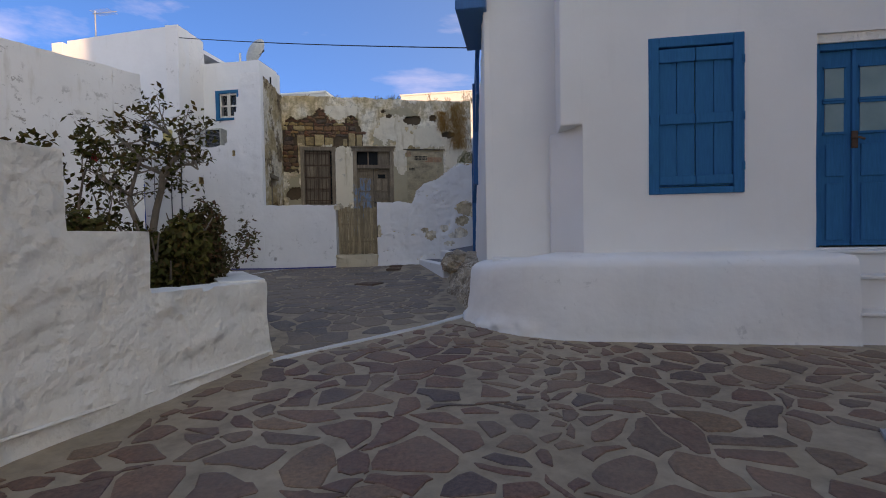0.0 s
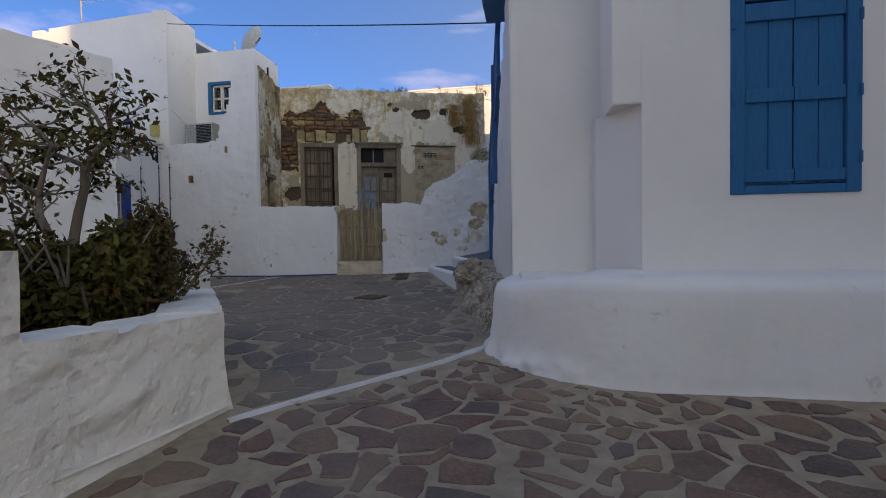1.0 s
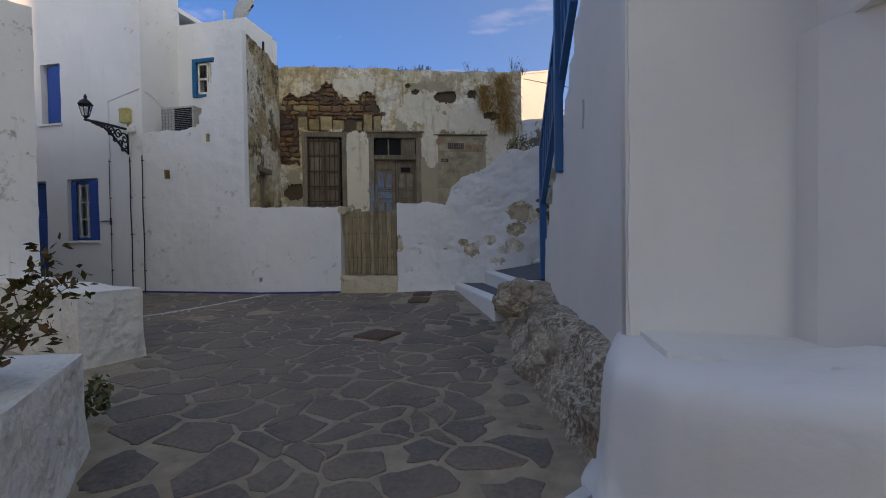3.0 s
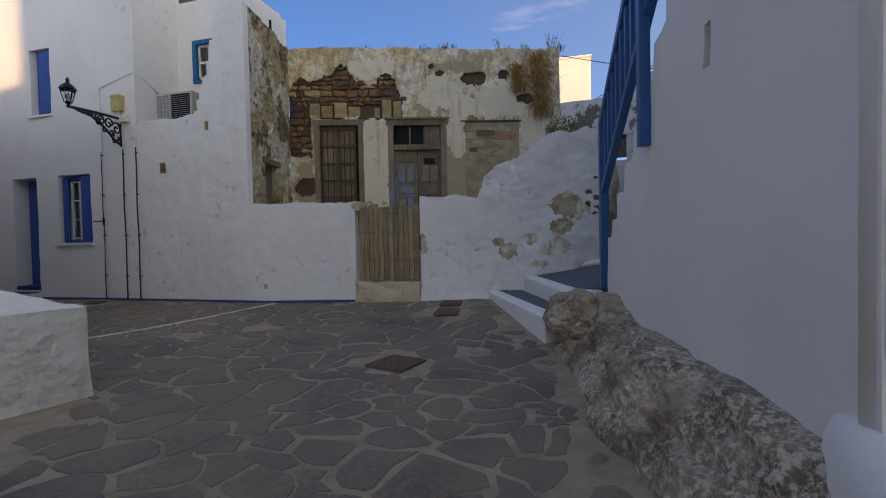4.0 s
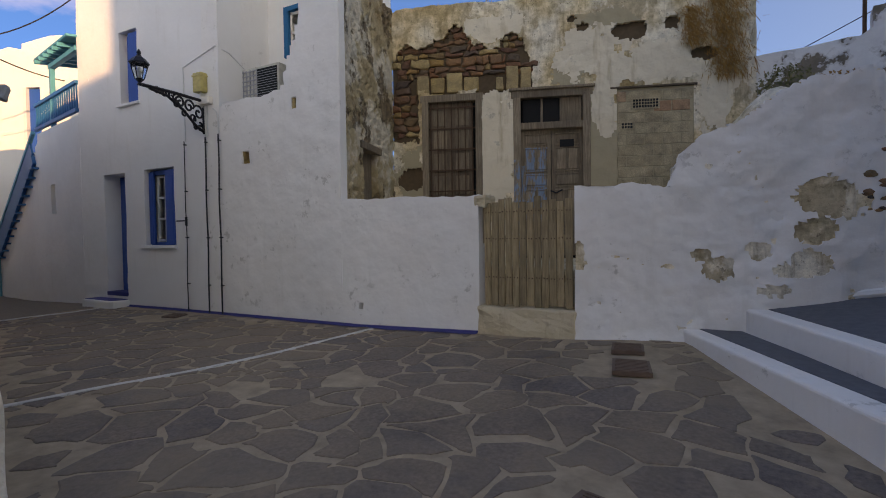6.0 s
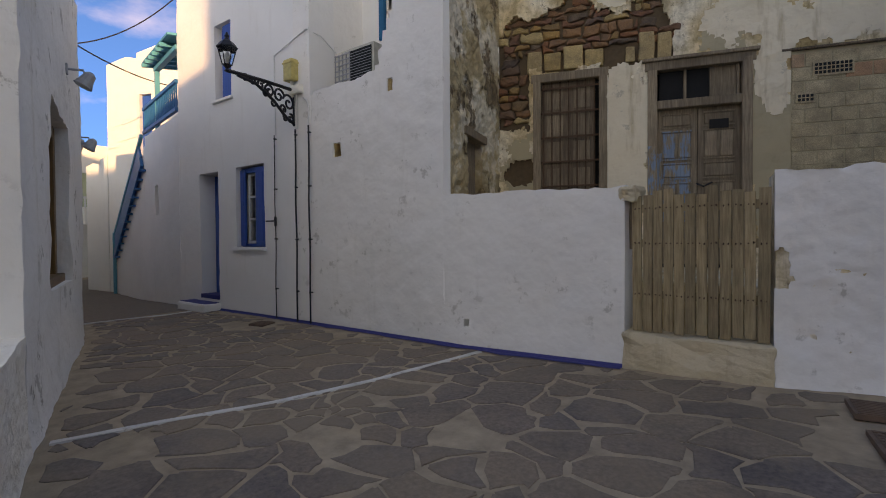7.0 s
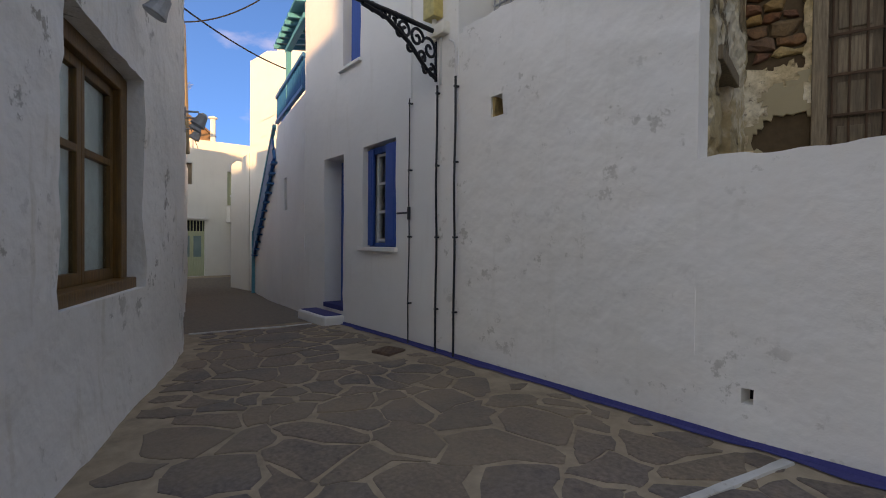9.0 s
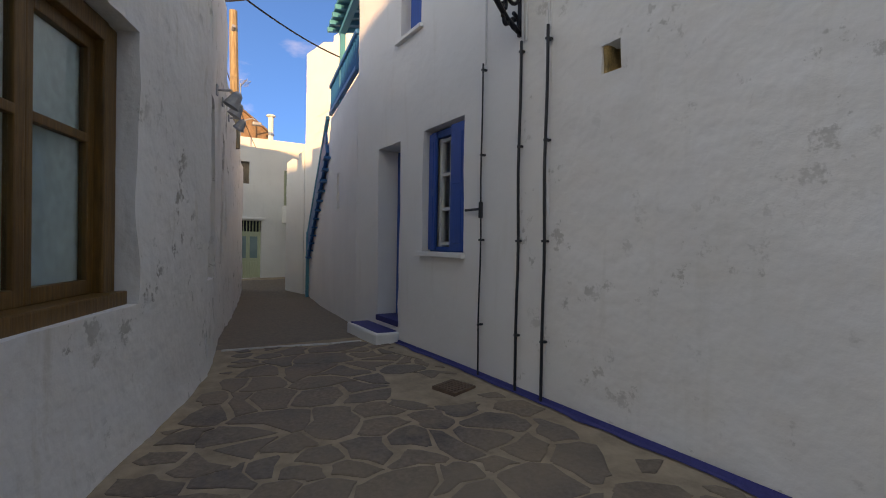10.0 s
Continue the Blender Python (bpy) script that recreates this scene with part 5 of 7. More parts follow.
for x0, x1 in ((w0 + 0.12, wm), (wm, w1 - 0.16)):
    for a, b2, z0, z1 in ((x0, x0 + 0.06, 1.24, 2.84), (x1 - 0.085, x1, 1.24, 2.84), (x0 + 0.06, x1 - 0.06, 1.24, 1.33), (x0 + 0.06, x1 - 0.06, 2.76, 2.84), (x0 + 0.06, x1 - 0.06, 2.18, 2.235)):
        into(obj("casement", placed(box_bm(a, b2, 0.19, 0.245, z0, z1, 0.008), WM), M_BROWNWOOD), left_house)
    g = into(obj("pane", placed(box_bm(x0 + 0.05, x1 - 0.05, 0.215, 0.22, 1.3, 2.8), WM), M_GLASS), left_house)
    into(obj("curtain", placed(box_bm(x0 + 0.02, x1 - 0.02, 0.25, 0.258, 1.25, 2.84), WM), M_CURTAIN), left_house)
# shutters in the further openings
WM2 = frame_of(E_L, (-14.4, 11.2), 0, 0)
for x0, x1, z0, z1 in ((0.08, 0.92, 1.15, 3.15), (2.2, 2.9, 1.24, 3.15)):
    into(obj("shutter", placed(box_bm(x0 + 0.005, x1 - 0.005, 0.24, 0.28, z0 + 0.02, z1 - 0.02, 0.005), WM2), M_OLDWOOD), left_house)


def floodlight(at, turn):
    f = thing("wall_lamp", at, "small grey floodlight bracketed to the white wall", "wall lamp", group="lamps along the alley")
    m = Matrix.Translation(at) @ Matrix.Rotation(turn, 4, "Z")
    into(obj("bracket", placed(tube_bm([(0, 0, 0.06), (0, -0.16, 0.07), (0, -0.18, 0.0)], 0.014, 6), m), M_GREYMETAL), f)
    into(obj("housing", placed(lathe_bm([(0.03, 0.08), (0.06, 0.05), (0.075, -0.03), (0.1, -0.10), (0.085, -0.11)], 12), m @ Matrix.Translation((0, -0.2, -0.02)) @ Matrix.Rotation(0.5, 4, "X")), M_GREYMETAL), f)
    into(obj("base", placed(box_bm(-0.04, 0.04, -0.02, 0.0, 0.0, 0.12, 0.006), m), M_GREYMETAL), f)


ang = math.atan2(E_L[1] - C_L[1], E_L[0] - C_L[0])
floodlight((-8.95, 9.93, 3.52), ang)
floodlight((-11.5, 10.74, 3.22), ang + 0.1)
floodlight((-12.75, 10.94, 3.42), ang + 0.1)
floodlight((-14.2, 11.2, 3.55), ang + 0.1)
pole = thing("telegraph_pole", (-16.9, 11.68, 3.6), "weathered wooden telegraph pole above the roofs", "pole")
into(obj("shaft", tube_bm([(-16.9, 11.68, 3.6), (-16.98, 11.61, 6.6)], [0.10, 0.085], 10), M_GATEWOOD), pole)
into(obj("insulator", tube_bm([(-16.9, 11.6, 6.15), (-16.78, 11.6, 6.2)], 0.04, 8), M_GREYMETAL), pole)

# ---- planter and garden walls ----
P_C = (-1.05, 4.45)
P_S = (-1.66, 0.2)


def planter_top(u):
    # u from the street end: tall coping, step, low parapet
    y = 0.2 + u * (4.25 / 4.293)
    if y < 2.45:
        return 1.80
    if y < 3.08:
        return 1.26
    return 0.77 - 0.03 * (y - 3.1)


planter = thing("garden_wall", (-1.4, 3.5, -0.1), "thick cream whitewashed garden wall stepping down to a planter", "garden wall", kind="structure")
wall_part("street_face", planter, M_CREAM, P_S, P_C, 0.42, lambda u: ground_z(-1.3, 0.2 + u) - 0.1, planter_top, step=0.09, amp=0.05, rag=0.012, seed=51.0, foot=0.03, ends=(2.272, 2.285, 2.909, 2.922))
P_E = (-2.38, 6.16)
wall_part("alley_face", planter, M_CREAM, P_C, P_E, 0.46, -0.1, lambda u: 0.76 - 0.02 * u, step=0.12, amp=0.025, rag=0.01, seed=53.0, foot=0.06)
wall_part("inner_face", planter, M_CREAM, P_E, (-4.6, 5.5), 0.3, -0.1, lambda u: 0.72, step=0.25, amp=0.02, seed=54.0)
into(obj("corner_cap", roughen(poly_prism([(-1.06, 4.44), (-1.5, 4.15), (-1.56, 4.55), (-1.40, 4.84)], 0.4, 0.748, 0.02), 0.006, 2), M_CREAM), planter)
into(obj("base_ledge", tube_bm([along(P_S, P_C, u, 0.03, ground_z(-1.3, 0.2 + u) + 0.24 - 0.045 * u) for u in np.linspace(0.1, 4.29, 30)], 0.014, 6), M_CREAM), planter)
tagged(obj("planter_soil", poly_prism([(-1.9, 0.5), (-1.45, 4.1), (-2.6, 5.7), (-4.8, 5.2), (-5.5, 0.5)], 0.0, 0.55), M_SOIL), "dark dry soil filling the raised planter", "soil", kind="structure")
# low wall that runs on from the house to a blunt white end
low = thing("low_wall", (-5.0, 8.3, 0.1), "low whitewashed wall with a rounded blunt end", "garden wall", kind="structure")
wall_part("wall_face", low, M_CREAM, (-3.86, 8.14), C_L, 0.62, 0.0, lambda u: 0.93 + 0.02 * u, step=0.12, amp=0.02, rag=0.012, seed=57.0, foot=0.06)

# ---- right-hand house ----
right_house = thing("corner_building", (4.0, 8.0, 0.0), "smooth whitewashed house with azure shutters and a double door", "house")
A_RH, B_RH = (2.40, 5.93), (10.5, 6.05)
ru = lambda x: x - 2.40
wall_part("front_wall", right_house, M_SMOOTH, A_RH, B_RH, 0.5, 0.4, 9.6, openings=[(ru(3.18), ru(4.25), 1.64, 3.52), (ru(5.03), ru(6.05), 0.97, 3.44)], step=0.45, amp=0.012, seed=61.0)
into(obj("upper_corner", roughen(box_bm(2.13, 2.42, 5.925, 6.9, 2.53, 9.6, 0.03), 0.006, 1.5, 4, 4), M_SMOOTH), right_house)
into(obj("cut_corner", poly_prism([(2.41, 5.945), (2.41, 6.9), (2.03, 6.9), (2.05, 6.52)], 0.5, 2.545), M_SMOOTH), right_house)
wall_part("side_bay", right_house, M_SMOOTH, (1.13, 6.80), (2.15, 6.72), 0.6, 0.4, 9.5, step=0.2, amp=0.01, seed=63.0)
into(obj("bay_corner", tube_bm([(1.20, 6.88, 0.6), (1.20, 6.88, 4.5)], 0.085, 16), M_SMOOTH, smooth=True), right_house)
# out of view; its height is set to keep low sun off facing walls
into(obj("sun_block_storey", box_bm(1.6, 10.4, 6.9, 11.2, 4.4, 9.6), M_SMOOTH), right_house)
into(obj("inner_mass", box_bm(2.3, 10.4, 6.6, 11.2, 0.0, 4.4), M_SMOOTH), right_house)
into(obj("landing_slab", box_bm(0.74, 1.18, 6.62, 8.2, 4.40, 4.60, 0.02), M_RAIL), right_house)
# shuttered window
for x0, x1, z0, z1 in ((3.18, 3.30, 1.64, 3.52), (4.13, 4.25, 1.64, 3.52), (3.30, 4.13, 3.40, 3.52), (3.30, 4.13, 1.64, 1.72)):
    into(obj("window_frame", box_bm(x0, x1, 5.925, 6.06, z0, z1, 0.012), M_AZURE), right_house)
for k, (x0, x1) in enumerate(((3.305, 3.712), (3.718, 4.125))):
    for q in range(2):
        xa = x0 + q * (x1 - x0) / 2
        into(obj("shutter_board", box_bm(xa + 0.003, xa + (x1 - x0) / 2 - 0.003, 5.965, 5.995, 1.73, 3.39, 0.006), M_AZURE), right_house)
    for za, zb in ((3.22, 3.38), (2.48, 2.60), (1.75, 1.86)):
        into(obj("shutter_rail", box_bm(x0, x1, 5.935, 5.967, za, zb, 0.008), M_AZURE), right_house)
for x in (3.20, 4.235):
    for z in (1.95, 2.54, 3.2):
        into(obj("hinge", tube_bm([(x, 5.915, z - 0.05), (x, 5.915, z + 0.05)], 0.014, 6), M_AZURE), right_house)
# double door
for x0, x1, z0, z1 in ((5.03, 5.10, 0.97, 3.40), (5.98, 6.05, 0.97, 3.40), (5.10, 5.98, 3.26, 3.34)):
    into(obj("door_frame", box_bm(x0, x1, 6.03, 6.15, z0, z1, 0.008), M_AZURE), right_house)
into(obj("door_lintel", box_bm(5.03, 6.05, 6.0, 6.3, 3.34, 3.44), M_CREAM), right_house)
for k, (x0, x1) in enumerate(((5.10, 5.46), (5.47, 5.98))):
    leaf = into(obj("door_leaf", box_bm(x0, x1, 6.08, 6.12, 0.99, 3.26, 0.005), M_AZURE), right_house)
    for za, zb in ((1.05, 1.72), (1.80, 2.18)):
        under(obj("door_panel", box_bm(x0 + 0.08, x1 - 0.08, 6.062, 6.085, za, zb, 0.012), M_AZURE), leaf)
    for za, zb in ((2.32, 2.65), (2.71, 3.06)):
        under(obj("pane", box_bm(x0 + 0.07, x1 - 0.09, 6.07, 6.078, za, zb), M_FROST), leaf)
        for b0, b1 in ((za - 0.03, za), (zb, zb + 0.025)):
            under(obj("glazing_bar", box_bm(x0 + 0.05, x1 - 0.07, 6.055, 6.08, b0, b1, 0.004), M_AZURE), leaf)
into(obj("door_meeting_strip", box_bm(5.445, 5.49, 6.045, 6.08, 0.99, 3.26, 0.01), M_AZURE), right_house)
into(obj("lever_handle", tube_bm([(5.42, 6.02, 2.24), (5.50, 6.01, 2.24), (5.56, 6.02, 2.22)], 0.014, 6), M_RUST), right_house)
into(obj("handle_plate", box_bm(5.435, 5.50, 6.03, 6.05, 2.12, 2.32, 0.006), M_RUST), right_house)


# the rounded bench-like plinth round its foot
def plinth_bm():
    path = [(5.05, 5.21), (4.0, 5.20), (3.2, 5.19), (2.5, 5.19), (2.0, 5.25), (1.62, 5.40), (1.32, 5.60), (1.08, 5.84), (0.93, 6.10), (0.92, 6.40), (0.98, 6.75), (1.05, 7.05)]
    fine = []
    for (xa, ya), (xb, yb) in zip(path, path[1:]):
        n = max(2, int(math.hypot(xb - xa, yb - ya) / 0.045))
        fine += [(xa + (xb - xa) * i / n, ya + (yb - ya) * i / n) for i in range(n)]
    fine.append(path[-1])
    rings = []
    bm = bm_new()
    for i, (x, y) in enumerate(fine):
        x0, y0 = fine[max(0, i - 8)]
        x1, y1 = fine[min(len(fine) - 1, i + 8)]
        d = Vector((x1 - x0, y1 - y0)).normalized()
        n = Vector((d.y, -d.x))
        if n.dot(Vector((3.5 - x, 7.5 - y))) < 0:
            n = -n
        gz = ground_z(x, y)
        corner = math.exp(-((x - 1.2) / 0.6) ** 2)
        prof = [(-0.07 * corner - 0.02, gz - 0.1), (-0.07 * corner, gz + 0.02), (-0.055 * corner, gz + 0.06), (-0.03 * corner, gz + 0.11), (0.0, gz + 0.17), (0.005, gz + 0.24), (0.015, gz + 0.4), (0.025, 0.66), (0.035, 0.80), (0.06, 0.87), (0.12, 0.91), (0.4, 0.93), (0.85, 0.945)]
        if x < 1.7:
            k = min(1, (1.7 - x) / 0.75)
            prof = [(o, z - k * 0.10 * max(0, (z - gz)) * 1.2) for o, z in prof]
        ring = []
        for j, (o, z) in enumerate(prof):
            wob = 0.018 * fbm((x * 1.5, y * 1.5, z * 1.5), 3)
            if j < 6:
                wob += (0.07 * corner + 0.012) * fbm((x * 7, y * 7, z * 9), 4) * (1.0 if j < 4 else 0.5)
            o2 = o + wob
            o2 = min(o2, 0.55 if x < 1.3 else 0.95)
            ring.append(bm.verts.new((x + n.x * o2, y + n.y * o2, z)))
        rings.append(ring)
    for r0, r1 in zip(rings, rings[1:]):
        for j in range(len(r0) - 1):
            bm.faces.new((r0[j], r0[j + 1], r1[j + 1], r1[j]))
    bmesh.ops.recalc_face_normals(bm, faces=bm.faces)
    return bm


into(obj("plinth", plinth_bm(), M_PLINTH, smooth=True), right_house)
into(obj("plinth_top", poly_prism([(1.25, 6.25), (1.9, 5.85), (2.6, 5.6), (5.0, 5.6), (5.0, 6.6), (1.2, 7.0)], 0.2, 0.86), M_SMOOTH), right_house)
esteps = thing("entrance_steps", (5.9, 5.3, 0.0), "white masonry steps up to the azure double door", "steps")
for k, (x0, y0, z1) in enumerate(((5.04, 5.24, 0.33), (5.04, 5.52, 0.68), (5.04, 5.80, 0.945))):
    body = into(obj("step", roughen(box_bm(x0, 7.4, y0, 6.2, -0.1, z1 - 0.035, 0.015), 0.006, 2, k, 2), M_SMOOTH), esteps)
    into(obj("nosing", roughen(box_bm(x0 - 0.012, 7.41, y0 - 0.035, 6.2, z1 - 0.04, z1, 0.012), 0.004, 2, k, 2), M_SMOOTH), esteps)

# outside stair of the right-hand house, its flank towards the alley
S_A, S_B = (0.56, 11.08), (1.14, 6.78)
SL = math.hypot(S_B[0] - S_A[0], S_B[1] - S_A[1])


def stair_top(u):
    if u < 0.12:
        return 1.42
    return min(4.42, 1.62 + 0.27 * math.floor((u - 0.12) / 0.34))


stairs = thing("outside_stair", (0.9, 9.0, 0.3), "whitewashed outside staircase with a stepped solid flank", "stairs")
wall_part("stair_flank", stairs, M_SMOOTH, S_A, S_B, 1.05, 0.2, stair_top, step=0.113, amp=0.02, seed=71.0, foot=0.02, openings=[(2.93, 3.02, 2.42, 2.68)])
into(obj("vent_back", placed(box_bm(2.9, 3.05, 0.12, 0.16, 2.38, 2.72), frame_of(S_A, S_B, 0, 0)), M_LINTEL), stairs)
SM = frame_of(S_A, S_B, 0, 0)
railing = thing("stair_railing", (0.5, 11.15, 0.8), "bright blue painted timber stair railing", "railing")
into(obj("post", placed(box_bm(-0.17, -0.07, -0.06, 0.04, 0.80, 2.80, 0.008), SM), M_RAIL), railing)
SLOPE = 0.66
for nm, z0, hgt in (("handrail", 2.74, 0.10), ("bottom_rail", 1.86, 0.09)):
    pts = [(-0.20, z0), (2.62, z0 + SLOPE * 2.82)]
    bm = box_bm(0, math.hypot(2.82, SLOPE * 2.82), -0.05, 0.03, 0, hgt, 0.01)
    placed(bm, Matrix.Translation((-0.20, 0, z0)) @ Matrix.Rotation(-math.atan(SLOPE), 4, "Y"))
    into(obj(nm, placed(bm, SM), M_RAIL), railing)
for k in range(12):
    u = 0.10 + k * 0.21
    zb = 1.86 + SLOPE * (u + 0.2)
    into(obj("baluster", placed(box_bm(u - 0.03, u + 0.03, -0.04, 0.02, zb + 0.02, zb + 0.86, 0.006), SM), M_RAIL), railing)
for u in (1.80,):
    zb = 1.86 + SLOPE * (min(u, 2.6) + 0.2)
    into(obj("post", placed(box_bm(u - 0.055, u + 0.055, -0.09, 0.0, zb - 1.0, zb + 0.98, 0.01), SM), M_RAIL), railing)
into(obj("landing_rail", placed(box_bm(2.6, 4.3, -0.05, 0.03, 4.55, 4.65, 0.01), SM), M_RAIL), railing)
blk = tagged(obj("white_kerb_block", roughen(box_bm(0.52, 0.76, 11.42, 11.95, 0.6, 1.2, 0.09), 0.015, 2, 1, 2), M_SMOOTH), "rounded whitewashed kerb block at the stair foot", "kerb block")

# ---- natural rock at the stair's foot ----
def rock_bank():
    bm = bm_new()
    n, m = 240, 64
    rows = []
    for i in range(n + 1):
        t = i / n
        y = 6.35 + t * 4.35
        xb = float(np.interp(y, [6.35, 7.2, 8.3, 9.5, 10.4, 10.7], [0.93, 0.62, 0.33, 0.10, -0.08, 0.0]))
        xw = 1.17 - (y - 6.78) * 0.135
        zt = float(np.interp(y, [6.35, 7.0, 7.6, 8.6, 9.6, 10.1, 10.5, 10.7], [0.45, 0.66, 0.70, 0.70, 0.62, 0.74, 0.82, 0.7]))
        row = []
        for j in range(m + 1):
            s = j / m
            g = ground_z(xb, y)
            x = xb + (xw + 0.06 - xb) * (s ** 0.9 if s < 1 else 1)
            z = g - 0.05 + (zt - g + 0.05) * min(1, math.sin(min(1, s * 1.55) * math.pi / 2) ** 0.75)
            k = 0.10 * fbm((x * 2.0, y * 0.9, z * 3.0), 4) + 0.03 * fbm((x * 7, y * 5, z * 12), 4)
            k -= 0.07 * abs(fbm((x * 1.6, y * 1.1, z * 6.0 + 4), 4)) * (1.0 if s > 0.1 else s * 10)
            k *= 0.35 + 0.65 * math.sin(math.pi * min(1, 0.15 + s))
            row.append(bm.verts.new((x - k * 0.8, y, z + k * 0.7)))
        rows.append(row)
    for r0, r1 in zip(rows, rows[1:]):
        for j in range(m):
            bm.faces.new((r0[j], r1[j], r1[j + 1], r0[j + 1]))
    bmesh.ops.recalc_face_normals(bm, faces=bm.faces)
    return bm


bank = obj("rock_outcrop", rock_bank(), M_ROCK)
tagged(bank, "bare grey-brown bedrock ledge with lichen along the stair foot", "rock")
bm = bm_new()
bmesh.ops.create_icosphere(bm, subdivisions=5, radius=0.5)
roughen(bm, 0.10, 2.6, 4)
roughen(bm, 0.03, 9, 7)
bmesh.ops.transform(bm, matrix=Matrix.Translation((0.22, 10.45, 0.56)) @ Matrix.Diagonal((0.72, 0.85, 0.55, 1)), verts=bm.verts)
tagged(obj("boulder", bm, M_ROCK), "rounded grey boulder beside the low steps", "rock")

# ---- two low steps and the path up between the walls ----
steps = thing("path_steps", (-0.5, 12.2, 0.3), "low white-edged steps with grey painted treads", "steps")
F1 = [(-1.36, 13.42), (-0.16, 10.62), (0.30, 10.95), (-0.55, 13.62)]
into(obj("step", roughen(poly_prism(F1, 0.1, 0.52, 0.03), 0.006, 2), M_ROUGHWHITE), steps)
into(obj("tread", poly_prism([(-1.13, 13.32), (-0.06, 10.95), (0.13, 11.12), (-0.72, 13.34)], 0.40, 0.527), M_GREYTREAD), steps)
F2 = [(-0.78, 13.62), (0.12, 11.02), (0.52, 11.2), (0.0, 13.7)]
into(obj("step", roughen(poly_prism(F2, 0.1, 0.77, 0.03), 0.006, 2), M_ROUGHWHITE), steps)
bm = bm_new()
pv = [bm.verts.new(p) for p in ((-0.55, 13.6, 0.775), (0.22, 11.35, 0.775), (0.62, 11.2, 0.80), (1.2, 13.6, 1.05), (2.2, 17.2, 1.62), (-0.4, 17.4, 1.62), (0.4, 14.2, 1.05))]
bm.faces.new(pv)
bmesh.ops.triangulate(bm, faces=bm.faces)
geo = bmesh.ops.extrude_face_region(bm, geom=bm.faces[:])
for v in [g for g in geo["geom"] if isinstance(g, bmesh.types.BMVert)]:
    v.co.z -= 0.9
bmesh.ops.recalc_face_normals(bm, faces=bm.faces)
tagged(obj("path", bm, M_GREYTREAD), "dark grey painted path rising between white walls", "path", kind="structure")
# white kerb along the path's left edge
bm = tube_bm([(-0.5, 13.5, 0.79), (0.1, 13.55, 0.9), (0.68, 13.5, 1.0)], 0.05, 8)
tagged(obj("trim", bm, M_WHITE), "whitewashed kerb along the broken wall's foot", "kerb", kind="structure")

# ---- wall and door closing the path ----
A_BG, B_BG = (-0.4, 17.55), (6.0, 16.6)
bg = thing("end_wall_of_path", (1.5, 17.4, 1.5), "stained white wall with an old white door and a grey board", "wall", kind="structure")
wall_part("wall_face", bg, M_PEELFAR, A_BG, B_BG, 0.4, 0.3, lambda u: 4.75 + (0.45 if u > 1.75 else 0), openings=[(1.2, 1.82, 1.55, 3.8)], step=0.2, amp=0.04, rag=0.04, seed=81.0)
BM_ = frame_of(A_BG, B_BG, 0, 0)
bgd = into(obj("door", placed(box_bm(1.22, 1.80, 0.08, 0.12, 1.6, 3.22, 0.005), BM_), M_WHITEWOOD), bg)
into(obj("door_frame", placed(box_bm(1.13, 1.23, -0.03, 0.15, 1.55, 3.85, 0.006), BM_), M_WHITEWOOD), bg)
into(obj("door_frame", placed(box_bm(1.79, 1.89, -0.03, 0.15, 1.55, 3.85, 0.006), BM_), M_WHITEWOOD), bg)
into(obj("door_head", placed(box_bm(1.1, 1.92, -0.05, 0.15, 3.8, 3.89, 0.006), BM_), M_WHITEWOOD), bg)
into(obj("transom", placed(box_bm(1.23, 1.8, 0.1, 0.11, 3.28, 3.8), BM_), M_DARKWOOD), bg)
under(obj("door_panel", placed(box_bm(1.32, 1.7, 0.055, 0.085, 1.75, 2.4, 0.012), BM_), M_WHITEWOOD), bgd)
under(obj("door_panel", placed(box_bm(1.32, 1.7, 0.055, 0.085, 2.5, 3.12, 0.012), BM_), M_WHITEWOOD), bgd)
brd = tagged(obj("grey_board", placed(box_bm(2.15, 2.95, -0.1, -0.05, 2.35, 3.76, 0.01), BM_), M_GREYPANEL), "flat grey board fixed to the stained wall", "board")
pot = thing("flower_pot", (1.12, 16.85, 1.55), "small terracotta flower pot with a green plant", "flower pot")
into(obj("pot", lathe_bm([(0.08, 0), (0.11, 0.2), (0.13, 0.2), (0.13, 0.25), (0.1, 0.25)], 14, (1.12, 16.85, 1.56)), M_TERRACOTTA), pot)
bm = bm_new()
prng = random.Random(2)
leaf_cloud(bm, (1.12, 16.85, 1.9), (0.12, 0.12, 0.12), 40, 0.03, prng)
into(obj("foliage", bm, M_GREENWEED), pot)
cpole = thing("iron_pole", (1.3, 17.5, 4.7), "thin dark iron pole above the stained wall", "pole")
into(obj("shaft", tube_bm([(1.32, 17.4, 4.6), (1.32, 17.4, 6.6)], 0.03, 6), M_RUST), cpole)

# balcony rails of the house up the path
balc = thing("balcony_railing", (3.4, 14.5, 4.0), "grey-blue balcony railing of the house up the path", "railing")
into(obj("handrail", tube_bm([(2.6, 15.6, 5.1), (4.2, 12.5, 5.1)], 0.03, 6), M_GREYPANEL), balc)
into(obj("bottom_rail", tube_bm([(2.6, 15.6, 4.2), (4.2, 12.5, 4.2)], 0.03, 6), M_GREYPANEL), balc)
for k in range(18):
    t = k / 17
    into(obj("baluster", tube_bm([(2.6 + 1.6 * t, 15.6 - 3.1 * t, 4.2), (2.6 + 1.6 * t, 15.6 - 3.1 * t, 5.1)], 0.018, 5), M_GREYPANEL), balc)
nb = thing("neighbour_house", (5.5, 14.5, 0.5), "plain white neighbouring house up the path, its unseen bulk shading the ruin", "house")
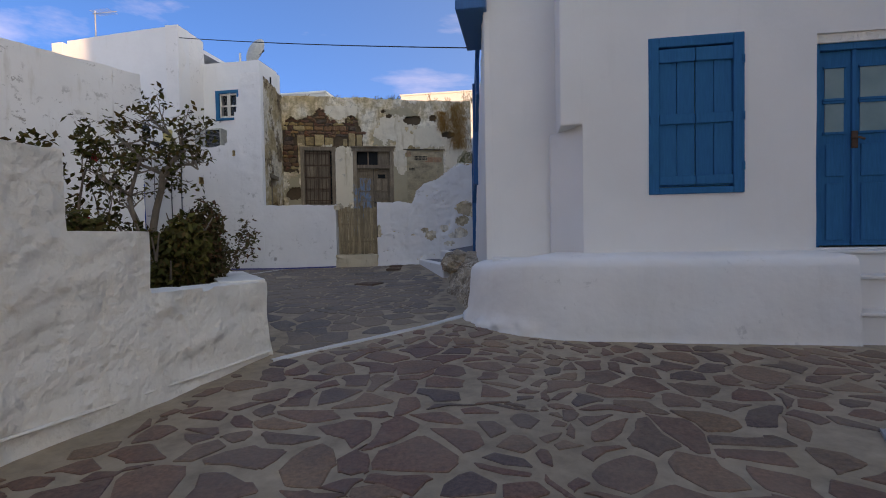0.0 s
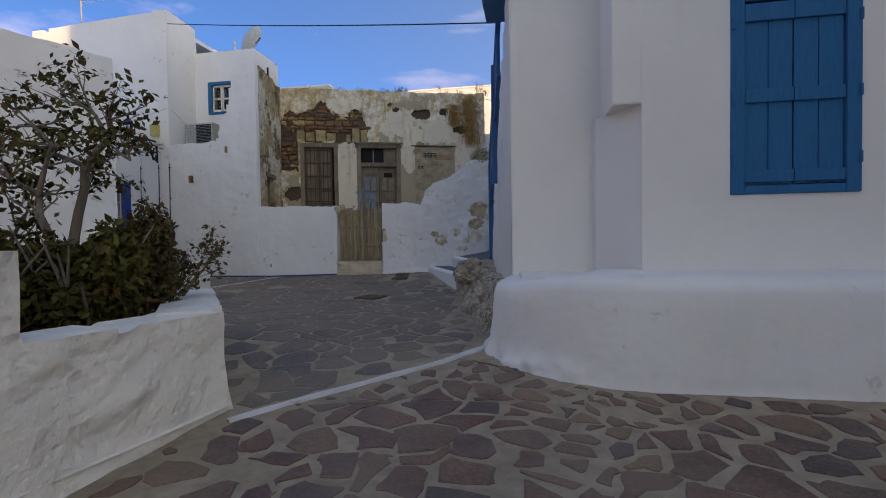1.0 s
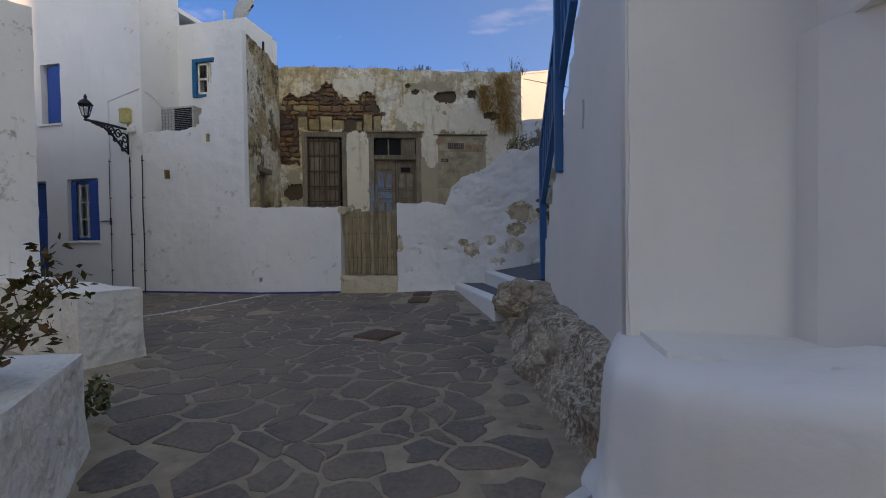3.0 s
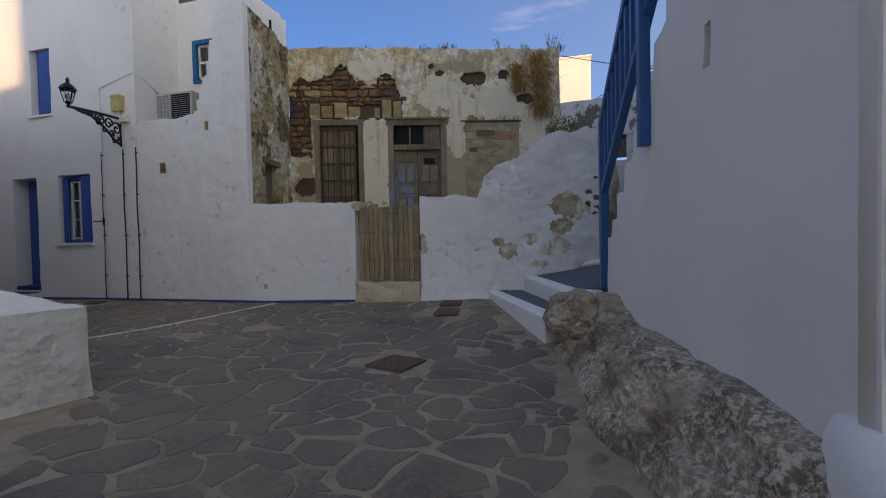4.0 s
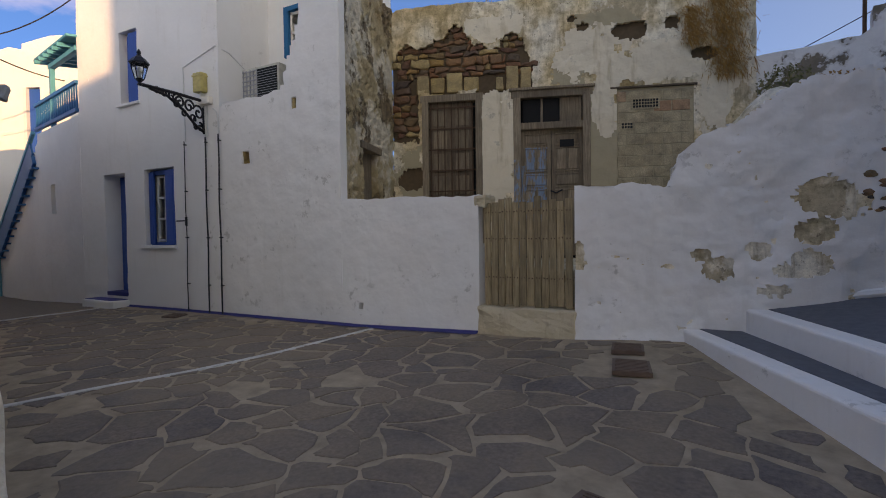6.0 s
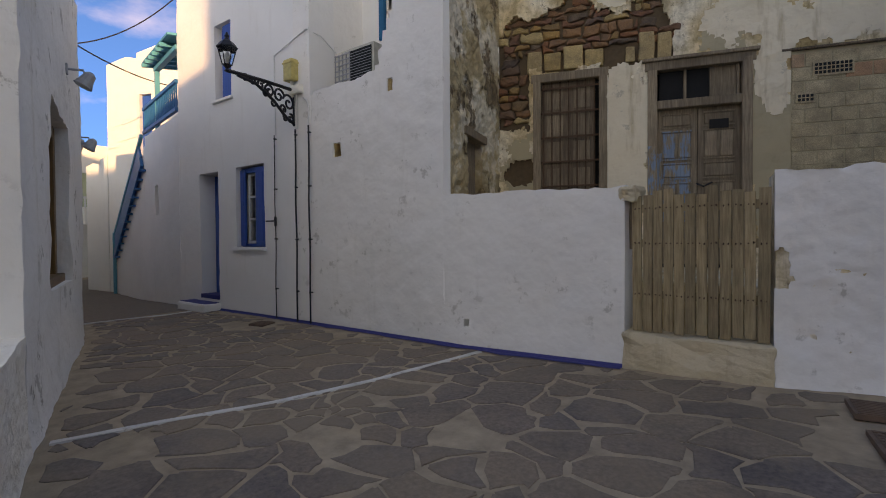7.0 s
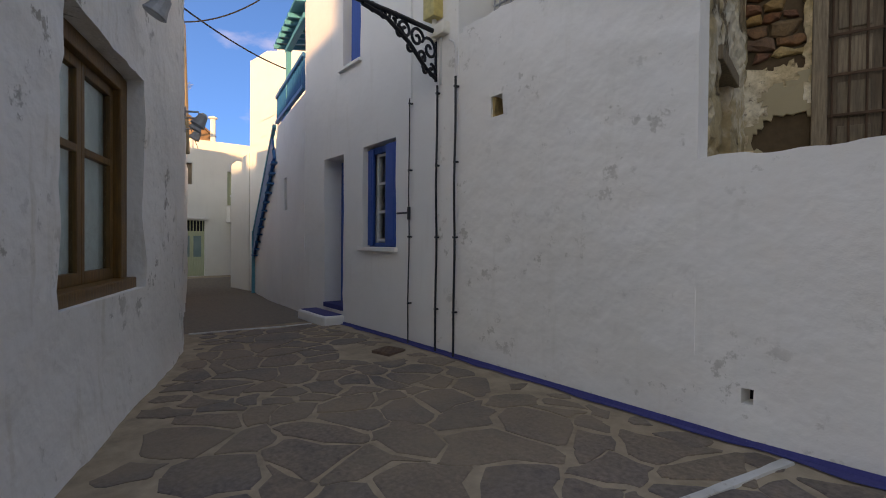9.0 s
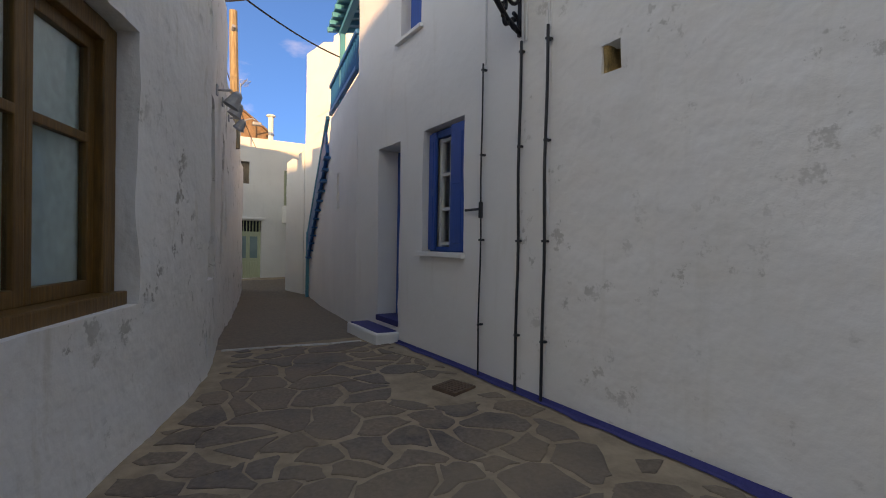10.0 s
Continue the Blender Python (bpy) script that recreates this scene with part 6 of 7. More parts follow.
# mostly unseen bulk, placed and sized to keep the sun off the ruin
into(obj("wall", box_bm(4.4, 12, 11.4, 22, 0, 8.4), M_FAR), nb)
into(obj("balcony_slab", poly_prism([(2.5, 15.8), (4.1, 12.4), (4.5, 12.4), (4.5, 15.8)], 4.05, 4.2), M_FAR), nb)

# ---- far end of the alley ----
alley_house = thing("alley_house", (-17, 14.5, 0.0), "whitewashed lower storey with a slit window under a blue stair", "house")
A_AH, B_AH = (-20.2, 14.27), (-13.0, 13.0)
AL = math.hypot(B_AH[0] - A_AH[0], B_AH[1] - A_AH[1])
au = lambda x: (x - A_AH[0]) / (B_AH[0] - A_AH[0]) * AL


def ah_top(u):
    x = A_AH[0] + u / AL * (B_AH[0] - A_AH[0])
    if x > -16.1:
        return 4.35
    return float(np.interp(x, [-20.2, -16.1], [1.3, 4.2]))


wall_part("front_wall", alley_house, M_WHITE, A_AH, B_AH, 0.4, -0.4, ah_top, openings=[(au(-15.1), au(-14.78), 2.27, 2.98)], step=0.25, amp=0.02, seed=91.0)
into(obj("vent_back", placed(box_bm(au(-15.2), au(-14.7), 0.2, 0.24, 2.2, 3.05), frame_of(A_AH, B_AH, 0, 0)), M_GREYPANEL), alley_house)
into(obj("terrace", poly_prism([(-16.2, 13.65), (-13.05, 13.1), (-13.05, 17), (-16.2, 17)], 4.1, 4.3), M_WHITE), alley_house)
AM = frame_of(A_AH, B_AH, 0, 0)
bstair = thing("blue_stair", (-18, 14.0, 0.5), "steep blue-painted stair and banister up to a terrace", "stairs")
u0, u1 = au(-20.15), au(-16.15)
ln = math.hypot(u1 - u0, 2.55)
for nm, z0, h in (("handrail", 1.80, 0.10), ("stringer", 1.05, 0.26)):
    bm = box_bm(0, ln, -0.10, -0.02, 0, h, 0.01)
    placed(bm, Matrix.Translation((u0, 0, z0)) @ Matrix.Rotation(-math.atan2(2.55, u1 - u0), 4, "Y"))
    into(obj(nm, placed(bm, AM), M_TEAL if nm == "handrail" else M_RAIL), bstair)
bm = box_bm(0, ln, -0.08, -0.03, 0.25, 0.75, 0.01)
into(obj("side_panel", placed(placed(bm, Matrix.Translation((u0, 0, 1.1)) @ Matrix.Rotation(-math.atan2(2.55, u1 - u0), 4, "Y")), AM), M_RAIL), bstair)
for k in range(12):
    t = (k + 0.5) / 12
    into(obj("tread", placed(box_bm(u0 + (u1 - u0) * t, u0 + (u1 - u0) * t + 0.34, -0.16, 0.1, 1.0 + 2.55 * t, 1.05 + 2.55 * t, 0.006), AM), M_RAIL), bstair)
into(obj("post", placed(box_bm(u0 - 0.05, u0 + 0.05, -0.12, -0.03, -0.25, 1.9, 0.006), AM), M_TEAL), bstair)
terrace = thing("terrace_railing", (-15, 13.4, 4.35), "teal and blue turned railing round the terrace", "railing")
ub0, ub1 = au(-16.12), au(-13.06)
for nm, z, h in (("handrail", 5.02, 0.08), ("bottom_rail", 4.42, 0.08)):
    into(obj(nm, placed(box_bm(ub0, ub1, -0.05, 0.03, z, z + h, 0.01), AM), M_RAIL), terrace)
for k in range(20):
    u = ub0 + 0.06 + k * (ub1 - ub0 - 0.12) / 19
    into(obj("baluster", placed(tube_bm([(u, 0, 4.46), (u, 0, 4.6), (u, 0, 4.75), (u, 0, 5.05)], [0.018, 0.03, 0.018, 0.02], 6), AM), M_RAIL), terrace)
canopy = thing("terrace_canopy", (-15, 13.6, 4.35), "small teal timber canopy over the terrace", "canopy")
into(obj("post", placed(box_bm(au(-14.91), au(-14.81), -0.02, 0.08, 4.35, 5.74, 0.008), AM), M_TEAL), canopy)
into(obj("beam", placed(box_bm(au(-14.95), ub1, -0.03, 0.09, 5.74, 5.84, 0.008), AM), M_TEAL), canopy)
bm = box_bm(au(-15.28), ub1 + 0.1, -0.2, 2.2, 0, 0.05, 0.01)
into(obj("roof", placed(placed(bm, Matrix.Translation((0, 0, 6.0)) @ Matrix.Rotation(0.14, 4, "X")), AM), M_TEAL), canopy)
for k in range(6):
    u = au(-15.2) + k * 0.34
    into(obj("rafter", placed(placed(box_bm(u, u + 0.07, -0.24, 2.2, -0.09, 0.0, 0.006), Matrix.Translation((0, 0, 5.99)) @ Matrix.Rotation(0.14, 4, "X")), AM), M_TEAL), canopy)

far_house = thing("far_house", (-20, 15.5, 0.0), "tall white house catching the evening sun at the alley's bend", "house")
A_FH, B_FH = (-20.6, 14.2), (-15.6, 16.4)
wall_part("lit_wall", far_house, M_FAR, A_FH, B_FH, 0.4, -0.4, lambda u: min(7.4 + 0.24 * u, 7.9), openings=[(1.2, 1.75, 4.35, 6.35)], step=0.4, amp=0.02, seed=95.0)
FHM = frame_of(A_FH, B_FH, 0, 0)
into(obj("door", placed(box_bm(1.3, 1.75, 0.1, 0.14, 4.35, 6.33, 0.006), FHM), M_BLUE), far_house)
into(obj("door_frame", placed(box_bm(1.2, 1.3, -0.02, 0.12, 4.35, 6.35, 0.006), FHM), M_WHITEWOOD), far_house)
wall_part("side_wall", far_house, M_FAR, (-21.45, 13.84), (-20.62, 14.18), 0.4, -0.4, lambda u: 4.12 + 0.36 * u, step=0.3, amp=0.02, seed=96.0)
into(obj("rear_mass", poly_prism([(-20.5, 14.9), (-15.6, 17.0), (-17, 21), (-23, 17.5)], -0.4, 7.5), M_FAR), far_house)

end_house = thing("end_house", (-24.5, 13.0, 0.1), "two-storey white house with a pale green door closing the alley", "house")
A_EH, B_EH = (-23.0, 8.6), (-23.6, 17.0)
ev = lambda y: (y - 8.6) * 1.0025
wall_part("front_wall", end_house, M_FAR, A_EH, B_EH, 0.4, -0.3, lambda u: 4.85, openings=[(ev(12.62), ev(13.44), 0.3, 2.3), (ev(12.62), ev(13.02), 3.57, 4.33), (ev(14.2), ev(14.6), 2.9, 4.15)], step=0.3, amp=0.03, seed=97.0)
EHM = frame_of(A_EH, B_EH, 0, 0)
into(obj("door", placed(box_bm(ev(12.62), ev(13.44), 0.1, 0.15, 0.3, 1.92, 0.006), EHM), M_PALEGREEN), end_house)
for k in range(2):
    x0 = ev(12.70) + k * 0.38
    into(obj("pane", placed(box_bm(x0, x0 + 0.25, 0.085, 0.1, 1.0, 1.75), EHM), M_FROST), end_house)
    into(obj("door_panel", placed(box_bm(x0, x0 + 0.25, 0.08, 0.1, 0.4, 0.88, 0.01), EHM), M_PALEGREEN), end_house)
# opaque black sheet, put in for the unlit room behind the transom bars
into(obj("transom_light", placed(box_bm(ev(12.62), ev(13.44), 0.12, 0.13, 1.92, 2.3), EHM), M_BLACK), end_house)
for k in range(8):
    x0 = ev(12.64) + k * 0.105
    into(obj("transom_bar", placed(box_bm(x0, x0 + 0.025, 0.08, 0.11, 1.92, 2.3), EHM), M_PALEGREEN), end_house)
into(obj("hood", placed(box_bm(ev(12.5), ev(13.55), -0.06, 0.0, 2.33, 2.42, 0.02), EHM), M_FAR), end_house)
into(obj("window", placed(box_bm(ev(12.62), ev(13.02), 0.1, 0.14, 3.57, 4.33, 0.006), EHM), M_OLDWOOD), end_house)
into(obj("balcony_door", placed(box_bm(ev(14.2), ev(14.6), 0.1, 0.14, 2.9, 4.15, 0.006), EHM), M_PALEGREEN), end_house)
into(obj("balcony_slab", placed(box_bm(ev(14.15), ev(15.9), -0.5, 0.0, 2.25, 2.85, 0.02), EHM), M_FAR), end_house)
for k in range(9):
    x0 = ev(14.18) + k * 0.14
    into(obj("baluster", placed(box_bm(x0, x0 + 0.04, -0.48, -0.44, 2.85, 3.2), EHM), M_WHITEWOOD), end_house)
into(obj("balcony_rail", placed(box_bm(ev(14.15), ev(15.9), -0.5, -0.42, 3.18, 3.25, 0.006), EHM), M_WHITEWOOD), end_house)
into(obj("porch_door", placed(box_bm(ev(14.45), ev(14.95), -0.02, 0.0, 0.45, 2.2, 0.006), EHM), M_PALEGREEN), end_house)
into(obj("upper_mass", box_bm(-32, -24.2, 12.4, 18, 0, 5.35), M_FAR), end_house)
roof_rng = random.Random(77)
roof_bm = placed(poly_prism([(0, 0), (1.9, 0), (1.9, 0.35), (0.0, 1.75)], -3.0, 0.0), Matrix.Translation((-24.6, 12.15, 5.2)) @ Matrix.Rotation(math.pi / 2, 4, "Z") @ Matrix.Rotation(math.pi / 2, 4, "X"))
gable = into(obj("gable_roof", roof_bm, M_ROOFTILE), end_house)
for k in range(9):
    for q in range(5):
        t = (k + 0.5) / 9
        px, py, pz = -24.6 - q * 0.34, 12.15 + 1.9 * t, 6.95 - 1.4 * t
        tile = placed(box_bm(-0.16, 0.16, -0.13, 0.13, -0.02, 0.03, 0.01), Matrix.Translation((px, py, pz + roof_rng.uniform(0.0, 0.03))) @ Matrix.Rotation(-0.63 + roof_rng.uniform(-0.05, 0.05), 4, "X"))
        into(obj("roof_slab", tile, M_ROOFTILE), end_house)
chim = thing("chimney", (-24.9, 13.3, 5.0), "slim white chimney pot catching the sun", "chimney")
into(obj("stack", tube_bm([(-24.3, 13.9, 5.3), (-24.3, 13.9, 6.2)], 0.095, 12), M_FAR), chim)
into(obj("cap", lathe_bm([(0.10, 0.0), (0.17, 0.03), (0.17, 0.07), (0.05, 0.12)], 12, (-24.3, 13.9, 6.2)), M_FAR), chim)
aerial((-23.4, 12.7, 4.4), 2.6, "tall television aerial over the end house")
slamp = thing("street_light", (-24.5, 12.2, 4.5), "small street light arm on a pole at the alley's end", "street light")
into(obj("arm", tube_bm([(-23.4, 12.7, 5.7), (-23.4, 13.1, 5.85), (-23.4, 13.2, 5.8)], 0.025, 6), M_GREYMETAL), slamp)
into(obj("head", box_bm(-23.5, -23.3, 13.1, 13.4, 5.62, 5.74, 0.03), M_GREYMETAL), slamp)

# far sunlit parapets behind the ruin
for x0, x1, y0, y1, z1 in ((-5.9, 0.95, 30.0, 34, 10.15), (-9.0, -6.6, 19.5, 23, 7.4)):
    fhb = thing("distant_house", ((x0 + x1) / 2, (y0 + y1) / 2, 0.2), "distant cream house top lit by the low sun", "house", group="distant houses")
    into(obj("wall", box_bm(x0, x1, y0, y1, 0.2, z1, 0.02), M_FAR), fhb)
    into(obj("coping", box_bm(x0 - 0.05, x1 + 0.05, y0 - 0.05, y1 + 0.05, z1 - 0.02, z1 + 0.08, 0.02), M_FAR), fhb)

# added unseen houses behind the camera's start: close the square, eastern two block sun
for nm, b in (("south_house", (-9.0, 3.0, -16, -10, 7.0)), ("west_house", (-16, -8.8, -12, 3.0, 5.5)), ("south_east_house", (9.0, 16, -12, 0.4, 7.5)), ("east_house", (7.6, 15, 1.0, 4.9, 10.6))):
    h = thing(nm, ((b[0] + b[1]) / 2, (b[2] + b[3]) / 2, -0.4), "plain whitewashed house block added out of view to close the square", "house", group="houses round the square")
    into(obj("wall", box_bm(b[0], b[1], b[2], b[3], -0.5, b[4], 0.02), M_FAR), h)
    into(obj("roof", box_bm(b[0] - 0.05, b[1] + 0.05, b[2] - 0.05, b[3] + 0.05, b[4], b[4] + 0.15, 0.02), M_FAR), h)


# ---- wires ----
def wire(p, q, sag, r=0.012):
    p, q = Vector(p), Vector(q)
    pts = []
    for i in range(17):
        t = i / 16
        c = p.lerp(q, t)
        c.z -= sag * 4 * t * (1 - t)
        pts.append(c)
    tagged(obj("overhead_wire", tube_bm(pts, r, 5), M_CABLE), "thin black overhead cable sagging between houses", "cable", group="overhead wires")


wire((-8.5, 13.0, 7.3), (0.82, 9.0, 4.75), 0.05)
wire((-14.5, 10.9, 6.1), (-18.5, 15.5, 6.6), 0.25, 0.018)
wire((-14.5, 10.9, 5.6), (-13.45, 13.5, 7.45), 0.5, 0.014)
wire((-14.5, 10.9, 5.4), (-24.5, 13.5, 4.9), 0.2, 0.01)
wire((-0.1, 17.5, 5.9), (4.4, 18.0, 5.1), 0.1, 0.01)
wire((0.1, 22.0, 5.6), (4.4, 15.0, 6.2), 0.1, 0.01)


# ---- covers and grates in the paving ----
def cover(name, corners, label, slots, category, mat=M_DRAIN):
    z = max(ground_z(x, y) for x, y in corners) + 0.022
    cx, cy = sum(c[0] for c in corners) / 4, sum(c[1] for c in corners) / 4
    t = thing(name, (cx, cy, z - 0.02), label, category)
    plate = into(obj("plate", poly_prism(corners, z - 0.04, z, 0.0), mat), t)
    a, b2, c, d = [Vector((*p, z)) for p in corners]
    for k in range(slots):
        s = (k + 0.5) / slots
        p0, p1 = a.lerp(b2, s), d.lerp(c, s)
        q0, q1 = p0.lerp(p1, 0.08), p0.lerp(p1, 0.92)
        w = (b2 - a) / slots * 0.28
        bm = bm_new()
        vs = [bm.verts.new(v + Vector((0, 0, dz))) for dz in (0.0, 0.007) for v in (q0 - w, q0 + w, q1 + w, q1 - w)]
        for f in ((0, 1, 2, 3), (7, 6, 5, 4), (0, 4, 5, 1), (1, 5, 6, 2), (2, 6, 7, 3), (3, 7, 4, 0)):
            bm.faces.new([vs[i] for i in f])
        bmesh.ops.recalc_face_normals(bm, faces=bm.faces)
        under(obj("rib", bm, mat), plate)


cover("manhole_cover", [(-1.85, 9.40), (-1.73, 9.83), (-1.30, 9.70), (-1.42, 9.27)], "rusty square ribbed metal manhole cover", 14, "manhole cover")
cover("drain_grate", [(-1.84, 11.78), (-1.90, 12.25), (-1.56, 12.28), (-1.50, 11.84)], "rusty iron drain grate in the paving", 9, "drain")
cover("drain_grate", [(-1.94, 12.45), (-1.98, 12.82), (-1.66, 12.86), (-1.62, 12.50)], "rusty iron drain grate in the paving", 9, "drain")
cover("drain_grate", [(-9.34, 12.36), (-9.45, 12.64), (-9.16, 12.72), (-9.05, 12.42)], "small rusty drain grate beside the white wall", 7, "drain")
cover("drain_grate", [(3.74, 2.85), (3.86, 3.12), (4.15, 3.02), (4.02, 2.74)], "pale grey drain grate in the stone paving", 8, "drain", M_GREYMETAL)


# ---- plants ----
def branch(bm, p, d, length, r, depth, rng, tips, curl=0.35):
    pts, rad = [Vector(p)], [r]
    d = Vector(d).normalized()
    n = 5
    for i in range(n):
        d = (d + Vector((rng.uniform(-1, 1), rng.uniform(-1, 1), rng.uniform(-0.5, 0.9))) * curl * 0.5).normalized()
        pts.append(pts[-1] + d * length / n)
        rad.append(r * (1 - 0.55 * (i + 1) / n))
    add_tube(bm, pts, rad, 6)
    if depth == 0:
        tips.append((pts[-1], d))
        tips.append((pts[-2], d))
        return
    for _ in range(rng.choice((2, 3))):
        k = rng.randint(2, n)
        e = (d + Vector((rng.uniform(-1, 1), rng.uniform(-1, 1), rng.uniform(-0.3, 0.8))) * 0.9).normalized()
        branch(bm, pts[k], e, length * rng.uniform(0.5, 0.8), rad[k] * 0.75, depth - 1, rng, tips, curl)


def shrub(base, dirs, length, r, depth, seed, leaf, per_tip, size, label, flowers=0):
    rng = random.Random(seed)
    t = thing("shrub", base, label, "shrub", group="plants in the planter")
    wood_bm, tips = bm_new(), []
    for d in dirs:
        branch(wood_bm, Vector(base) + Vector((rng.uniform(-0.05, 0.05), rng.uniform(-0.05, 0.05), 0)), d, length * rng.uniform(0.85, 1.1), r, depth, rng, tips)
    into(obj("stem", wood_bm, M_BARK), t)
    bm = bm_new()
    for p, d in tips:
        for _ in range(per_tip):
            q = p + Vector((rng.gauss(0, 1), rng.gauss(0, 1), rng.gauss(0, 1))) * size * 1.5
            add_leaf(bm, q, size * rng.uniform(0.6, 1.2), rng, d)
    into(obj("crown", bm, leaf), t)
    for k in range(flowers):
        p, d = tips[rng.randrange(len(tips))]
        bm = bm_new()
        for _ in range(7):
            add_leaf(bm, p + Vector((rng.uniform(-0.03, 0.03), rng.uniform(-0.03, 0.03), 0.03)), 0.04, rng)
        into(obj("blossom", bm, M_FLOWER), t)
    return t




def crooked_shrub(base, limbs, seed, label):
    """A shrub with bare crooked limbs that lead up to flat clumps of leaves."""
    rng = random.Random(seed)
    t = thing("shrub", base, label, "shrub", group="plants in the planter")
    wood_bm, tips = bm_new(), []
    for r0, r1, pts in limbs:
        pts = [Vector(p) + Vector((0, rng.uniform(-0.05, 0.05), 0)) for p in pts]
        n = len(pts)
        add_tube(wood_bm, pts, [r0 + (r1 - r0) * i / (n - 1) for i in range(n)], 8)
        if pts[-1].z < 1.85:
            continue
        for p in pts[n // 2:]:
            for _ in range(3):
                branch(wood_bm, p, (rng.uniform(-1, 1), rng.uniform(-1, 1), rng.uniform(-0.1, 0.7)), rng.uniform(0.14, 0.3), 0.010, 1, rng, tips, 0.5)
    into(obj("stem", wood_bm, M_BARK), t)
    bm = bm_new()
    for p, d in tips:
        if rng.random() < 0.4:
            continue
        for _ in range(8):
            q = p + Vector((rng.gauss(0, 1), rng.gauss(0, 1), rng.gauss(0, 0.7))) * 0.05
            add_leaf(bm, q, 0.036 * rng.uniform(0.6, 1.25), rng, d)
    into(obj("crown", bm, M_LEAF), t)
    bm = bm_new()
    for _ in range(7):
        add_leaf(bm, Vector((-2.72, 4.1, 2.05)) + Vector((rng.uniform(-0.03, 0.03), rng.uniform(-0.03, 0.03), rng.uniform(-0.02, 0.03))), 0.04, rng)
    into(obj("blossom", bm, M_FLOWER), t)


crooked_shrub((-2.24, 4.2, 0.5), [
    (0.042, 0.022, [(-2.24, 4.22, 0.5), (-2.25, 4.26, 0.95), (-2.23, 4.3, 1.34), (-2.21, 4.3, 1.52), (-2.14, 4.3, 1.74), (-2.08, 4.3, 1.87), (-1.96, 4.3, 2.0), (-1.89, 4.3, 2.13), (-1.86, 4.3, 2.24)]),
    (0.022, 0.010, [(-2.08, 4.3, 1.87), (-2.23, 4.3, 1.95), (-2.44, 4.3, 2.03), (-2.6, 4.3, 2.1)]),
    (0.016, 0.008, [(-1.96, 4.3, 1.99), (-1.78, 4.3, 1.98), (-1.67, 4.3, 1.92)]),
    (0.018, 0.008, [(-1.89, 4.3, 2.13), (-1.98, 4.3, 2.29), (-2.1, 4.3, 2.36)]),
    (0.038, 0.016, [(-2.22, 4.18, 0.5), (-2.22, 4.12, 0.95), (-2.25, 4.1, 1.34), (-2.29, 4.1, 1.51), (-2.36, 4.1, 1.66), (-2.55, 4.1, 1.8), (-2.68, 4.1, 1.87)]),
    (0.022, 0.010, [(-2.33, 4.1, 1.66), (-2.24, 4.1, 1.87), (-2.15, 4.1, 2.02)]),
    (0.016, 0.007, [(-2.27, 4.2, 2.02), (-2.42, 4.2, 2.2), (-2.57, 4.2, 2.34)])], 3, "leggy hibiscus shrub with bare crooked stems and a red flower")
shrub((-2.8, 3.5, 0.5), [(-0.2, 0.0, 1), (0.2, 0.3, 0.9), (-0.5, 0.4, 0.7)], 0.6, 0.045, 2, 8, M_LEAF, 24, 0.046, "leggy hibiscus shrub with a red flower", 2)
shrub((-3.2, 4.2, 0.5), [(-0.2, 0.3, 1), (0.3, -0.3, 0.9)], 0.9, 0.05, 2, 15, M_LEAF, 24, 0.05, "tall thin-leaved shrub behind the planter edge")
shrub((-2.35, 5.15, 0.55), [(0.5, 0.55, 0.45), (0.1, 0.6, 0.7), (0.6, 0.1, 0.6), (-0.3, 0.5, 0.8)], 0.48, 0.025, 2, 23, M_LEAF_RED, 16, 0.034, "spindly geranium with reddish leaves spilling over the parapet")


def hedge(centre, radii, count, size, seed, leaf, label):
    rng = random.Random(seed)
    t = thing("bush", (centre[0], centre[1], 0.5), label, "bush", group="plants in the planter")
    wood_bm = bm_new()
    for _ in range(16):
        e = Vector(centre) + Vector((rng.uniform(-1, 1) * radii[0] * 0.8, rng.uniform(-1, 1) * radii[1] * 0.8, rng.uniform(0, 0.9) * radii[2]))
        b0 = Vector((centre[0] + rng.uniform(-0.1, 0.1), centre[1] + rng.uniform(-0.1, 0.1), 0.5))
        add_tube(wood_bm, [b0, b0.lerp(e, 0.5) + Vector((0, 0, 0.06)), e], [0.02, 0.014, 0.006], 5)
    into(obj("stem", wood_bm, M_BARK), t)
    bm = bm_new()
    for _ in range(14):
        d = Vector((rng.gauss(0, 1), rng.gauss(0, 1), rng.gauss(0, 0.8))).normalized()
        c = Vector(centre) + Vector((d.x * radii[0], d.y * radii[1], d.z * radii[2])) * rng.uniform(0.3, 0.75)
        leaf_cloud(bm, c, [v * rng.uniform(0.35, 0.55) for v in radii], count // 14, size, rng)
    into(obj("crown", bm, leaf), t)


hedge((-1.97, 4.1, 0.98), (0.42, 0.48, 0.5), 6000, 0.04, 31, M_LEAF, "dense dark green bush filling the planter")
hedge((-2.4, 3.6, 1.0), (0.5, 0.5, 0.5), 5400, 0.042, 32, M_LEAF, "dense dark green bush behind the stepped wall")
hedge((-2.1, 4.7, 1.04), (0.42, 0.44, 0.56), 5600, 0.034, 33, M_LEAF_RED, "low reddish-green bush by the planter's edge")
hedge((-3.0, 4.6, 0.95), (0.5, 0.5, 0.4), 3600, 0.042, 34, M_LEAF, "dense dark green bush in the planter")
# small weed at the wall end, and the plants on the ruin
def tuft(at, radii, count, size, seed, leaf, label):
    rng = random.Random(seed)
    bm = bm_new()
    leaf_cloud(bm, at, radii, count, size, rng)
    return tagged(obj("weed", bm, leaf), label, "weed", group="weeds on the walls")


tuft((-2.6, 6.45, 0.34), (0.09, 0.12, 0.16), 130, 0.035, 41, M_GREENWEED, "small green weed sprouting at the wall foot")


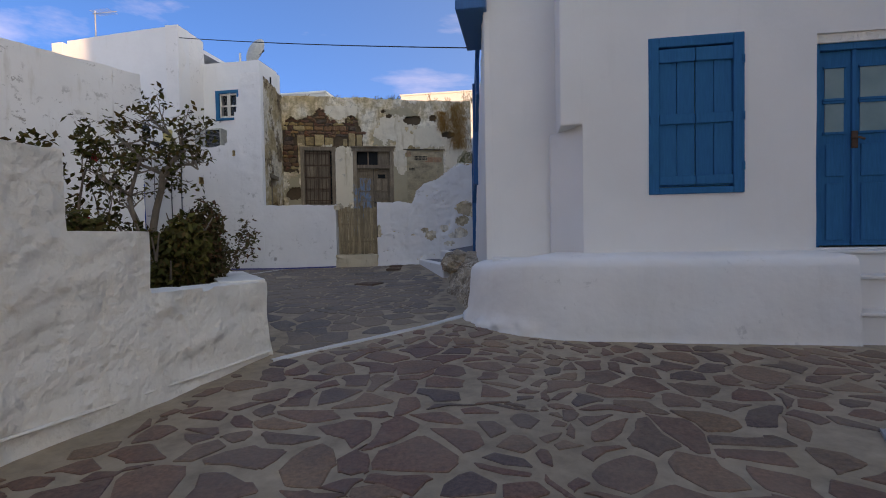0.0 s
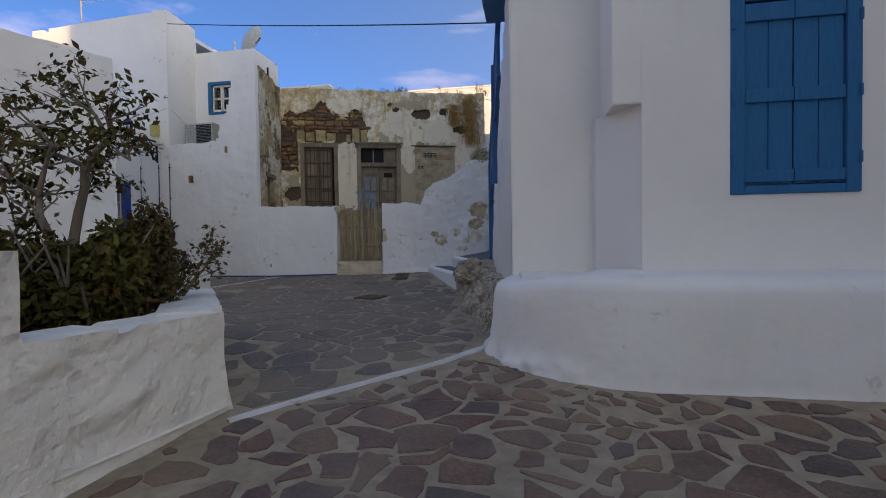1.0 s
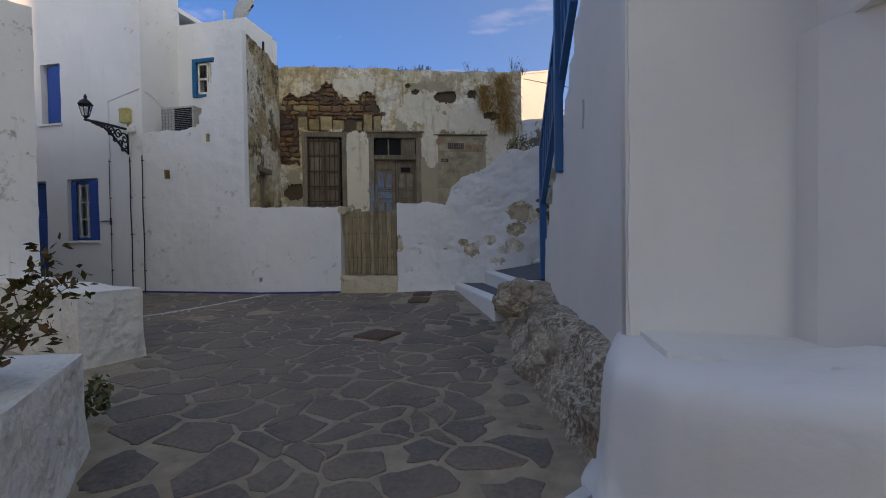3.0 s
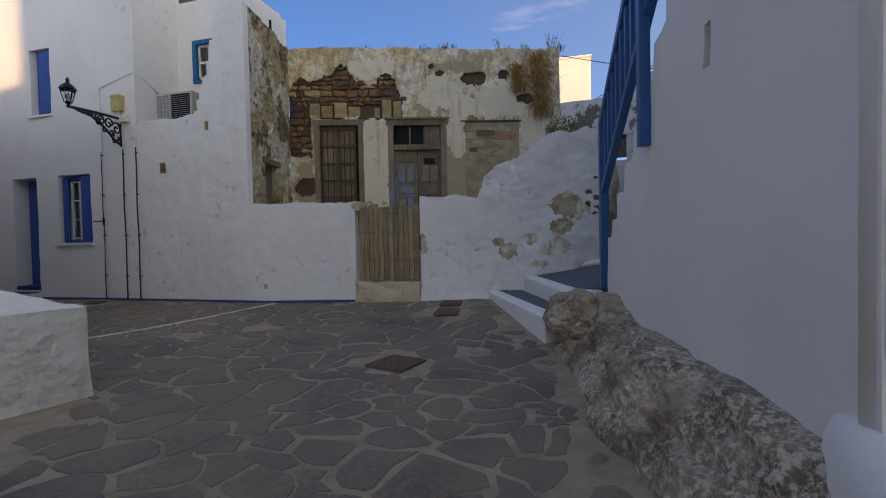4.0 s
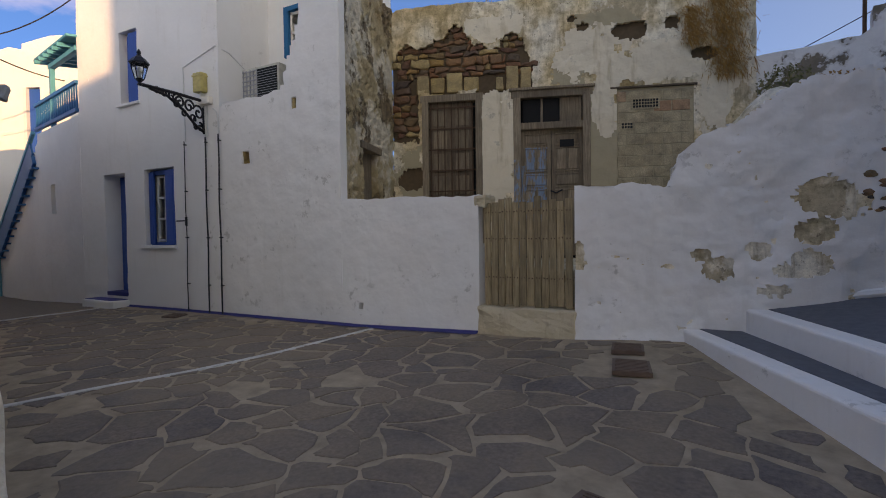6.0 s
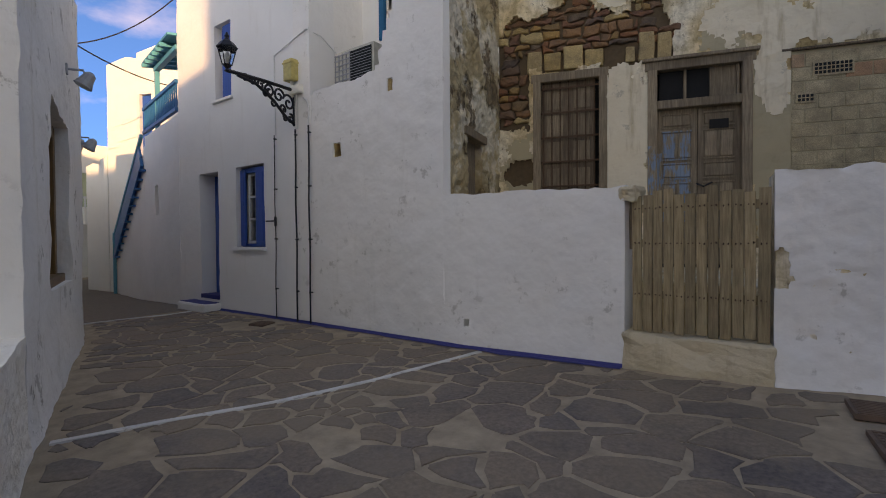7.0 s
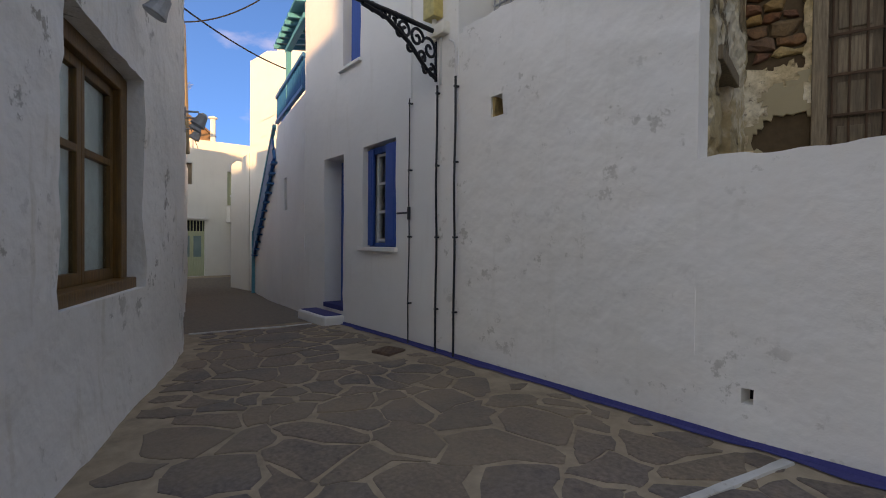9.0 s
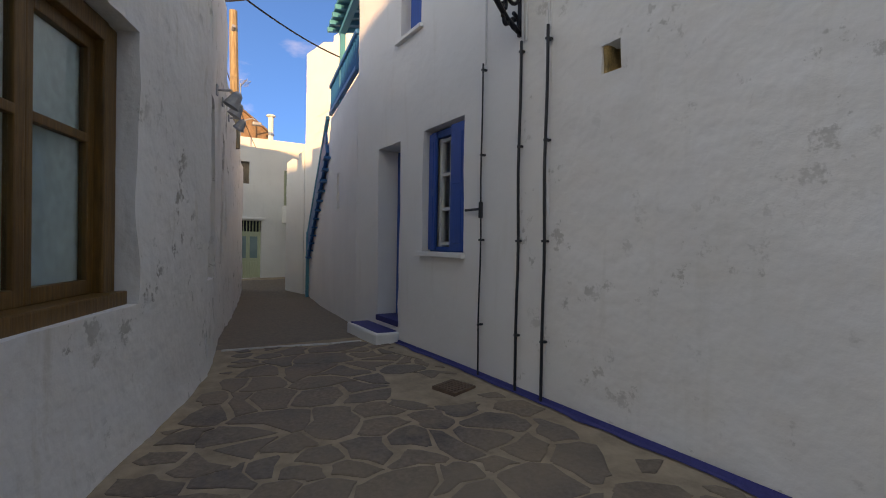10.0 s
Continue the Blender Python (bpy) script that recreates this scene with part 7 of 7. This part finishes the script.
def stalks(x0, x1, n, zf, hgt, seed, leaf, label, pos):
    rng = random.Random(seed)
    bm = bm_new()
    for _ in range(n):
        x = rng.uniform(x0, x1)
        p = pos(x)
        h = hgt * rng.uniform(0.4, 1.2)
        for k in range(3):
            d = Vector((rng.uniform(-0.4, 0.4), rng.uniform(-0.4, 0.4), 1)).normalized()
            pts = [Vector((p.x, p.y, zf)), Vector((p.x, p.y, zf)) + d * h * 0.5, Vector((p.x, p.y, zf)) + d * h + Vector((rng.uniform(-0.05, 0.05), 0, 0))]
            add_tube(bm, pts, [0.005, 0.004, 0.002], 4)
            for _k in range(4):
                add_leaf(bm, pts[2].lerp(pts[1], rng.random()), 0.02, rng)
    return tagged(obj("weed", bm, leaf), label, "weed", group="weeds on the walls")


fp = lambda x: along(A_FAC, B_FAC, fu(x), -0.2)
stalks(-3.5, -2.6, 26, 6.05, 0.22, 51, M_GREENWEED, "scrubby weeds growing on the ruin's parapet", fp)
stalks(-0.4, 0.0, 12, 6.05, 0.45, 52, M_GREENWEED, "tall weeds at the ruin's broken corner", fp)
stalks(-6.0, -4.0, 7, 6.05, 0.18, 53, M_DRYWEED, "a few dry stalks on the ruin's parapet", fp)
stalks(-1.6, -0.8, 6, 6.05, 0.3, 54, M_DRYWEED, "a few dry stalks on the ruin's parapet", fp)
# dry grass hanging down the cracked corner of the ruin
rng = random.Random(61)
bm = bm_new()
for _ in range(2400):
    x = rng.gauss(-0.66, 0.17) if rng.random() < 0.72 else rng.gauss(-1.18, 0.09)
    z = rng.uniform(4.4, 6.0) if x > -0.95 else rng.uniform(5.0, 5.7)
    x += 0.12 * (5.85 - z) * rng.uniform(-0.5, 1)
    p = along(A_FAC, B_FAC, fu(x), rng.uniform(0.01, 0.09), z)
    q = p + Vector((rng.uniform(-0.12, 0.12), -0.03 - rng.uniform(0, 0.05), rng.uniform(-0.24, 0.10)))
    w = Vector((0.006, 0.002, 0.004))
    vs = [bm.verts.new(p - w), bm.verts.new(p + w), bm.verts.new(q)]
    bm.faces.new(vs)
tagged(obj("dry_grass", bm, M_DRYWEED), "rust-brown dry grass hanging down the ruin's corner", "weed", kind="stuff")
tuft((-0.05, 15.2, 3.60), (0.36, 0.3, 0.28), 620, 0.03, 71, M_GREENWEED, "wild greyish bush growing above the broken wall")
tuft((0.2, 13.75, 3.2), (0.3, 0.14, 0.1), 240, 0.025, 72, M_DRYWEED, "dry weeds along the broken wall's top")
mound = bm_new()
bmesh.ops.create_icosphere(mound, subdivisions=4, radius=1.0)
roughen(mound, 0.12, 2.0, 5)
bmesh.ops.transform(mound, matrix=Matrix.Translation((0.0, 15.0, 2.2)) @ Matrix.Diagonal((1.0, 1.2, 1.25, 1)), verts=mound.verts)
tagged(obj("rubble_mound", mound, M_RUIN), "heap of earth and rubble behind the broken wall", "rubble")


# ---- painted lines on the ground ----
def ground_line(pts, width, label, seed, lift=0.016):
    bm = bm_new()
    fine = []
    for (xa, ya), (xb, yb) in zip(pts, pts[1:]):
        n = max(2, int(math.hypot(xb - xa, yb - ya) / 0.12))
        fine += [(xa + (xb - xa) * i / n, ya + (yb - ya) * i / n) for i in range(n)]
    fine.append(pts[-1])
    sm = [fine[0]] + [tuple((fine[i - 1][k] + 2 * fine[i][k] + fine[i + 1][k]) / 4 for k in (0, 1)) for i in range(1, len(fine) - 1)] + [fine[-1]]
    prev = None
    for i, (x, y) in enumerate(sm):
        x0, y0 = sm[max(0, i - 1)]
        x1, y1 = sm[min(len(sm) - 1, i + 1)]
        d = Vector((x1 - x0, y1 - y0)).normalized()
        n = Vector((-d.y, d.x))
        w = width * (0.5 + 0.13 * fbm((x * 4, y * 4, seed), 3))
        row = []
        for s, dz in ((-1, -0.03), (-0.8, 0), (0.8, 0), (1, -0.03)):
            px, py = x + n.x * w * s, y + n.y * w * s
            row.append(bm.verts.new((px, py, ground_z(px, py) + lift + dz)))
        if prev:
            for k in range(3):
                bm.faces.new((prev[k], prev[k + 1], row[k + 1], row[k]))
        prev = row
    bmesh.ops.recalc_face_normals(bm, faces=bm.faces)
    return tagged(obj("trim", bm, M_WHITELINE), label, "painted line", kind="structure")


LINE1 = [(0.86, 6.25), (0.45, 5.72), (0.0, 5.28), (-0.42, 4.86), (-0.72, 4.50), (-0.90, 4.26)]
ground_line(LINE1, 0.09, "worn white line painted across the paving", 1)
ground_line([(-6.5, 9.12), (-6.25, 9.75), (-5.88, 10.5), (-5.6, 11.4), (-5.42, 12.3), (-5.3, 12.9)], 0.07, "white line painted across the alley mouth", 2)
ground_line([(-12.1, 10.9), (-11.95, 11.6), (-11.75, 12.2), (-11.72, 12.6)], 0.06, "white line painted across the alley", 3)


# smooth cement floor of the alley beyond the last painted line
def alley_floor_bm():
    bm, prev = bm_new(), None
    for i in range(28):
        x = -11.95 - i * 0.41
        lo = float(np.interp(-x, [10.9, 14.4, 21.5, 23.2], [10.66, 11.18, 12.5, 11.0])) - 0.05
        hi = float(np.interp(-x, [11.9, 13.0, 20.2, 23.2], [12.99, 13.0, 14.27, 15.4])) + 0.02
        row = []
        for k in range(9):
            y = lo + (hi - lo) * k / 8
            xx = x + (0.22 * (1 - k / 8) * -1 if i == 0 else 0)
            row.append(bm.verts.new((xx, y, ground_z(xx, y) + 0.006 + 0.004 * fbm((xx, y, 0), 2))))
        if prev:
            for k in range(8):
                bm.faces.new((prev[k], prev[k + 1], row[k + 1], row[k]))
        prev = row
    bmesh.ops.recalc_face_normals(bm, faces=bm.faces)
    return bm


tagged(obj("pavement_cement", alley_floor_bm(), M_CEMENTFLOOR), "worn grey-brown cement floor of the narrow alley", "paving", kind="structure")


# ---- flagstone paving ----
def stone_faces(bm, poly, lift, c):
    lo = [bm.verts.new((x - c[0], y - c[1], ground_z(x, y) - 0.02 - c[2])) for x, y in poly]
    mx, my = sum(p[0] for p in poly) / len(poly), sum(p[1] for p in poly) / len(poly)
    mid = [bm.verts.new((x - c[0], y - c[1], ground_z(x, y) + lift * 0.55 - c[2])) for x, y in poly]
    hi = []
    for x, y in poly:
        d = math.hypot(mx - x, my - y)
        k = min(0.012 / max(d, 1e-4), 0.3)
        xx, yy = x + (mx - x) * k, y + (my - y) * k
        hi.append(bm.verts.new((xx - c[0], yy - c[1], ground_z(xx, yy) + lift - c[2])))
    n = len(poly)
    for i in range(n):
        j = (i + 1) % n
        bm.faces.new((lo[i], lo[j], mid[j], mid[i]))
        bm.faces.new((mid[i], mid[j], hi[j], hi[i]))
    bm.faces.new(hi)


def inside(x, y, poly):
    ok = False
    for i, (xa, ya) in enumerate(poly):
        xb, yb = poly[i - 1]
        if (ya > y) != (yb > y) and x < (xb - xa) * (y - ya) / (yb - ya) + xa:
            ok = not ok
    return ok


SQUARE = [(-1.55, 0.0), (-1.0, 4.3), (-0.92, 4.2), (-0.42, 4.78), (0.0, 5.2), (0.45, 5.64), (0.9, 6.1), (1.1, 5.75), (1.5, 5.4), (2.0, 5.18), (9.5, 5.14), (11, 4), (11, -6), (-1.9, -6)]
YARD = [(-0.94, 4.36), (-0.46, 4.95), (0.0, 5.38), (0.42, 5.82), (0.82, 6.3), (0.6, 7.2), (0.3, 8.3), (0.08, 9.5), (-0.1, 10.5), (-0.2, 10.6), (-1.38, 13.4), (-2.4, 12.95), (-3.7, 12.95), (-11.75, 12.86), (-11.8, 12.2), (-12.0, 11.6), (-12.15, 10.95), (-10.9, 10.72), (-6.4, 9.05), (-3.9, 8.2), (-3.5, 7.3), (-2.4, 6.2), (-1.1, 4.5)]
COVERS = [(-1.57, 9.55, 0.36), (-1.7, 12.05, 0.34), (-1.8, 12.65, 0.30), (-9.25, 12.54, 0.28), (3.85, 2.87, 0.36)]


def lay(seeds, size, gap, area, mat, name, parent, lift, seed, near):
    rng = random.Random(seed)
    rest = bm_new()
    made = 0
    for i, poly in cells(seeds, size * 2.4):
        cx, cy = sum(p[0] for p in poly) / len(poly), sum(p[1] for p in poly) / len(poly)
        if not inside(cx, cy, area):
            continue
        if any(math.hypot(cx - a, cy - b2) < r for a, b2, r in COVERS):
            continue
        st = rounded(poly, gap, rng, 0.22)
        if not st or not all(inside(x, y, area) for x, y in st):
            keep = [p for p in (st or poly) if inside(*p, area)] + [(cx, cy)]
            ox, oy = sum(p[0] for p in keep) / len(keep), sum(p[1] for p in keep) / len(keep)
            for k in (0.88, 0.76, 0.64, 0.52, 0.4, 0.0):
                st = rounded([(ox + (x - ox) * k, oy + (y - oy) * k) for x, y in poly], gap, rng) if k else None
                if st and all(inside(x, y, area) for x, y in st):
                    break
            if not st:
                continue
        if rng.random() < 0.02:
            continue
        h = lift * rng.uniform(0.75, 1.25)
        if near(cx, cy) and made < 300:
            bm = bm_new()
            c = (cx, cy, ground_z(cx, cy))
            stone_faces(bm, st, h, c)
            o = obj(name, bm, mat, parent)
            o.location = c
            made += 1
        else:
            stone_faces(rest, st, h, (0, 0, 0))
    if len(rest.verts):
        o = obj(name + "s_beyond", rest, mat, parent)
        o["kind"] = "stuff"
    else:
        rest.free()


sq = thing("pavement_square", (0, 0, 0), "reddish crazy paving with wide pale joints", "paving", kind="structure")
yd = thing("pavement_alley", (0, 0, 0), "blue-grey flagstone paving of the alley and yard", "paving", kind="structure")
lay(scattered(-2.2, 11, -6.0, 6.6, 0.12, 0.30, 5, 60000), 0.34, 0.026, SQUARE, M_PAVE_RED, "flagstone", sq, 0.009, 6, lambda x, y: y > 1.2 and x < 4.2)
lay(scattered(-23.5, 1.2, 4.2, 15.0, 0.16, 0.44, 7, 70000), 0.45, 0.016, YARD, M_PAVE, "flagstone", yd, 0.007, 8, lambda x, y: x > -6.8)
